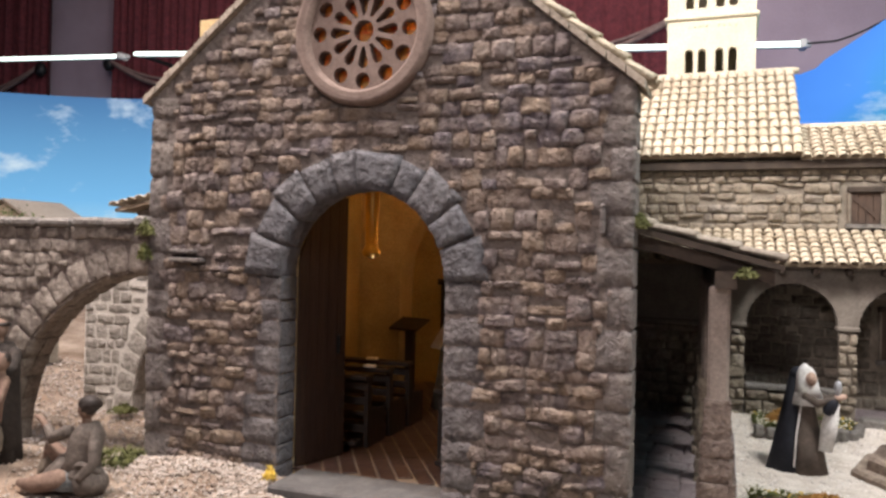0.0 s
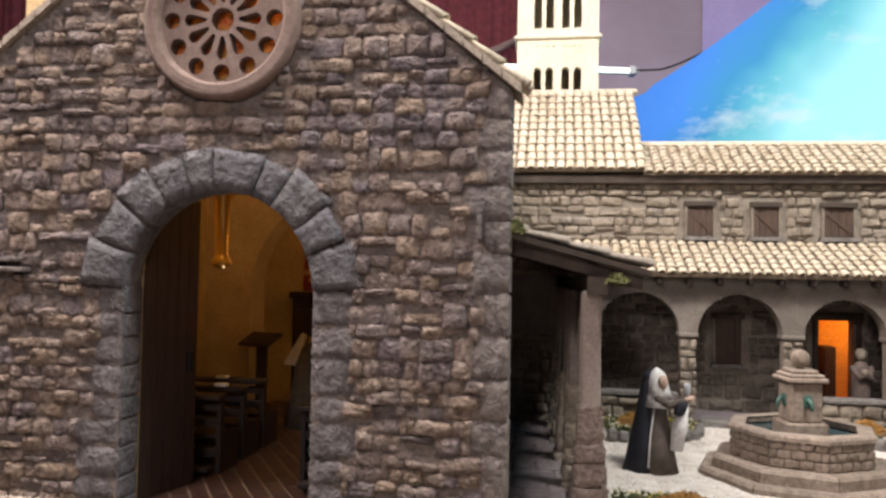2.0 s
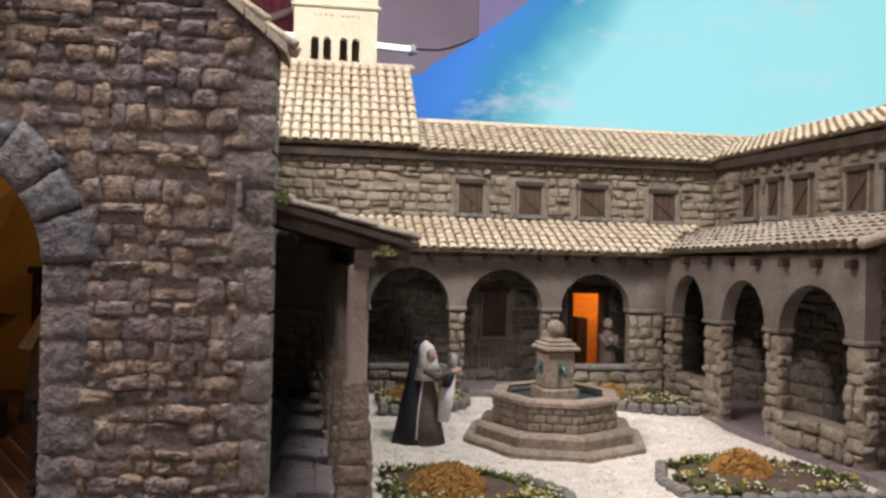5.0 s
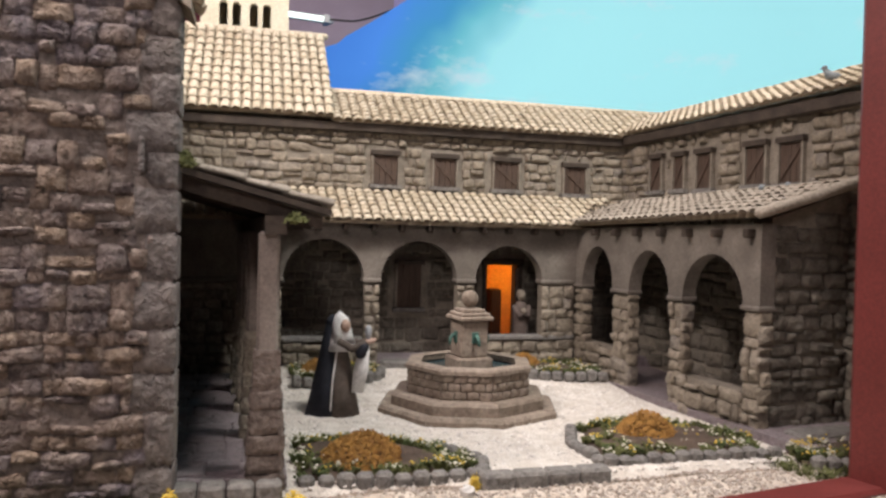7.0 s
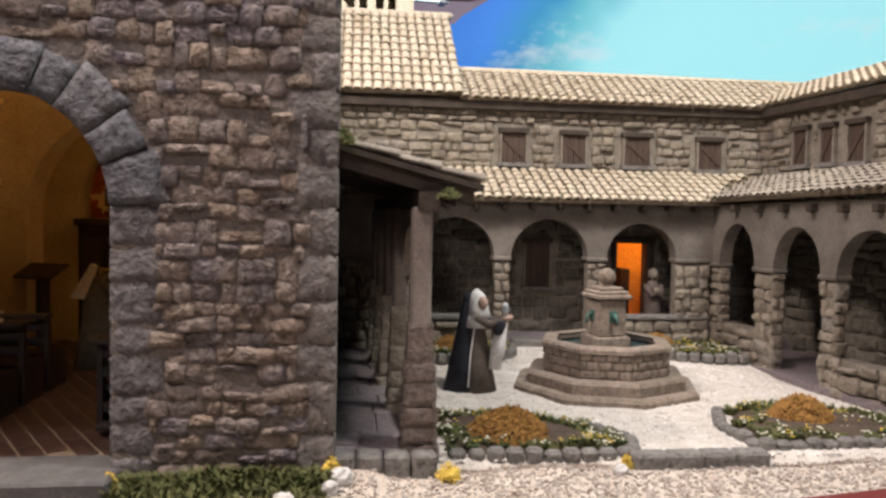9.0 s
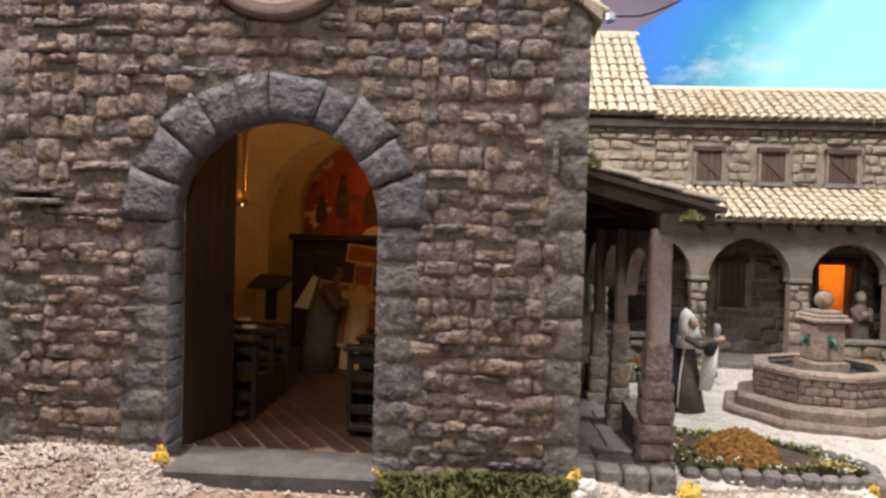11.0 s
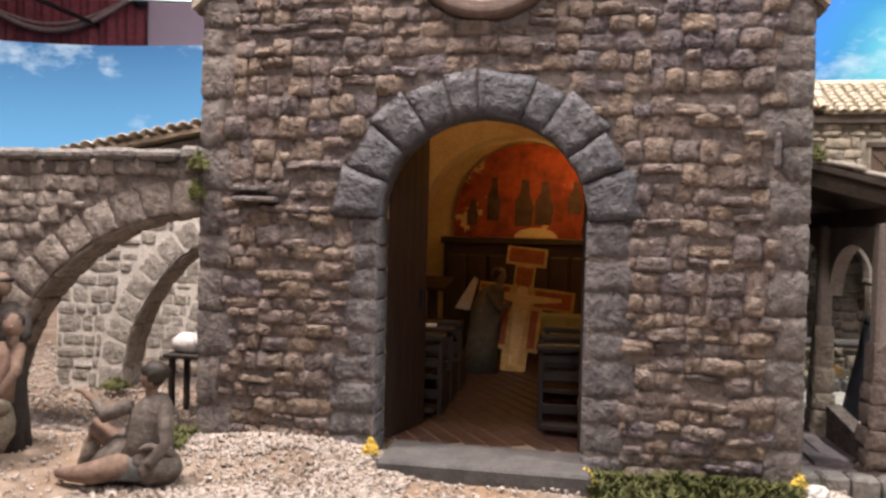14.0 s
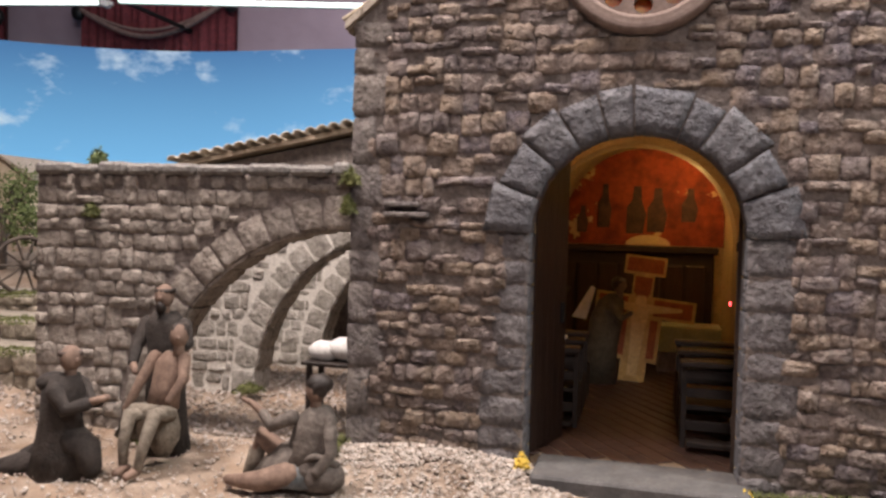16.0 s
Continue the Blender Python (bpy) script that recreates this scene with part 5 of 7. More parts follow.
# ---- buttress walls with quarter arches beside the chapel ----
def buttress(y, x_end, top, mat, seed, singles):
    ob = thing("buttress_wall", "rough stone buttress wall with a quarter arch", "wall", (-0.8, y, 0), group="buttress walls beside the chapel")
    r, cxx, thick = 0.37, XL, 0.075
    pts = [(x_end, -0.02), (cxx - r, -0.02)] + [(cxx - r * math.cos(radians(a)), 0.002 + r * math.sin(radians(a))) for a in range(0, 91, 6)] + [(cxx, top), (x_end, top)]
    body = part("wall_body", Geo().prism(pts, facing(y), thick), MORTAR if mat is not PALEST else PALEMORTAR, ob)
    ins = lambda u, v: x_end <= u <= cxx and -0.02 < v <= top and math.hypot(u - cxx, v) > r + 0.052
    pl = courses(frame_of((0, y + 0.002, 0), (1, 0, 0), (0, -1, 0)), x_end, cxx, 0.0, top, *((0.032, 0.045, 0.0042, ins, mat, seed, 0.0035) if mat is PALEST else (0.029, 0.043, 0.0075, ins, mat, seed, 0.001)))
    # ring stones of the arch
    rr = random.Random(seed)
    lib = stones_of(mat)
    k = 12
    for i in range(k):
        a = radians(90 * (i + 0.5) / k)
        c = (cxx - (r + 0.026) * math.cos(a), (r + 0.026) * math.sin(a))
        m = Matrix.Translation((c[0], y + 0.002, c[1])) @ Matrix.Rotation(a - math.pi / 2, 4, "Y") @ Matrix.Diagonal((0.047, (0.0045 if mat is PALEST else 0.0058) * rr.uniform(0.8, 1.3), 0.050, 1))
        pl.insert(0, (rr.choice(lib), m))
    # soffit stones
    for j in range(2):
        for i in range(k):
            a = radians(90 * (i + 0.5) / k)
            c = (cxx - r * math.cos(a), r * math.sin(a))
            m = Matrix.Translation((c[0], y + 0.02 + 0.035 * j, c[1])) @ Matrix.Rotation(a - math.pi / 2, 4, "Y") @ Matrix.Rotation(-math.pi / 2, 4, "X") @ Matrix.Rotation(math.pi, 4, "X") @ Matrix.Diagonal((0.046, 0.006, 0.034, 1))
            pl.append((rr.choice(lib), m))
    place_pieces("stone", pl, mat, body, singles)
    # uneven coping
    u = x_end
    while u < cxx - 0.02:
        w = min(rr.uniform(0.05, 0.1), cxx - u)
        part("coping_stone", Geo().box(u, u + w - 0.003, y - 0.012 - rr.uniform(0, 0.004), y + thick + 0.005, top - 0.006, top + 0.014 + rr.uniform(-0.003, 0.004), 0.006), KERB, ob)
        u += w
    return ob


buttress(0.0, -1.038, 0.456, YARDST, 61, 300)
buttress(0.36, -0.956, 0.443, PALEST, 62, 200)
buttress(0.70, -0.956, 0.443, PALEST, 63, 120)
part("end_face", Geo().box(-1.042, -1.036, 0.004, 0.072, -0.01, 0.45), MORTAR, bpy.data.objects["buttress_wall"])

# lean-to shed behind, only its roof edge shows
shed = thing("shed", "lean-to shed with a clay tiled roof behind the buttress wall", "shed", (-0.95, 1.1, 0))
part("wall_body", Geo().prism([(-1.32, 0.0), (XL, 0.0), (XL, 0.695), (-1.32, 0.535)], facing(0.93), 0.45), MORTAR, shed)
sl = part("roof", Geo().prism([(-1.375, 0.532), (XL, 0.706), (XL, 0.718), (-1.375, 0.544)], facing(0.885), 0.55), TILEBED, shed)
place_pieces("tile", tiling((-1.385, 0.868, 0.547), (0.97, 0, 0.176), (0, 1, 0.02), 0.985, 0.55, 0.038, 0.06, TILE, None, 16), TILE, sl, 200)

# ---- fountain ----
FX, FY = 1.002, 0.525
fountain = thing("fountain", "octagonal stepped stone fountain with a square pillar and ball", "fountain", (FX, FY, 0))


def octagon(r, turn=5.0):
    return [(FX + r * 0.965 * math.cos(radians(turn + 45 * i)), FY + r * 0.95 * math.sin(radians(turn + 45 * i))) for i in range(8)]


def oct_ring(r0, r1, z0, z1, name, mat, pieces, bev=0.004):
    """Curved stones round the octagon, cut into pieces a side."""
    a, b = octagon(r0), octagon(r1)
    for i in range(8):
        j = (i + 1) % 8
        for q in range(pieces):
            s, e = q / pieces + 0.006, (q + 1) / pieces - 0.006
            L = lambda p, k: (p[i][0] + (p[j][0] - p[i][0]) * k, p[i][1] + (p[j][1] - p[i][1]) * k)
            o = [L(a, s), L(b, s), L(b, e), L(a, e)]
            inner = [((x - FX) * (1 - bev / r1) + FX, (y - FY) * (1 - bev / r1) + FY) for x, y in o]
            g = Geo()
            g.add([(x, y, z0) for x, y in o] + [(x, y, z1 - bev) for x, y in o] + [(x, y, z1) for x, y in inner],
                  [(3, 2, 1, 0), (8, 9, 10, 11)] + [(w + k, w + (k + 1) % 4, w + 4 + (k + 1) % 4, w + 4 + k) for w in (0, 4) for k in range(4)])
            part(name, g, mat, fountain)


oct_ring(0.0, 0.208, -0.01, 0.021, "lower_step", FOUNT, 1, 0.006)
oct_ring(0.0, 0.178, 0.021, 0.046, "upper_step", FOUNT, 1, 0.006)
basin = part("basin", Geo().add([(x, y, z) for z in (0.04, 0.098) for x, y in octagon(0.138)] + [(x, y, z) for z in (0.05, 0.098) for x, y in octagon(0.122)],
                                [(i, (i + 1) % 8, 8 + (i + 1) % 8, 8 + i) for i in range(8)] + [(16 + (i + 1) % 8, 16 + i, 24 + i, 24 + (i + 1) % 8) for i in range(8)] + [tuple(range(16, 24))] + [(8 + i, 8 + (i + 1) % 8, 24 + (i + 1) % 8, 24 + i) for i in range(8)]), MORTAR, fountain, "walled stone basin")
rr = random.Random(77)
for row in range(3):
    z0 = 0.046 + row * 0.0175
    o = octagon(0.1385)
    for i in range(8):
        p, q = Vector((*o[i], 0)), Vector((*o[(i + 1) % 8], 0))
        k = 4
        off = 0.5 / k * (row % 2)
        d = (q - p).normalized()
        nrm = Vector((d.y, -d.x, 0))
        for c in range(k + (1 if off else 0)):
            s, e = max(0, c / k - off), min(1, (c + 1) / k - off)
            if e - s < 0.05:
                continue
            m = frame_of(p + (q - p) * ((s + e) / 2) + Vector((0, 0, z0 + 0.00875)), d, nrm) @ Matrix.Diagonal(((q - p).length * (e - s) - 0.0015, 0.0045 * rr.uniform(0.8, 1.2), 0.0165, 1))
            ob = new("brick", rr.choice(stones_of(FOUNT)))
            ob.parent, ob.matrix_parent_inverse, ob.matrix_basis = basin, Matrix.Identity(4), m
            ob.matrix_parent_inverse = Matrix.Translation(world_at(basin)).inverted()
oct_ring(0.116, 0.148, 0.097, 0.109, "rim_stone", FOUNT, 1, 0.004)
part("water_surface", Geo().add([(x, y, 0.093) for x, y in octagon(0.121)], [tuple(range(8))]), WATER, fountain, "dark still water")
pt = Matrix.Translation((FX, FY, 0)) @ Matrix.Rotation(radians(8), 4, "Z")
for nm, h, a, c2, bev in (("plinth", 0.040, 0.05, 0.118, 0.004), ("pillar", 0.031, 0.118, 0.196, 0.003), ("cap", 0.040, 0.196, 0.206, 0.003), ("cap", 0.034, 0.206, 0.213, 0.002), ("cap", 0.026, 0.213, 0.221, 0.002)):
    part(nm, Geo().box(-h, h, -h, h, a, c2, bev, m=pt), FOUNT, fountain)
part("ball", Geo().ball((FX, FY, 0.241), 0.0185, n=16, k=12), FOUNT, fountain, "round stone ball", True)
for a in (0, 90, 180, 270):
    m = pt @ Matrix.Rotation(radians(a), 4, "Z")
    q = [m @ Vector(p) for p in ((0, -0.031, 0.160), (0, -0.039, 0.164), (0.002, -0.045, 0.156), (0.003, -0.046, 0.146))]
    sp = part("spout", Geo().limb([(*p, r) for p, r in zip(q, (0.006, 0.005, 0.004, 0.003))], n=8), BRONZE, fountain, "green bronze spout", True)
    part("spout_plate", Geo().box(-0.008, 0.008, -0.034, -0.030, 0.148, 0.172, 0.001, m=m), BRONZE, sp)

# ---- planted beds ----
def tuft(g, x, y, z, h, count, rr, spread=0.5, mi=0):
    for _ in range(count):
        a, l = rr.uniform(0, 6.28), h * rr.uniform(0.5, 1.2)
        w = l * 0.10
        dx, dy = math.cos(a) * spread * l, math.sin(a) * spread * l
        px, py = -math.sin(a) * w, math.cos(a) * w
        bx, by = x + rr.uniform(-1, 1) * h * 0.3, y + rr.uniform(-1, 1) * h * 0.3
        g.add([(bx - px, by - py, z), (bx + px, by + py, z), (bx + dx * 0.5 + px * 0.7, by + dy * 0.5 + py * 0.7, z + l * 0.65), (bx + dx * 0.5 - px * 0.7, by + dy * 0.5 - py * 0.7, z + l * 0.65), (bx + dx, by + dy, z + l * 0.9)],
              [(0, 1, 2, 3), (3, 2, 4)], mi)


def shrub(name, at, r, h, mat, label, seed, category="shrub", leaves=2200, core=True):
    """A low dense shrub: a knobbly heart and many small leaves that break its outline."""
    rr = random.Random(seed)
    x, y, z = at
    ob = thing(name, label, category, at)
    g = Geo()
    if core:
        for i in range(7):
            a, q = rr.uniform(0, 6.28), rr.uniform(0, 0.55)
            g.ball((x + r * q * math.cos(a), y + r * q * math.sin(a), z + h * 0.35), r * 0.40, r * 0.40, h * rr.uniform(0.30, 0.44), n=8, k=6, rough=0.25, seed=seed + i)
        part("foliage_core", g, mat, ob, "", True)
    g = Geo()
    for i in range(leaves):
        a, q = rr.uniform(0, 6.28), math.sqrt(rr.random())
        c = Vector((x + r * q * math.cos(a), y + r * q * math.sin(a), z + h * (1 - q * q) * rr.uniform(0.55, 1.05) + 0.002))
        s = 0.0034 * rr.uniform(0.5, 1.5)
        u = Vector((rr.uniform(-1, 1), rr.uniform(-1, 1), rr.uniform(-0.6, 1))).normalized()
        w = u.orthogonal().normalized() * s * 0.5
        g.add([c - w, c + u * s * 0.6 - w * 0.3, c + u * s * 1.5, c + u * s * 0.6 + w * 1.3, c + w], [(0, 1, 2, 3, 4)])
    part("foliage", g, mat, ob)
    return ob


def bed(outline, border, seed, bush):
    """A planted bed: soil mound inside a row of edging stones."""
    rr = random.Random(seed)
    cx_, cy_ = sum(p[0] for p in outline) / len(outline), sum(p[1] for p in outline) / len(outline)
    ob = thing("flower_bed", "planted soil bed edged with grey stones", "flower bed", (cx_, cy_, 0), group="beds of the court")
    g = Geo()
    n, k = len(outline), 6
    vs = [(cx_, cy_, 0.026)]
    for j in range(1, k + 1):
        for i in range(n):
            q = j / k
            x, y = cx_ + (outline[i][0] - cx_) * q, cy_ + (outline[i][1] - cy_) * q
            vs.append((x, y, 0.004 + 0.02 * (1 - q ** 3) + 0.004 * noise.noise(Vector((x * 40, y * 40, 0)))))
    fs = [(0, 1 + i, 1 + (i + 1) % n) for i in range(n)]
    for j in range(k - 1):
        for i in range(n):
            a, b2 = 1 + j * n + i, 1 + j * n + (i + 1) % n
            fs.append((a, a + n, b2 + n, b2))
    part("soil", Geo().add(vs, fs), SOIL, ob, "dark brown soil", True)
    for (x0, y0), (x1, y1) in zip(border, border[1:]):
        L = math.hypot(x1 - x0, y1 - y0)
        m_ = max(1, round(L / 0.027))
        for i in range(m_):
            q = (i + 0.5) / m_
            m = Matrix.Translation((x0 + (x1 - x0) * q, y0 + (y1 - y0) * q, 0)) @ Matrix.Rotation(math.atan2(y1 - y0, x1 - x0), 4, "Z")
            w = L / m_ * 0.47 * rr.uniform(0.9, 1.02)
            part("edging_stone", Geo().box(-w, w, -0.011, 0.011, -0.005, 0.020 + rr.uniform(-0.003, 0.004), 0.005, m=m), KERB, ob)
    inside = lambda: (lambda q, i, w: (cx_ + (outline[i][0] * w + outline[(i + 1) % n][0] * (1 - w) - cx_) * q, cy_ + (outline[i][1] * w + outline[(i + 1) % n][1] * (1 - w) - cy_) * q))(rr.random() ** 0.3 * 0.97, rr.randrange(n), rr.random())
    for i in range(150):
        x, y = inside()
        g = Geo()
        h = rr.uniform(0.010, 0.022)
        tuft(g, x, y, 0.006, h, 26, rr, 0.8)
        for _ in range(12):
            a, q = rr.uniform(0, 6.28), rr.uniform(0, 0.010)
            g.ball((x + q * math.cos(a), y + q * math.sin(a), 0.012 + rr.uniform(0, h * 0.5)), 0.0028, n=5, k=3, rough=0.3, seed=i)
        pl = part("plant", g, LEAF if rr.random() < 0.35 else MOSS, ob)
        if rr.random() < 0.45:
            g = Geo()
            for _ in range(rr.randint(3, 6)):
                a, q = rr.uniform(0, 6.28), rr.uniform(0, 0.013)
                px, py, pz = x + q * math.cos(a), y + q * math.sin(a), 0.012 + h * rr.uniform(0.4, 0.9)
                g.ball((px, py, pz), 0.0024, 0.0024, 0.0015, n=6, k=4)
            part("blossom", g, rr.choice((PETALW, PETALW, PETALY)), pl)
    ob.location.z += court_z(cy_)
    for x, y, r, h in bush:
        shrub("shrub", (x, y, 0.012 + court_z(cy_)), r, h, RUST, "rust-brown dry shrub in the flower bed", seed + 5, "shrub", 4200, False)


bed([(0.609, 0.083), (0.752, 0.075), (0.885, 0.083), (0.895, 0.13), (0.845, 0.215), (0.765, 0.28), (0.645, 0.305), (0.609, 0.29)],
    [(0.609, 0.073), (0.752, 0.061), (0.895, 0.069), (0.91, 0.13), (0.854, 0.226)], 201, [(0.72, 0.164, 0.070, 0.042)])
bed([(1.12, 0.10), (1.265, 0.098), (1.44, 0.10), (1.45, 0.17), (1.42, 0.29), (1.265, 0.345), (1.157, 0.30), (1.117, 0.205)],
    [(1.445, 0.085), (1.265, 0.086), (1.107, 0.088), (1.102, 0.205), (1.147, 0.308)], 202, [(1.257, 0.216, 0.060, 0.044)])
bed([(0.64, 0.70), (0.755, 0.692), (0.838, 0.745), (0.86, 0.83), (0.83, 0.85), (0.64, 0.85)],
    [(0.634, 0.689), (0.759, 0.682), (0.848, 0.741), (0.869, 0.846)], 203, [(0.70, 0.77, 0.04, 0.032)])
bed([(1.137, 0.85), (1.137, 0.805), (1.217, 0.728), (1.33, 0.69), (1.405, 0.688), (1.40, 0.85)],
    [(1.126, 0.85), (1.125, 0.803), (1.211, 0.718), (1.325, 0.678), (1.41, 0.676)], 204, [(1.235, 0.80, 0.045, 0.033)])
bed([(1.455, 0.03), (1.58, 0.02), (1.70, 0.05), (1.70, 0.11), (1.58, 0.125), (1.455, 0.10)], [(1.455, 0.022), (1.582, -0.003)], 205, [])

kerb = thing("kerb_step", "low grey kerb step at the court's entrance", "kerb", (0.98, 0.085, 0))
for i in range(4):
    part("kerb_stone", Geo().box(-0.027, 0.027, -0.016, 0.016, -0.01, 0.022, 0.005, m=Matrix.Translation((0.905 + i * 0.0525, 0.034 + i * 0.001, 0))), KERB, kerb)

# grass and yellow flowers along the wall foot
g = Geo()
rr = random.Random(88)
for i in range(900):
    x, y = rr.uniform(0.165, 0.435), -abs(rr.gauss(0, 0.034)) - 0.006
    tuft(g, x, y, hill(x, y) - 0.004, rr.uniform(0.010, 0.024), 7, rr, 0.9)
for i in range(160):
    x, y = rr.uniform(-0.52, -0.43), rr.uniform(-0.05, 0.03)
    tuft(g, x, y, hill(x, y) - 0.003, rr.uniform(0.008, 0.018), 6, rr, 0.9)
for i in range(420):
    x, y = rr.uniform(1.40, 1.62), rr.uniform(-0.04, 0.08)
    tuft(g, x, y, hill(x, y) - 0.003, rr.uniform(0.008, 0.018), 6, rr, 0.9)
part("grass", g, MOSS, None, "short dry green grass along the wall foot", False, "grass", "stuff")


def moss(at, r, h, seed, label="cushion of green moss", mat=MOSS):
    shrub("moss_cushion", at, r, h, mat, label, seed, "moss", 260)


moss((-0.455, -0.03, 0.012), 0.03, 0.02, 5)
moss((-0.80, -0.03, 0.005), 0.032, 0.028, 6)
moss((-0.79, 0.32, 0.01), 0.035, 0.022, 7)
moss((-0.436, -0.012, 0.435), 0.016, 0.03, 8, "moss hanging in the wall's corner")
moss((-0.438, -0.012, 0.39), 0.012, 0.03, 9, "moss hanging in the wall's corner")
moss((-0.912, -0.016, 0.375), 0.014, 0.022, 10, "moss growing out of the buttress wall")
moss((0.452, 0.01, 0.458), 0.012, 0.02, 11, "moss where the portico meets the chapel")
moss((0.598, 0.032, 0.388), 0.016, 0.012, 12, "moss under the portico's eave")
shrub("potted_plant", (-0.942, 0.035, 0.466), 0.020, 0.034, LEAF, "small dark plant growing on the wall top", 14, "plant", 200)
moss((-0.75, 0.885, 0.665), 0.04, 0.02, 13, "moss on the shed's roof edge")
for i, (x, y, r) in enumerate(((-0.150, -0.022, 0.012), (0.160, -0.028, 0.012), (0.440, -0.005, 0.015), (0.600, -0.003, 0.018), (0.868, 0.030, 0.008))):
    shrub("yellow_flower", (x, y, hill(x, y) - 0.002 if i != 3 else 0.0), r, 0.022, PETALY, "tuft of bright yellow flowers at the wall foot", 300 + i, "flower", 130)
for i, (x, y, r) in enumerate(((0.455, -0.035, 0.016), (0.440, -0.06, 0.012), (0.385, -0.105, 0.016), (0.43, -0.115, 0.010), (0.85, 0.005, 0.012))):
    ob = Geo().ball((x, y, hill(x, y) + r * 0.5), r, r * 0.8, r * 0.9, n=10, k=7, rough=0.16, seed=i)
    part("white_rock", ob, ROCK, None, "rough white stone lying on the gravel", False, "rock")

# ---- chapel furniture ----
def pew(x0, x1, y, label):
    ob = thing("pew", label, "pew", ((x0 + x1) / 2, y, 0.021), group="pews in the chapel")
    b0 = 0.022
    for x in (x0, x1 - 0.008):
        part("side", Geo().prism([(y, b0), (y + 0.085, b0), (y + 0.085, b0 + 0.07), (y + 0.02, b0 + 0.075), (y + 0.014, b0 + 0.135), (y, b0 + 0.14)], sideways(x), 0.008), PEW, ob)
    part("seat", Geo().box(x0 + 0.008, x1 - 0.008, y + 0.012, y + 0.075, b0 + 0.062, b0 + 0.070, 0.001), PEW, ob)
    part("book_rest", Geo().box(x0 - 0.004, x1 + 0.004, y - 0.02, y + 0.016, b0 + 0.138, b0 + 0.147, 0.002), PEW, ob)
    for z in (0.03, 0.085, 0.115):
        part("back_rail", Geo().box(x0 + 0.008, x1 - 0.008, y + 0.002, y + 0.010, b0 + z, b0 + z + 0.016, 0.001), PEW, ob)
    part("kneeler", Geo().box(x0 + 0.008, x1 - 0.008, y - 0.035, y - 0.006, b0 + 0.012, b0 + 0.020, 0.001), PEW, ob)


for i in range(3):
    pew(0.080, 0.215, 0.175 + i * 0.118, "black-brown wooden pew with a book rest")
    pew(-0.290, -0.093, 0.235 + i * 0.105, "black-brown wooden pew with a book rest")
for i, (x, y) in enumerate(((-0.2, 0.231), (-0.135, 0.336), (-0.18, 0.441))):
    part("book", Geo().box(x - 0.012, x + 0.012, y - 0.018, y, 0.1695, 0.175, 0.001), CLOTH_W, None, "small pale book lying on the pew", False, "book")
altar = thing("altar", "stone altar with a pale green cloth", "altar", (0.09, 0.90, 0.02))
part("altar_block", Geo().box(0.052, 0.197, 0.875, 0.955, 0.02, 0.135, 0.003), FOUNT, altar)
part("altar_cloth", Geo().box(0.044, 0.205, 0.867, 0.960, 0.135, 0.142, 0.002).box(0.046, 0.203, 0.866, 0.869, 0.075, 0.1385, 0.0005), grained("pale_green_cloth", (0.36, 0.40, 0.24), (0.47, 0.50, 0.33), 30, bump=0.2), altar, "pale green cloth")
lamp = thing("sanctuary_lamp", "small red glowing sanctuary lamp on the wall", "lamp", (0.18, 0.87, 0.2))
part("lamp_glass", Geo().ball((0.222, 0.835, 0.208), 0.006, n=10, k=8), glow("red_lamp_glass", (1.0, 0.05, 0.06), 12.0), lamp, "glowing red glass", True)
part("lamp_arm", Geo().limb([(0.236, 0.862, 0.202, 0.002), (0.222, 0.835, 0.202, 0.002)], n=6), IRON, lamp)
hang = thing("hanging_lamp", "brass oil lamp hanging in the chapel", "lamp", (-0.234, 0.47, 0.40))
HX, HY = -0.208, 0.47
part("bowl", Geo().lathe((HX, HY, 0.400), [(0.005, 0), (0.019, 0.005), (0.023, 0.015), (0.017, 0.024), (0.014, 0.034), (0.017, 0.15), (0.026, 0.158), (0.026, 0.165), (0.0, 0.165)], 16), GOLD, hang, "polished brass lamp body", True)
for i in range(3):
    a = 2.1 * i
    part("chain", Geo().limb([(HX + 0.013 * math.cos(a), HY + 0.013 * math.sin(a), 0.565, 0.0016), (HX, HY, 0.63, 0.0016), (HX, HY, 0.86, 0.0016)], n=5), GOLD, hang)
part("flame", Geo().ball((HX + 0.012, HY - 0.014, 0.404), 0.0022, 0.0022, 0.003), glow("lamp_flame", (1.0, 0.65, 0.3), 2.0), hang, "small bright flame", True)
sc = thing("wall_sconce", "small black iron sconce on the nave wall", "sconce", (-0.39, 0.52, 0.33))
part("plate", Geo().box(-0.393, -0.388, 0.51, 0.53, 0.30, 0.36, 0.002), IRON, sc)
part("arm", Geo().limb([(-0.388, 0.52, 0.325, 0.004), (-0.37, 0.52, 0.32, 0.004), (-0.365, 0.52, 0.34, 0.004)], n=6), IRON, sc)
lect = thing("lectern", "dark wooden lectern against the chancel arch", "lectern", (-0.215, 0.70, 0.02))
part("stem", Geo().box(-0.218, -0.194, 0.705, 0.725, 0.022, 0.222, 0.002), PEW, lect)
part("desk", Geo().box(-0.05, 0.045, -0.035, 0.03, 0, 0.008, 0.002, m=pose(-0.205, 0.715, 0.224, 24, 0, -18)), PEW, lect)

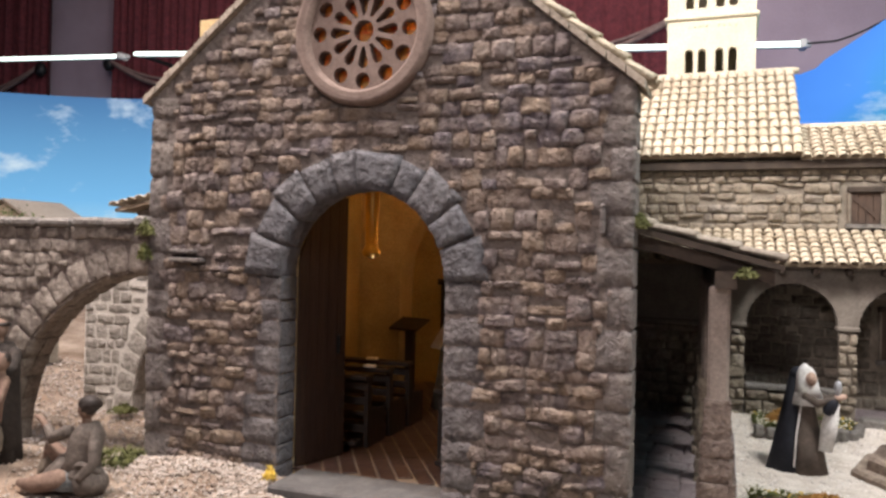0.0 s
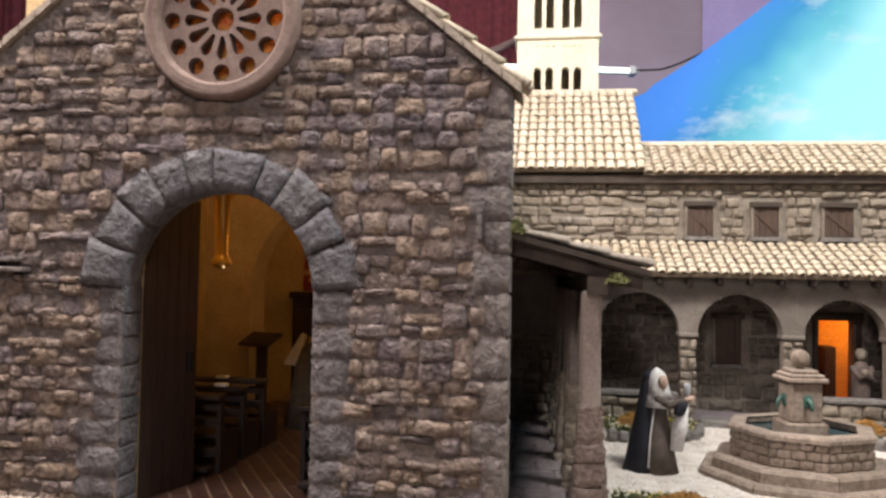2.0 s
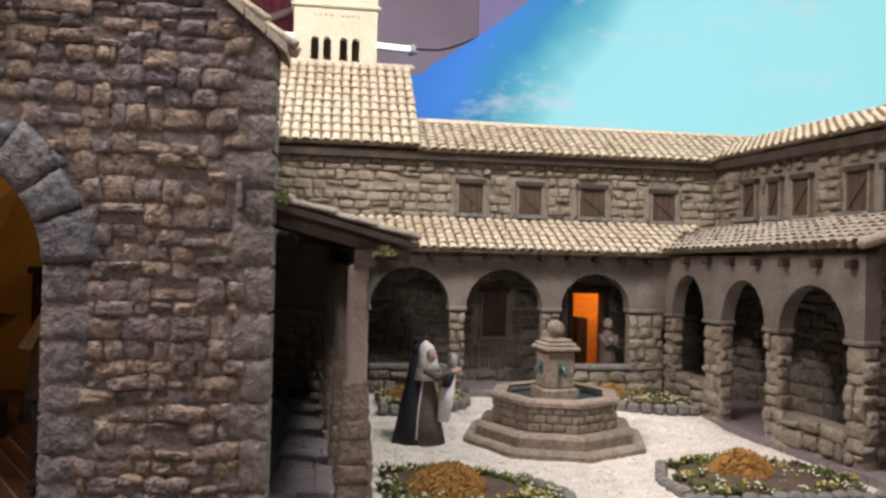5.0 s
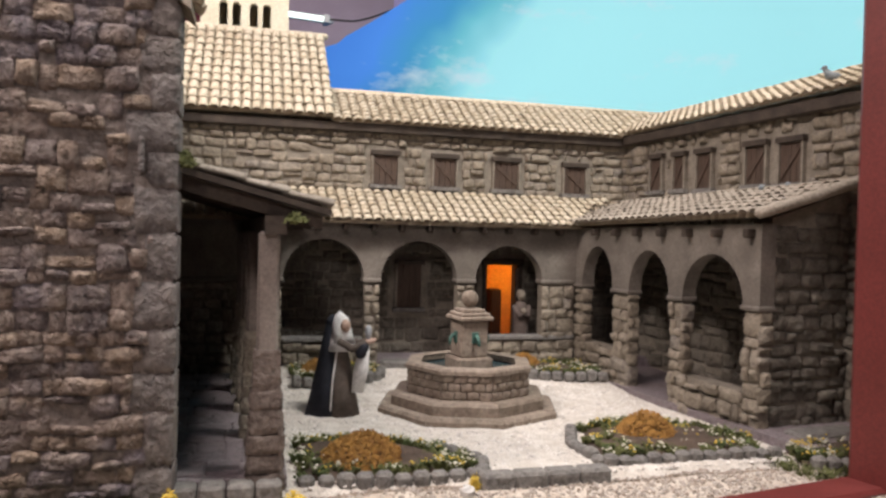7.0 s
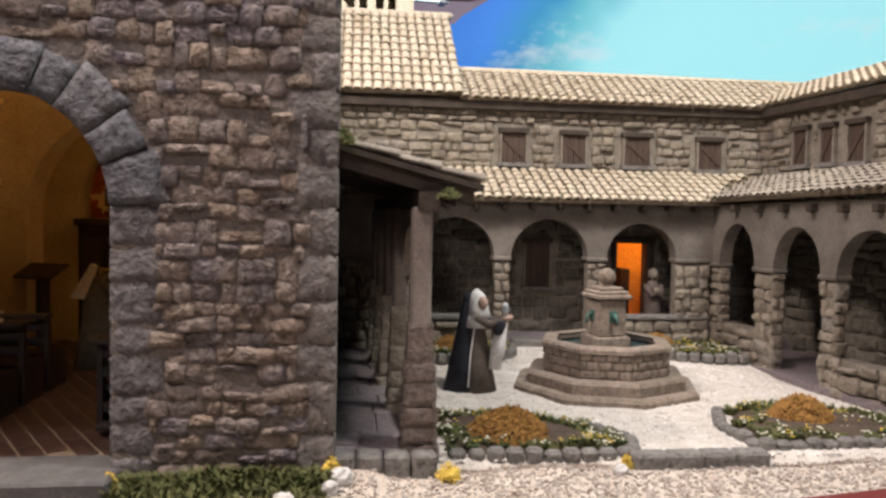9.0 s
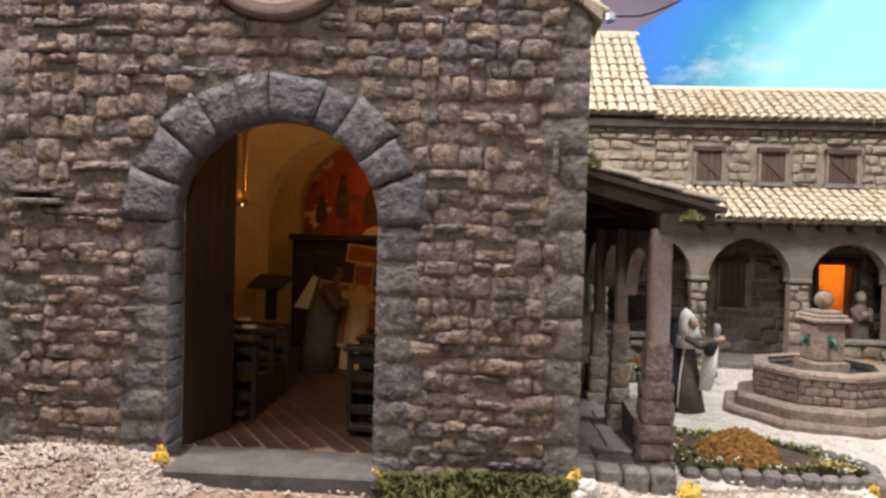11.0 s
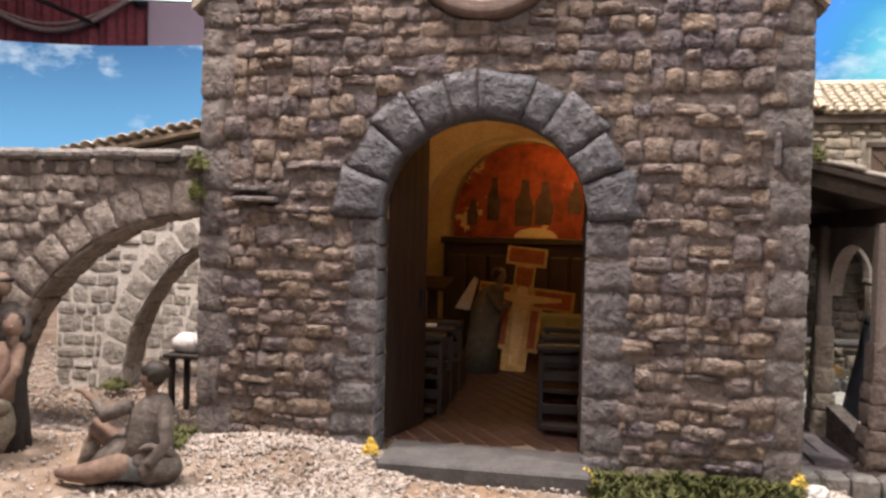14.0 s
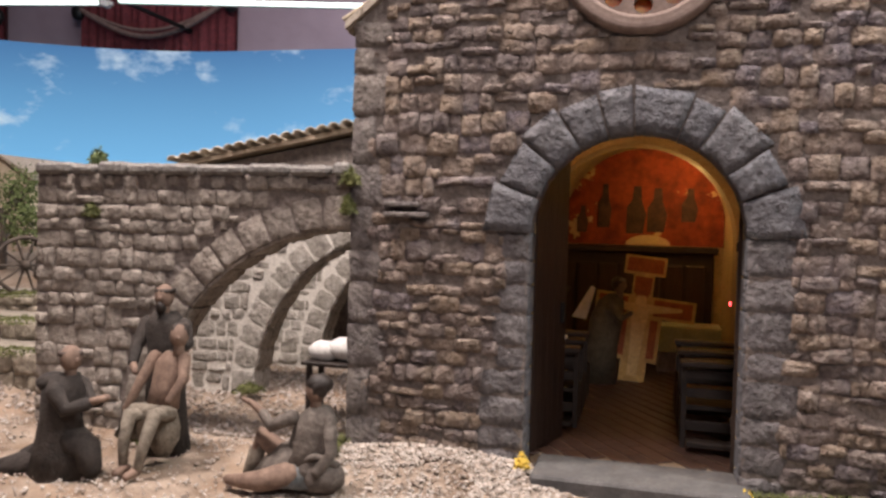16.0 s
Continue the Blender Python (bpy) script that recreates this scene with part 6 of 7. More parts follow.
# painted cross, leaning
cross = thing("painted_cross", "golden painted wooden cross with stepped arms, leaning", "cross", (-0.03, 0.71, 0.02))
cm = pose(-0.009, 0.712, 0.022, -6, 5.5, 0)
o = [(-0.03, 0), (0.03, 0), (0.03, 0.05), (0.052, 0.05), (0.052, 0.155), (0.125, 0.155), (0.125, 0.205), (0.024, 0.205), (0.024, 0.255), (0.048, 0.255), (0.048, 0.30), (-0.048, 0.30), (-0.048, 0.255), (-0.024, 0.255), (-0.024, 0.205), (-0.105, 0.205), (-0.105, 0.155), (-0.052, 0.155), (-0.052, 0.05), (-0.03, 0.05)]
GILT = grained("gilded_panel", (0.42, 0.26, 0.07), (0.62, 0.42, 0.14), 40, rough=0.45, bump=0.3)
PALEG = grained("pale_painted_gold", (0.62, 0.42, 0.16), (0.74, 0.54, 0.25), 40, rough=0.5, bump=0.2)
REDP = grained("red_painted_field", (0.26, 0.07, 0.03), (0.38, 0.12, 0.05), 40, bump=0.2)
put = lambda u, v, d: tuple(cm @ Vector((u, d, v)))
part("cross_board", Geo().prism(o, put, 0.012), GILT, cross)
for a, b2, c, d in ((-0.044, -0.026, 0.06, 0.15), (0.026, 0.044, 0.06, 0.15), (0.03, 0.118, 0.161, 0.199), (-0.098, -0.03, 0.161, 0.199), (-0.042, 0.042, 0.261, 0.294), (-0.02, 0.02, 0.21, 0.25)):
    part("painted_field", Geo().prism([(a, c), (b2, c), (b2, d), (a, d)], lambda u, v, k: put(u, v, k - 0.0015), 0.001), REDP, cross)
shape = [(-0.012, 0.015), (0.010, 0.015), (0.013, 0.08), (0.016, 0.13), (0.022, 0.165), (0.095, 0.178), (0.095, 0.186), (0.014, 0.186), (0.010, 0.205), (-0.010, 0.205), (-0.014, 0.186), (-0.09, 0.186), (-0.09, 0.178), (-0.022, 0.165), (-0.016, 0.13), (-0.013, 0.08)]
part("painted_shape", Geo().prism(shape, lambda u, v, k: put(u, v, k - 0.003), 0.0015), PALEG, cross, "plain pale painted shape")
part("painted_halo", Geo().prism(arc(0, 0.212, 0.016, 0, 345, 14), lambda u, v, k: put(u, v, k - 0.0025), 0.001), REDP, cross)

# ---- clay figures: each one plain mesh ----
def figure(name, g, mats, label, at):
    ob = part(name, g, mats, None, label, True, "figurine")
    return ob


def head(g, x, y, z, r, skin=0, hair=None, face=(0, -1)):
    g.ball((x, y, z), r * 0.86, r * 0.92, r * 1.12, skin, 12, 9)
    g.limb([(x, y, z - r * 1.7, r * 0.5), (x, y, z - r * 0.5, r * 0.48)], skin)
    g.ball((x + face[0] * r * 0.85, y + face[1] * r * 0.85, z - r * 0.1), r * 0.2, r * 0.2, r * 0.25, skin, 6, 5)
    if hair is not None:
        g.ball((x - face[0] * r * 0.2, y - face[1] * r * 0.2, z + r * 0.2), r * 0.95, r * 0.98, r * 0.98, hair, 12, 8, 0.05, 3)


# nun in the court, facing +x, black mantle, white veil, holding a cup
g = Geo()
x, y = 0.735, 0.59
g.robe([(x + 0.004, y, 0.006, 0.034, 0.032), (x + 0.002, y, 0.06, 0.028, 0.027), (x - 0.002, y, 0.12, 0.022, 0.023), (x - 0.004, y, 0.160, 0.019, 0.021), (x - 0.004, y, 0.172, 0.010, 0.012)], 22, 0, 0.13, 1)
g.robe([(x - 0.028, y - 0.003, 0.006, 0.034, 0.036), (x - 0.022, y - 0.002, 0.07, 0.027, 0.031), (x - 0.017, y - 0.001, 0.13, 0.021, 0.027), (x - 0.019, y + 0.002, 0.168, 0.014, 0.019), (x - 0.017, y + 0.002, 0.19, 0.012, 0.015), (x - 0.015, y + 0.002, 0.205, 0.006, 0.008)], 22, 1, 0.14, 2)
g.ball((x + 0.002, y - 0.002, 0.193), 0.0172, 0.0172, 0.0215, 2, 14, 10)
g.robe([(x + 0.004, y - 0.002, 0.140, 0.031, 0.031), (x + 0.003, y, 0.162, 0.025, 0.025), (x + 0.004, y, 0.182, 0.015, 0.016)], 16, 2, 0.06, 3)
g.ball((x - 0.0135, y + 0.003, 0.192), 0.0155, 0.0165, 0.019, 1, 14, 10)
g.robe([(x + 0.005, y - 0.004, 0.156, 0.025, 0.024), (x + 0.004, y - 0.003, 0.176, 0.0205, 0.0195), (x + 0.002, y - 0.002, 0.197, 0.0175, 0.0175), (x, y - 0.001, 0.212, 0.009, 0.009), (x - 0.001, y, 0.218, 0.002, 0.002)], 18, 2, 0.05, 3)
g.ball((x + 0.0150, y - 0.0150, 0.191), 0.0100, 0.0100, 0.0135, 3, 12, 9)
g.ball((x + 0.0222, y - 0.0222, 0.189), 0.0020, 0.0020, 0.0034, 3, 6, 5)
g.limb([(x + 0.006, y - 0.02, 0.158, 0.010), (x + 0.030, y - 0.022, 0.146, 0.0085), (x + 0.055, y - 0.012, 0.157, 0.007)], 0)
g.limb([(x + 0.006, y + 0.02, 0.158, 0.010), (x + 0.034, y + 0.016, 0.150, 0.0085), (x + 0.055, y - 0.004, 0.160, 0.007)], 0)
g.limb([(x + 0.055, y - 0.012, 0.159, 0.005), (x + 0.069, y - 0.010, 0.162, 0.004)], 3)
g.limb([(x + 0.055, y - 0.004, 0.162, 0.005), (x + 0.070, y - 0.006, 0.164, 0.004)], 3)
g.robe([(x + 0.040, y - 0.012, 0.055, 0.012, 0.005), (x + 0.046, y - 0.014, 0.10, 0.015, 0.008), (x + 0.052, y - 0.010, 0.150, 0.010, 0.009)], 12, 2, 0.1, 6)
g.limb([(x + 0.046, y - 0.02, 0.135, 0.011), (x + 0.054, y - 0.018, 0.150, 0.009)], 1)
g.limb([(x - 0.006, y - 0.034, 0.02, 0.0016), (x - 0.004, y - 0.031, 0.08, 0.0016), (x + 0.002, y - 0.026, 0.14, 0.0016)], 2)
g.limb([(x + 0.058, y - 0.008, 0.166, 0.004), (x + 0.058, y - 0.008, 0.178, 0.007), (x + 0.058, y - 0.008, 0.188, 0.006)], 4)
ca, sa = math.cos(radians(-22)), math.sin(radians(-22))
g.v = [(0.720 + 1.06 * ((a - x) * ca - (b2 - y) * sa), 0.505 + 1.06 * ((a - x) * sa + (b2 - y) * ca), 0.99 * c) for a, b2, c in g.v]
figure("nun_figurine", g, [CLOTH_B, CLOTH_N, CLOTH_W, grained("pale_painted_skin", (0.50, 0.34, 0.27), (0.62, 0.45, 0.36), 60, bump=0.1), grained("silver_grey", (0.3, 0.32, 0.34), (0.45, 0.47, 0.5), 40, rough=0.35)], "clay nun figurine in a black mantle and white veil", None)

# small statue in the doorway behind the parapet
g = Geo()
x, y = 1.385, 1.34
g.robe([(x, y, 0.012, 0.030, 0.028), (x, y, 0.09, 0.024, 0.023), (x, y, 0.15, 0.025, 0.02), (x, y, 0.172, 0.012, 0.012)], 14, 0, 0.08, 4)
head(g, x, y - 0.004, 0.19, 0.016, 1, 1)
g.limb([(x - 0.024, y - 0.006, 0.155, 0.009), (x - 0.012, y - 0.026, 0.13, 0.008), (x + 0.006, y - 0.03, 0.142, 0.007)], 0)
g.limb([(x + 0.024, y - 0.006, 0.155, 0.009), (x + 0.014, y - 0.026, 0.128, 0.008), (x, y - 0.03, 0.14, 0.007)], 0)
g.ball((x, y - 0.028, 0.145), 0.010, mi=1)
g.v = [(1.268 + 0.9 * (a - x), 0.925 + 0.9 * (b2 - y), 0.04 + 0.93 * c) for a, b2, c in g.v]
figure("statue", g, [STATUE, RAG], "brown clay statue standing in the cloister doorway", None)

# friar standing behind the sick man
g = Geo()
x, y = -0.725, -0.062
g.robe([(x, y, 0.0, 0.040, 0.034), (x, y, 0.08, 0.032, 0.028), (x, y, 0.16, 0.032, 0.026), (x, y - 0.002, 0.205, 0.036, 0.026), (x, y - 0.004, 0.226, 0.020, 0.018)], 20, 0, 0.16, 5)
head(g, x + 0.002, y - 0.012, 0.252, 0.0175, 1, None, (0.2, -1))
g.rings([((x + 0.002, y - 0.009, 0.258), 0.0165, 0.0175, (1, 0, 0), (0, 1, 0)), ((x + 0.002, y - 0.009, 0.264), 0.0158, 0.0168, (1, 0, 0), (0, 1, 0))], 14, 2)
g.limb([(x + 0.004, y - 0.026, 0.240, 0.006), (x + 0.004, y - 0.022, 0.232, 0.008)], 2)
g.limb([(x - 0.034, y - 0.004, 0.208, 0.012), (x - 0.040, y - 0.022, 0.17, 0.010), (x - 0.026, y - 0.05, 0.150, 0.008)], 0)
g.limb([(x - 0.026, y - 0.05, 0.150, 0.006), (x - 0.012, y - 0.062, 0.138, 0.005)], 1)
g.limb([(x + 0.034, y - 0.004, 0.208, 0.012), (x + 0.052, y - 0.022, 0.18, 0.010), (x + 0.044, y - 0.05, 0.165, 0.008)], 0)
figure("friar_figurine", g, [CLOTH_D, SKIN, PEW], "clay friar figurine in a black habit, standing", None)

# sick man, seated, supported
g = Geo()
x, y = -0.689, -0.125
g.ball((x - 0.002, y + 0.006, 0.055), 0.026, 0.024, 0.045, 2, 12, 8, 0.10, 2)
g.robe([(x - 0.002, y + 0.004, 0.085, 0.027, 0.020), (x + 0.002, y + 0.008, 0.12, 0.024, 0.017), (x + 0.006, y + 0.014, 0.155, 0.027, 0.017), (x + 0.010, y + 0.016, 0.172, 0.014, 0.012)], 14, 1, 0.03, 6)
head(g, x + 0.022, y + 0.010, 0.198, 0.0165, 1, 3, (0.5, -0.9))
g.limb([(x + 0.030, y + 0.012, 0.165, 0.010), (x + 0.040, y - 0.004, 0.135, 0.008), (x + 0.028, y - 0.022, 0.105, 0.006)], 1)
g.limb([(x - 0.020, y + 0.012, 0.165, 0.010), (x - 0.034, y - 0.006, 0.125, 0.008), (x - 0.048, y - 0.020, 0.085, 0.006)], 1)
g.limb([(x - 0.014, y, 0.080, 0.014), (x - 0.022, y - 0.045, 0.085, 0.0115), (x - 0.026, y - 0.052, 0.045, 0.0085), (x - 0.026, y - 0.052, 0.012, 0.0065)], 2)
g.limb([(x + 0.014, y, 0.080, 0.014), (x + 0.018, y - 0.042, 0.088, 0.0115), (x + 0.010, y - 0.055, 0.045, 0.0085), (x + 0.004, y - 0.06, 0.012, 0.0065)], 2)
g.limb([(x - 0.022, y - 0.050, 0.008, 0.007), (x - 0.024, y - 0.072, 0.006, 0.006)], 1)
g.limb([(x + 0.002, y - 0.058, 0.008, 0.007), (x, y - 0.08, 0.006, 0.006)], 1)
g.robe([(x - 0.034, y - 0.022, 0.045, 0.030, 0.012), (x - 0.03, y - 0.02, 0.075, 0.022, 0.014), (x - 0.012, y - 0.018, 0.095, 0.026, 0.018)], 16, 2, 0.22, 7)
figure("sick_man_figurine", g, [CLOTH_G, SKIN, RAG, PEW], "clay figurine of a seated ragged man with bandaged legs", None)

# kneeling friar, facing right
g = Geo()
x, y = -0.795, -0.205
g.robe([(x - 0.006, y, -0.002, 0.050, 0.038), (x - 0.006, y, 0.035, 0.040, 0.033), (x - 0.006, y, 0.08, 0.030, 0.029), (x - 0.002, y, 0.12, 0.030, 0.030), (x + 0.004, y, 0.146, 0.018, 0.019)], 20, 0, 0.16, 8)
g.limb([(x - 0.02, y + 0.01, 0.03, 0.032), (x - 0.055, y + 0.014, 0.016, 0.022), (x - 0.088, y + 0.018, 0.010, 0.012)], 0)
g.limb([(x + 0.012, y, 0.05, 0.026), (x + 0.045, y - 0.004, 0.040, 0.020), (x + 0.050, y - 0.004, 0.012, 0.016)], 0)
g.ball((x - 0.020, y, 0.132), 0.022, 0.024, 0.016, 0, 10, 7)
g.robe([(x - 0.075, y + 0.010, -0.004, 0.062, 0.034), (x - 0.062, y + 0.010, 0.010, 0.046, 0.028), (x - 0.040, y + 0.008, 0.026, 0.030, 0.022)], 22, 0, 0.22, 13)
head(g, x + 0.012, y - 0.002, 0.170, 0.0175, 1, None, (0.95, -0.25))
g.rings([((x + 0.009, y, 0.174), 0.0172, 0.0175, (1, 0, 0), (0, 1, 0)), ((x + 0.009, y, 0.181), 0.0160, 0.0165, (1, 0, 0), (0, 1, 0))], 14, 2)
for s in (-1, 1):
    g.limb([(x + 0.006, y + s * 0.026, 0.128, 0.013), (x + 0.024, y + s * 0.026, 0.10, 0.011), (x + 0.048, y + s * 0.010, 0.108, 0.010)], 0)
    g.limb([(x + 0.050, y + s * 0.008, 0.110, 0.006), (x + 0.070, y + s * 0.004, 0.116, 0.005)], 1)
figure("kneeling_friar_figurine", g, [CLOTH_D, SKIN, STATUE], "clay friar figurine in a dark habit, kneeling", None)

# beggar, seated on the ground, one arm out
g = Geo()
x, y = -0.437, -0.15
g.ball((x, y, 0.03), 0.038, 0.03, 0.034, 0, 12, 8, 0.06, 1)
g.robe([(x - 0.002, y, 0.02, 0.040, 0.030), (x + 0.006, y, 0.06, 0.031, 0.025), (x + 0.016, y, 0.100, 0.031, 0.023), (x + 0.021, y, 0.120, 0.014, 0.013)], 22, 0, 0.22, 9)
head(g, x + 0.016, y - 0.004, 0.143, 0.0165, 1, 2, (-0.9, -0.2))
g.ball((x + 0.020, y - 0.001, 0.151), 0.0185, 0.018, 0.0145, 2, 12, 8, 0.10, 2)
g.robe([(x - 0.034, y - 0.004, 0.010, 0.046, 0.034), (x - 0.026, y - 0.002, 0.040, 0.036, 0.028), (x - 0.008, y, 0.062, 0.030, 0.024)], 22, 0, 0.24, 12)
g.limb([(x - 0.014, y - 0.014, 0.105, 0.011), (x - 0.045, y - 0.018, 0.090, 0.0095), (x - 0.062, y - 0.012, 0.106, 0.007)], 0)
g.limb([(x - 0.062, y - 0.012, 0.106, 0.0055), (x - 0.082, y - 0.008, 0.118, 0.0045), (x - 0.096, y - 0.006, 0.121, 0.003)], 1)
g.limb([(x + 0.036, y - 0.006, 0.105, 0.011), (x + 0.046, y - 0.016, 0.06, 0.009), (x + 0.030, y - 0.03, 0.035, 0.008)], 0)
g.limb([(x - 0.02, y + 0.008, 0.035, 0.018), (x - 0.075, y + 0.008, 0.066, 0.014), (x - 0.082, y + 0.006, 0.030, 0.010), (x - 0.092, y + 0.004, 0.008, 0.008)], 1)
g.limb([(x - 0.079, y + 0.007, 0.046, 0.0125), (x - 0.090, y + 0.004, 0.012, 0.0095)], 3)
g.limb([(x - 0.01, y - 0.02, 0.028, 0.019), (x - 0.045, y - 0.05, 0.022, 0.015), (x - 0.085, y - 0.030, 0.012, 0.010), (x - 0.108, y - 0.024, 0.010, 0.007)], 1)
g.robe([(x - 0.02, y - 0.012, 0.012, 0.045, 0.032), (x - 0.016, y - 0.008, 0.036, 0.034, 0.026), (x - 0.006, y, 0.055, 0.028, 0.022)], 18, 4, 0.20, 10)
figure("beggar_figurine", g, [CLOTH_G, SKIN, PEW, RAG, grained("blue_grey_rag", (0.12, 0.14, 0.145), (0.2, 0.21, 0.21), 50)], "clay figurine of a ragged beggar seated on the ground", None)
g = Geo()
g.ball((-0.410, -0.157, 0.024), 0.036, 0.026, 0.026, n=14, k=9, rough=0.07, seed=4)
g.limb([(-0.437, -0.167, 0.045, 0.006), (-0.410, -0.174, 0.056, 0.005), (-0.387, -0.162, 0.044, 0.006)])
part("sack", g, CLOTH_G, None, "grey cloth sack on the gravel beside the beggar", True, "sack")

# friar with the cross in the chapel
g = Geo()
x, y = -0.074, 0.675
g.robe([(x - 0.01, y, 0.022, 0.044, 0.036), (x - 0.004, y, 0.10, 0.036, 0.032), (x + 0.006, y, 0.17, 0.038, 0.03), (x + 0.016, y, 0.215, 0.030, 0.024), (x + 0.022, y, 0.232, 0.012, 0.012)], 14, 0, 0.08, 12)
head(g, x + 0.034, y - 0.002, 0.252, 0.017, 1, 2, (0.9, -0.2))
g.rings([((x + 0.033, y, 0.262), 0.0165, 0.0168, (1, 0, 0), (0, 1, 0)), ((x + 0.033, y, 0.268), 0.012, 0.012, (1, 0, 0), (0, 1, 0))], 12, 3)
g.limb([(x + 0.014, y - 0.022, 0.210, 0.012), (x + 0.040, y - 0.026, 0.175, 0.010), (x + 0.062, y - 0.016, 0.19, 0.006)], 0)
figure("friar_figurine", g, [CLOTH_K, SKIN, PEW, RAG], "clay friar figurine in an olive habit holding the cross", None)
g = Geo()
g.prism([(-0.152, 0.168), (-0.118, 0.163), (-0.098, 0.238), (-0.108, 0.243)], facing(0.72), 0.02)
part("white_cloth", g, CLOTH_W, None, "white cloth hung over the lectern edge", False, "cloth")

# table behind the first arch, with white bundles
tb = thing("market_table", "dark wooden table under the arches with white bundles", "table", (-0.57, 0.22, 0))
part("tabletop", Geo().box(-0.61, -0.48, 0.19, 0.27, 0.105, 0.113, 0.002), PEW, tb)
for x in (-0.603, -0.495):
    for y in (0.2, 0.255):
        part("leg", Geo().box(x, x + 0.010, y, y + 0.010, -0.005, 0.105, 0.001), PEW, tb)
for i, (x, z, r) in enumerate(((-0.575, 0.130, 0.026), (-0.53, 0.136, 0.031), (-0.49, 0.130, 0.026))):
    part("cloth_bundle", Geo().ball((x, 0.225, z), r * 1.3, r * 0.9, r * 0.75, n=12, k=8, rough=0.08, seed=i), CLOTH_W, None, "white cloth bundle on the table", True, "bundle")
part("oval_mirror", Geo().rings([((-0.505, 0.34 + 0.002 * k, 0.25), 0.018 * q, 0.045 * q, (1, 0, 0), (0, 0, 1)) for k, q in ((0, 1.0), (0, 0.8), (1, 0.8), (2, 0.8), (3, 1.0))], 20), BEAM, bpy.data.objects["buttress_wall.001"], "dark oval iron ring", True)

# pigeons on the roofs
PIG = grained("grey_blue_pigeon", (0.14, 0.17, 0.19), (0.28, 0.31, 0.33), 80, bump=0.2)
for x, y, z, a in ((1.648, 0.412, 0.467, 200), (1.658, 0.362, 0.473, 30), (1.725, 0.309, 0.718, 150)):
    g = Geo()
    m = pose(x, y, z, 0, 0, a)
    pp = lambda *q: tuple(m @ Vector(q))
    g.limb([(*pp(-0.022, 0, 0.012), 0.003), (*pp(-0.008, 0, 0.014), 0.009), (*pp(0.008, 0, 0.018), 0.010), (*pp(0.014, 0, 0.028), 0.006)])
    g.ball(pp(0.016, 0, 0.033), 0.0062)
    g.limb([(*pp(0.020, 0, 0.033), 0.002), (*pp(0.026, 0, 0.031), 0.001)])
    g.limb([(*pp(0, 0.004, 0.008), 0.0015), (*pp(0, 0.004, -0.002), 0.0015)])
    g.limb([(*pp(0, -0.004, 0.008), 0.0015), (*pp(0, -0.004, -0.002), 0.0015)])
    part("pigeon", g, PIG, None, "small grey-blue pigeon perched on the stonework", True, "pigeon")

# far left: farmyard beyond the wall
wheel = thing("wooden_wheel", "old dark wooden cart wheel leaning in the farmyard", "wheel", (-1.575, 0.53, 0.165))
wc, wr, cw, sw = Vector((-1.575, 0.53, 0.243)), 0.074, math.cos(radians(62)), math.sin(radians(62))
on_wheel = lambda a, r: (wc.x + r * math.cos(a) * cw, wc.y + r * math.cos(a) * sw, wc.z + r * math.sin(a))
k = 18
part("rim", Geo().limb([(*on_wheel(2 * math.pi * i / k, wr), 0.006) for i in range(k + 1)], n=6), BEAM, wheel, "", True)
part("hub", Geo().limb([(wc.x + s * 0.014 * sw, wc.y - s * 0.014 * cw, wc.z, 0.013) for s in (-1, 0, 1)], n=10), BEAM, wheel, "", True)
for i in range(10):
    part("spoke", Geo().limb([(*wc, 0.0035), (*on_wheel(2 * math.pi * i / 10, wr), 0.003)], n=6), BEAM, wheel)
for i, (x, y, w, top) in enumerate(((-1.69, 0.50, 0.6, 0.165), (-1.53, 0.32, 0.5, 0.126), (-1.385, 0.16, 0.4, 0.086))):
    h0 = hill(x, y) - 0.03
    ob = thing("terrace_wall", "low mossy terrace wall in the farmyard", "wall", (x, y, h0), group="terrace walls")
    bd = part("wall_body", Geo().box(x - w / 2, x + w / 2, y, y + 0.18, h0, top), SANDMORTAR, ob)
    place_pieces("stone", courses(frame_of((0, y + 0.002, 0), (1, 0, 0), (0, -1, 0)), x - w / 2, x + w / 2, h0, top, 0.03, 0.06, 0.012, lambda u, v: True, SAND, 400 + i), SAND, bd)
    for q in (-0.12, 0.02, 0.13):
        shrub("moss_cushion", (x + q, y + 0.012, top - 0.004), 0.06, 0.014, MOSS, "green moss cushion on the terrace wall", 410 + i, "moss", 500, False)


BEIGE = grained("beige_house_plaster", (0.42, 0.35, 0.25), (0.55, 0.47, 0.35), 14)


def farmhouse(x, y, z, w, d, h, label):
    ob = thing("farmhouse", label, "house", (x, y, z), group="far farmhouses")
    part("wall_body", Geo().prism([(x - w / 2, z), (x + w / 2, z), (x + w / 2, z + h), (x, z + h + w * 0.28), (x - w / 2, z + h)], facing(y), d), BEIGE, ob)
    for s in (-1, 1):
        part("roof_slope", Geo().prism([(x, z + h + w * 0.30), (x + s * w * 0.58, z + h - 0.01), (x + s * w * 0.58, z + h + 0.012), (x, z + h + w * 0.33)], facing(y - 0.02), d + 0.04), GREYTILE, ob)
    for i in range(2):
        for j in range(2):
            xx = x - w * 0.22 + i * w * 0.36
            zz = z + h * (0.25 + 0.4 * j)
            wn = part("window", Geo().box(xx, xx + w * 0.1, y - 0.006, y + 0.001, zz, zz + h * 0.2), BEAM, ob)
            part("sill", Geo().box(xx - 0.008, xx + w * 0.1 + 0.008, y - 0.012, y, zz - 0.01, zz), KERB, wn)


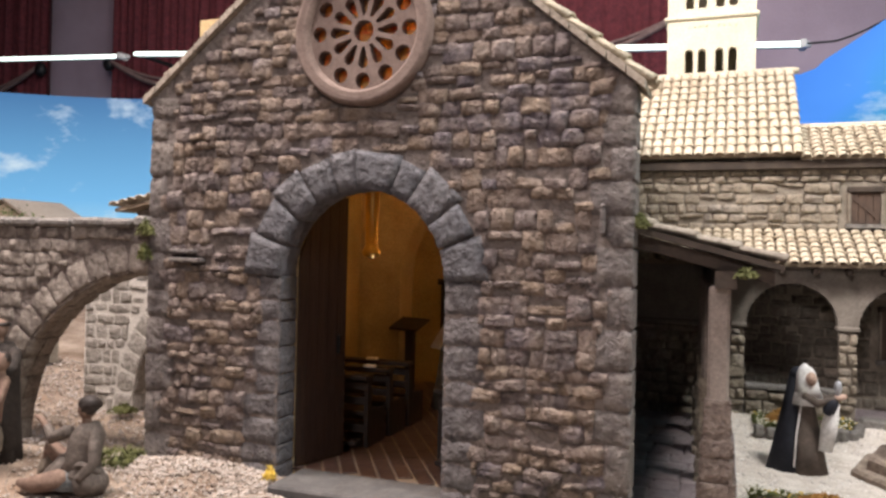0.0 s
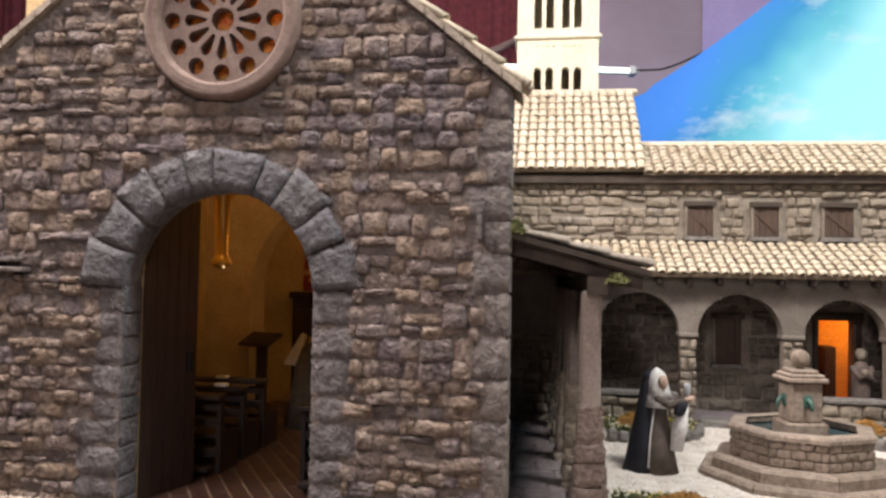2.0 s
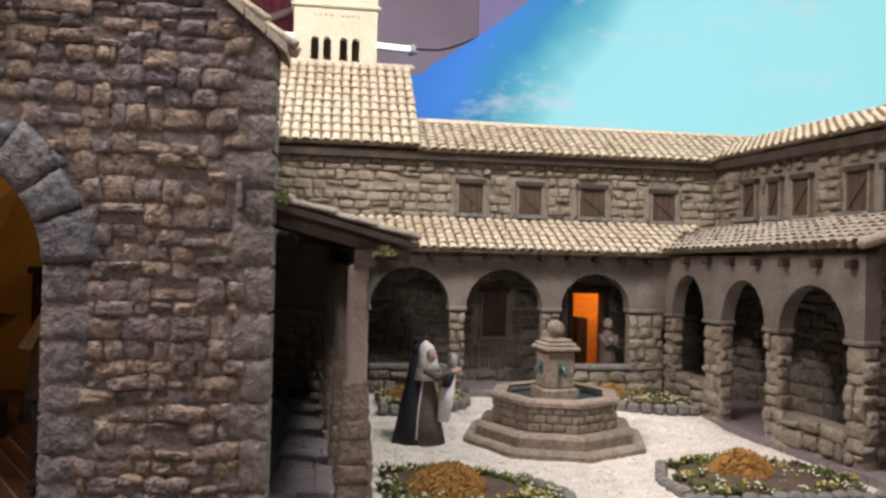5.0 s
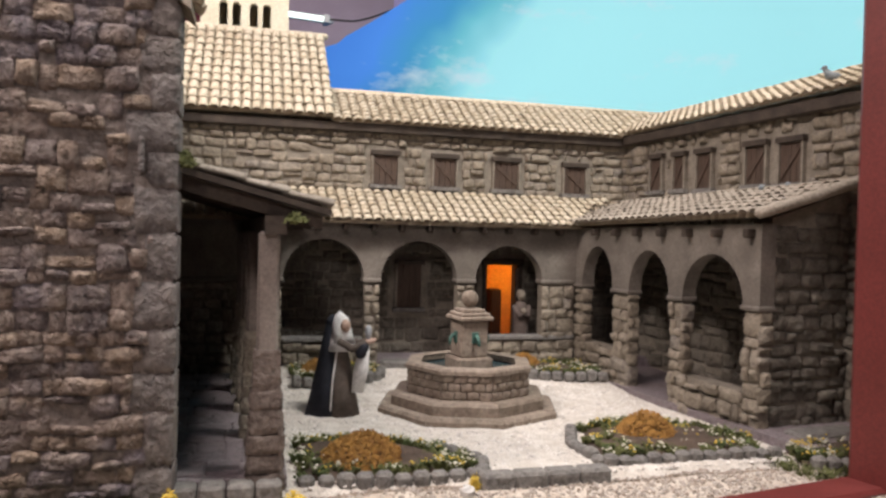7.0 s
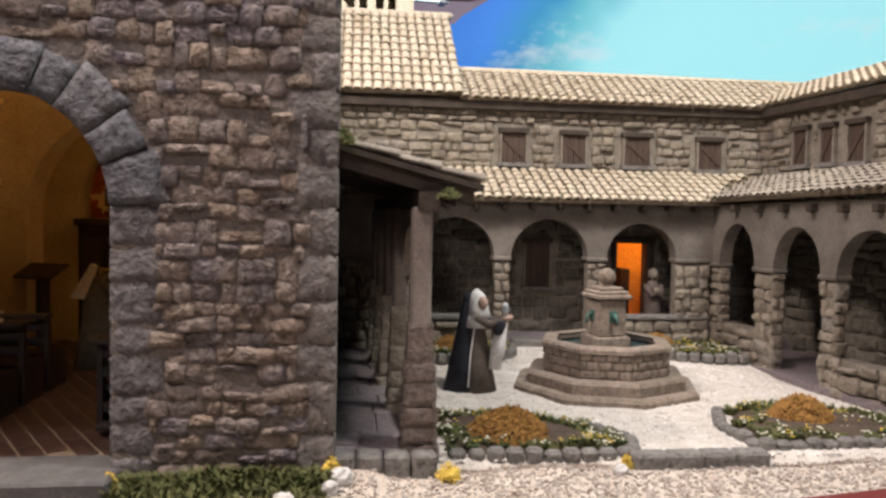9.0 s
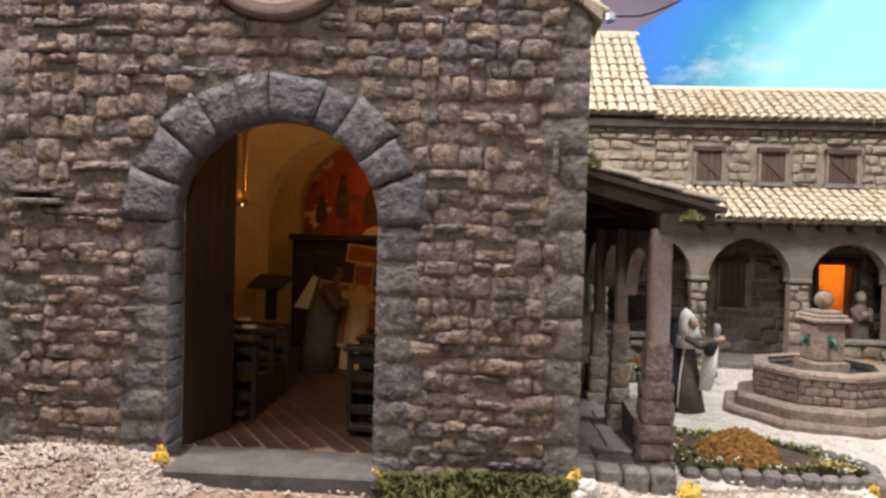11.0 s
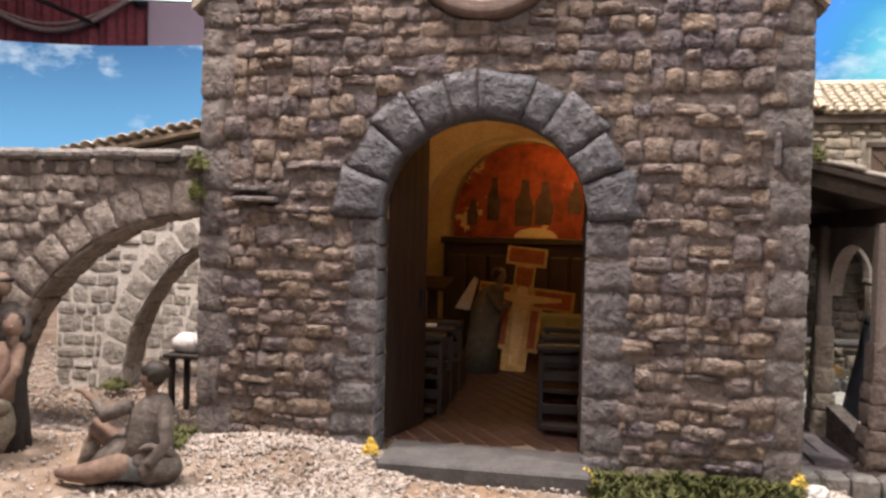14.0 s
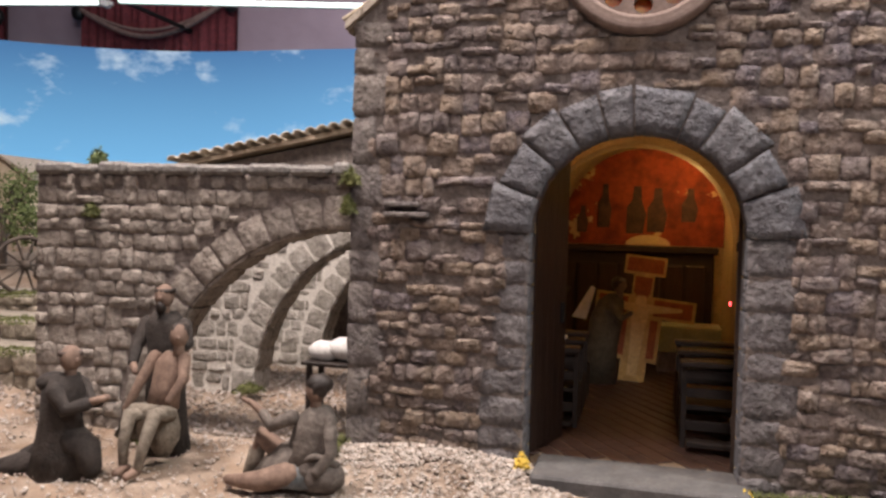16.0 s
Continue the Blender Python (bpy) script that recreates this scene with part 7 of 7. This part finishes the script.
farmhouse(-2.63, 1.5, 0.22, 0.29, 0.3, 0.315, "small plastered farmhouse with a tiled roof far off")
farmhouse(-3.22, 1.75, 0.2, 0.5, 0.3, 0.30, "low farmhouse with a grey tiled roof far off")


def tree(x, y, z, h, seed):
    rr = random.Random(seed)
    ob = thing("tree", "small dark green model tree in the farmyard", "tree", (x, y, z), group="model trees")
    g = Geo()
    g.limb([(x, y, z, h * 0.05), (x + 0.01, y, z + h * 0.3, h * 0.035), (x, y, z + h * 0.6, h * 0.02)])
    tips = []
    for i in range(9):
        a, q = rr.uniform(0, 6.28), rr.uniform(0.3, 0.6)
        e = (x + math.cos(a) * h * 0.25, y + math.sin(a) * h * 0.25, z + h * rr.uniform(0.5, 0.95))
        g.limb([(x, y, z + h * q, h * 0.015), (*e, h * 0.006)])
        tips.append(e)
    part("trunk", g, BEAM, ob, "", True)
    g = Geo()
    for e in tips:
        for _ in range(150):
            c = Vector(e) + Vector((rr.gauss(0, 1), rr.gauss(0, 1), rr.gauss(0, 0.8))) * h * 0.10
            s = 0.008 * rr.uniform(0.6, 1.4)
            u = Vector((rr.uniform(-1, 1), rr.uniform(-1, 1), rr.uniform(-1, 1))).normalized()
            w = u.orthogonal().normalized() * s * 0.5
            g.add([c, c + u * s - w, c + u * s * 1.8, c + u * s + w], [(0, 1, 2, 3)])
    part("crown", g, LEAF, ob)


tree(-2.07, 1.10, 0.16, 0.27, 2)
tree(-2.25, 1.12, 0.18, 0.36, 3)

# ---- masonry pieces ----
# chapel front: voussoirs and jamb blocks round the door
rr = random.Random(15)
SHARE = (1.1, 0.85, 1.1, 0.7, 1.25, 0.75, 0.9, 0.95, 1.05, 1.1)
NV = len(SHARE)
for i in range(NV):
    a0, a1 = [radians(1 + 178 * sum(SHARE[:q]) / sum(SHARE)) for q in (i, i + 1)]
    a0, a1 = a0 + radians(0.5), a1 - radians(0.5)
    ro = 0.216 + rr.uniform(-0.008, 0.008)
    ri, dp, z0 = DR - 0.002, 0.0085 + rr.uniform(-0.0015, 0.002), DZ
    g, na, nr = Geo(), 6, 5
    vs = []
    for j in range(nr):
        for q in range(na):
            u, w = q / (na - 1), j / (nr - 1)
            a = a0 + (a1 - a0) * u
            r = ri + (ro / math.cos(a - (a0 + a1) / 2) - ri) * w
            edge = q in (0, na - 1) or j in (0, nr - 1)
            vs.append((r * math.cos(a) + rr.uniform(-1, 1) * 0.0008, -dp * (rr.uniform(0.82, 0.95) if edge else rr.uniform(0.84, 1.16)), z0 + r * math.sin(a) + rr.uniform(-1, 1) * 0.0008))
    ring = [q for q in range(na)] + [j * na + na - 1 for j in range(1, nr)] + [(nr - 1) * na + q for q in range(na - 2, -1, -1)] + [j * na for j in range(nr - 2, 0, -1)]
    k = len(vs)
    vs += [(vs[q][0], 0.004 if vs[q][0] ** 2 + (vs[q][2] - DZ) ** 2 > (DR + 0.004) ** 2 else 0.05, vs[q][2]) for q in ring]
    fs = [(j * na + q, j * na + q + 1, (j + 1) * na + q + 1, (j + 1) * na + q) for j in range(nr - 1) for q in range(na - 1)]
    fs += [(ring[q], k + q, k + (q + 1) % len(ring), ring[(q + 1) % len(ring)]) for q in range(len(ring))]
    part("voussoir", g.add(vs, fs), VOUSS, front, "grey cut arch stone" if i == 0 else "", True)
jambs = []
for s in (-1, 1):
    z = 0.0
    while z < DZ + 0.002:
        h = min(rr.uniform(0.034, 0.06), DZ + 0.006 - z)
        if DZ - z - h < 0.02:
            h = DZ + 0.006 - z
        w = rr.uniform(0.045, 0.078)
        cxx = s * (DR - 0.002 + w / 2)
        me = stone_mesh(700 + int(z * 1000) + s, JAMB, 0.8)
        m = Matrix.Translation((cxx, 0.004, z + h / 2)) @ Matrix.Diagonal((w, 0.0085 * rr.uniform(0.85, 1.25), h - 0.001, 1))
        jambs.append((s, z, z + h, w))
        ob = new("jamb_stone", me)
        ob.parent, ob.matrix_parent_inverse, ob.matrix_basis = front, Matrix.Translation(world_at(front)).inverted(), m
        part("reveal_stone", Geo().box(min(s * (DR - 0.004), s * (DR + 0.006)), max(s * (DR - 0.004), s * (DR + 0.006)), 0.004, 0.054, z, z + h - 0.003, 0.002), VOUSS, front)
        z += h
# quoins at both corners
quoins = []
for s, xe in ((-1, XL), (1, XR)):
    z, flip = 0.0, 0
    top = ZE + (0.02 if s < 0 else 0.0)
    while z < top - 0.01:
        h = min(rr.uniform(0.04, 0.075), top - z)
        w = (0.056, 0.036)[flip] * rr.uniform(0.9, 1.15)
        flip = 1 - flip
        m = Matrix.Translation((xe - s * w / 2 + s * 0.004, 0.003, z + h / 2)) @ Matrix.Diagonal((w, 0.0075 * rr.uniform(0.85, 1.25), h - 0.001, 1))
        ob = new("quoin", stone_mesh(900 + int(z * 1000) + s, QUOIN, 1.0))
        ob.parent, ob.matrix_parent_inverse, ob.matrix_basis = front, Matrix.Translation(world_at(front)).inverted(), m
        part("quoin_return", Geo().box(min(xe, xe + s * 0.005), max(xe, xe + s * 0.005), 0.002, 0.054, z + 0.001, z + h - 0.003, 0.002), QUOIN, front)
        quoins.append((s, z, z + h, w))
        z += h


def on_front(u, v):
    if not (XL < u < XR and -0.01 < v < gable(u) - 0.012):
        return False
    if math.hypot(u, v - RC) < 0.117:
        return False
    if v > DZ and math.hypot(u, v - DZ) < 0.210:
        return False
    if v <= DZ and abs(u) < DR:
        return False
    for s, z0, z1, w in jambs:
        if z0 <= v <= z1 and 0 < s * u < DR + w - 0.016:
            return False
    for s, z0, z1, w in quoins:
        if z0 <= v <= z1 and (u < XL + w - 0.016 if s < 0 else u > XR - w + 0.016):
            return False
    return True


for z in (0.388, 0.404):
    part("ledge_stone", Geo().box(-0.378, -0.308 - (z - 0.388), -0.020, 0.0, z, z + 0.008, 0.002), QUOIN, front)
part("slit_stone", Geo().box(0.396, 0.403, -0.012, 0.0, 0.448, 0.492, 0.002), QUOIN, front)
pl = courses(frame_of((0, 0.003, 0), (1, 0, 0), (0, -1, 0)), XL, XR, 0.0, ZA, 0.0265, 0.036, 0.0085, on_front, FACADE, 17, 0.0, 0.24, 0.11)
place_pieces("stone", pl, FACADE, front, 300)

# cloister walls
up_in = not_in(bw)
pl = courses(frame_of((0, YB + 0.002, 0), (1, 0, 0), (0, -1, 0)), 0.27, 1.66, 0.494, 0.664, 0.0235, 0.037, 0.011, up_in, SAND, 18, 0.004, 0.14, 0.10)
place_pieces("stone", pl, SAND, [o_ for o_ in back.children if o_.name.startswith("upper_wall")][0], 300)
# lower walls and end wall: darker stone carries the shade under the lean-to roofs
low_in = not_in([GW, OD])
pl = courses(frame_of((0, YB + 0.002, 0), (1, 0, 0), (0, -1, 0)), 0.42, 1.66, 0.05, 0.42, 0.028, 0.045, 0.007, low_in, SHADEDST, 19, 0.004)
place_pieces("wall_stone", pl, SHADEDST, [o_ for o_ in back.children if o_.name.startswith("upper_wall")][0], 120)
rwall = [o_ for o_ in right.children if o_.name.startswith("upper_wall")][0]
pl = courses(frame_of((XU + 0.002, 0, 0), (0, -1, 0), (-1, 0, 0)), -1.0, -0.03, 0.485, 0.70, 0.025, 0.038, 0.012, lambda u, v: not_in(rw, 0.02)(-u, v) and v < 0.668 + 0.010 * (1 + u), SAND, 20, 0.003)
place_pieces("stone", pl, SAND, rwall, 300)
pl = courses(frame_of((XU + 0.002, 0, 0), (0, -1, 0), (-1, 0, 0)), -1.0, -0.12, 0.03, 0.46, 0.030, 0.05, 0.010, lambda u, v: True, SHADEDST, 22, 0.004)
place_pieces("wall_stone", pl, SHADEDST, rwall, 120)
pl = courses(frame_of((0, 0.202, 0), (1, 0, 0), (0, -1, 0)), 1.437, 1.634, 0.0, 0.48, 0.026, 0.040, 0.009, lambda u, v: v < 0.412 + (u - 1.437) * 0.29, SHADEDST, 23, 0.003)
place_pieces("stone", pl, SHADEDST, endw, 200)
# brick floor of the nave, laid aslant
bl, bw_ = 0.085, 0.031
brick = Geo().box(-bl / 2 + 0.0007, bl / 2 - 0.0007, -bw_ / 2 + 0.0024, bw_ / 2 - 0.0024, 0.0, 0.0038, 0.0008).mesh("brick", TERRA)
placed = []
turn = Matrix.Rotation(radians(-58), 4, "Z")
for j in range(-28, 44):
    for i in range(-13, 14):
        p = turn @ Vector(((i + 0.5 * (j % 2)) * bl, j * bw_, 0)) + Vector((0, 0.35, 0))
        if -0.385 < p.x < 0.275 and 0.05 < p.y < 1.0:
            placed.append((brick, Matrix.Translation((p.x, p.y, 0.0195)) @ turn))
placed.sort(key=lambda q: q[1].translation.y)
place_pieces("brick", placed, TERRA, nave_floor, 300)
# the side wing stands a little askew to the court
right.rotation_euler.z = radians(6.4)
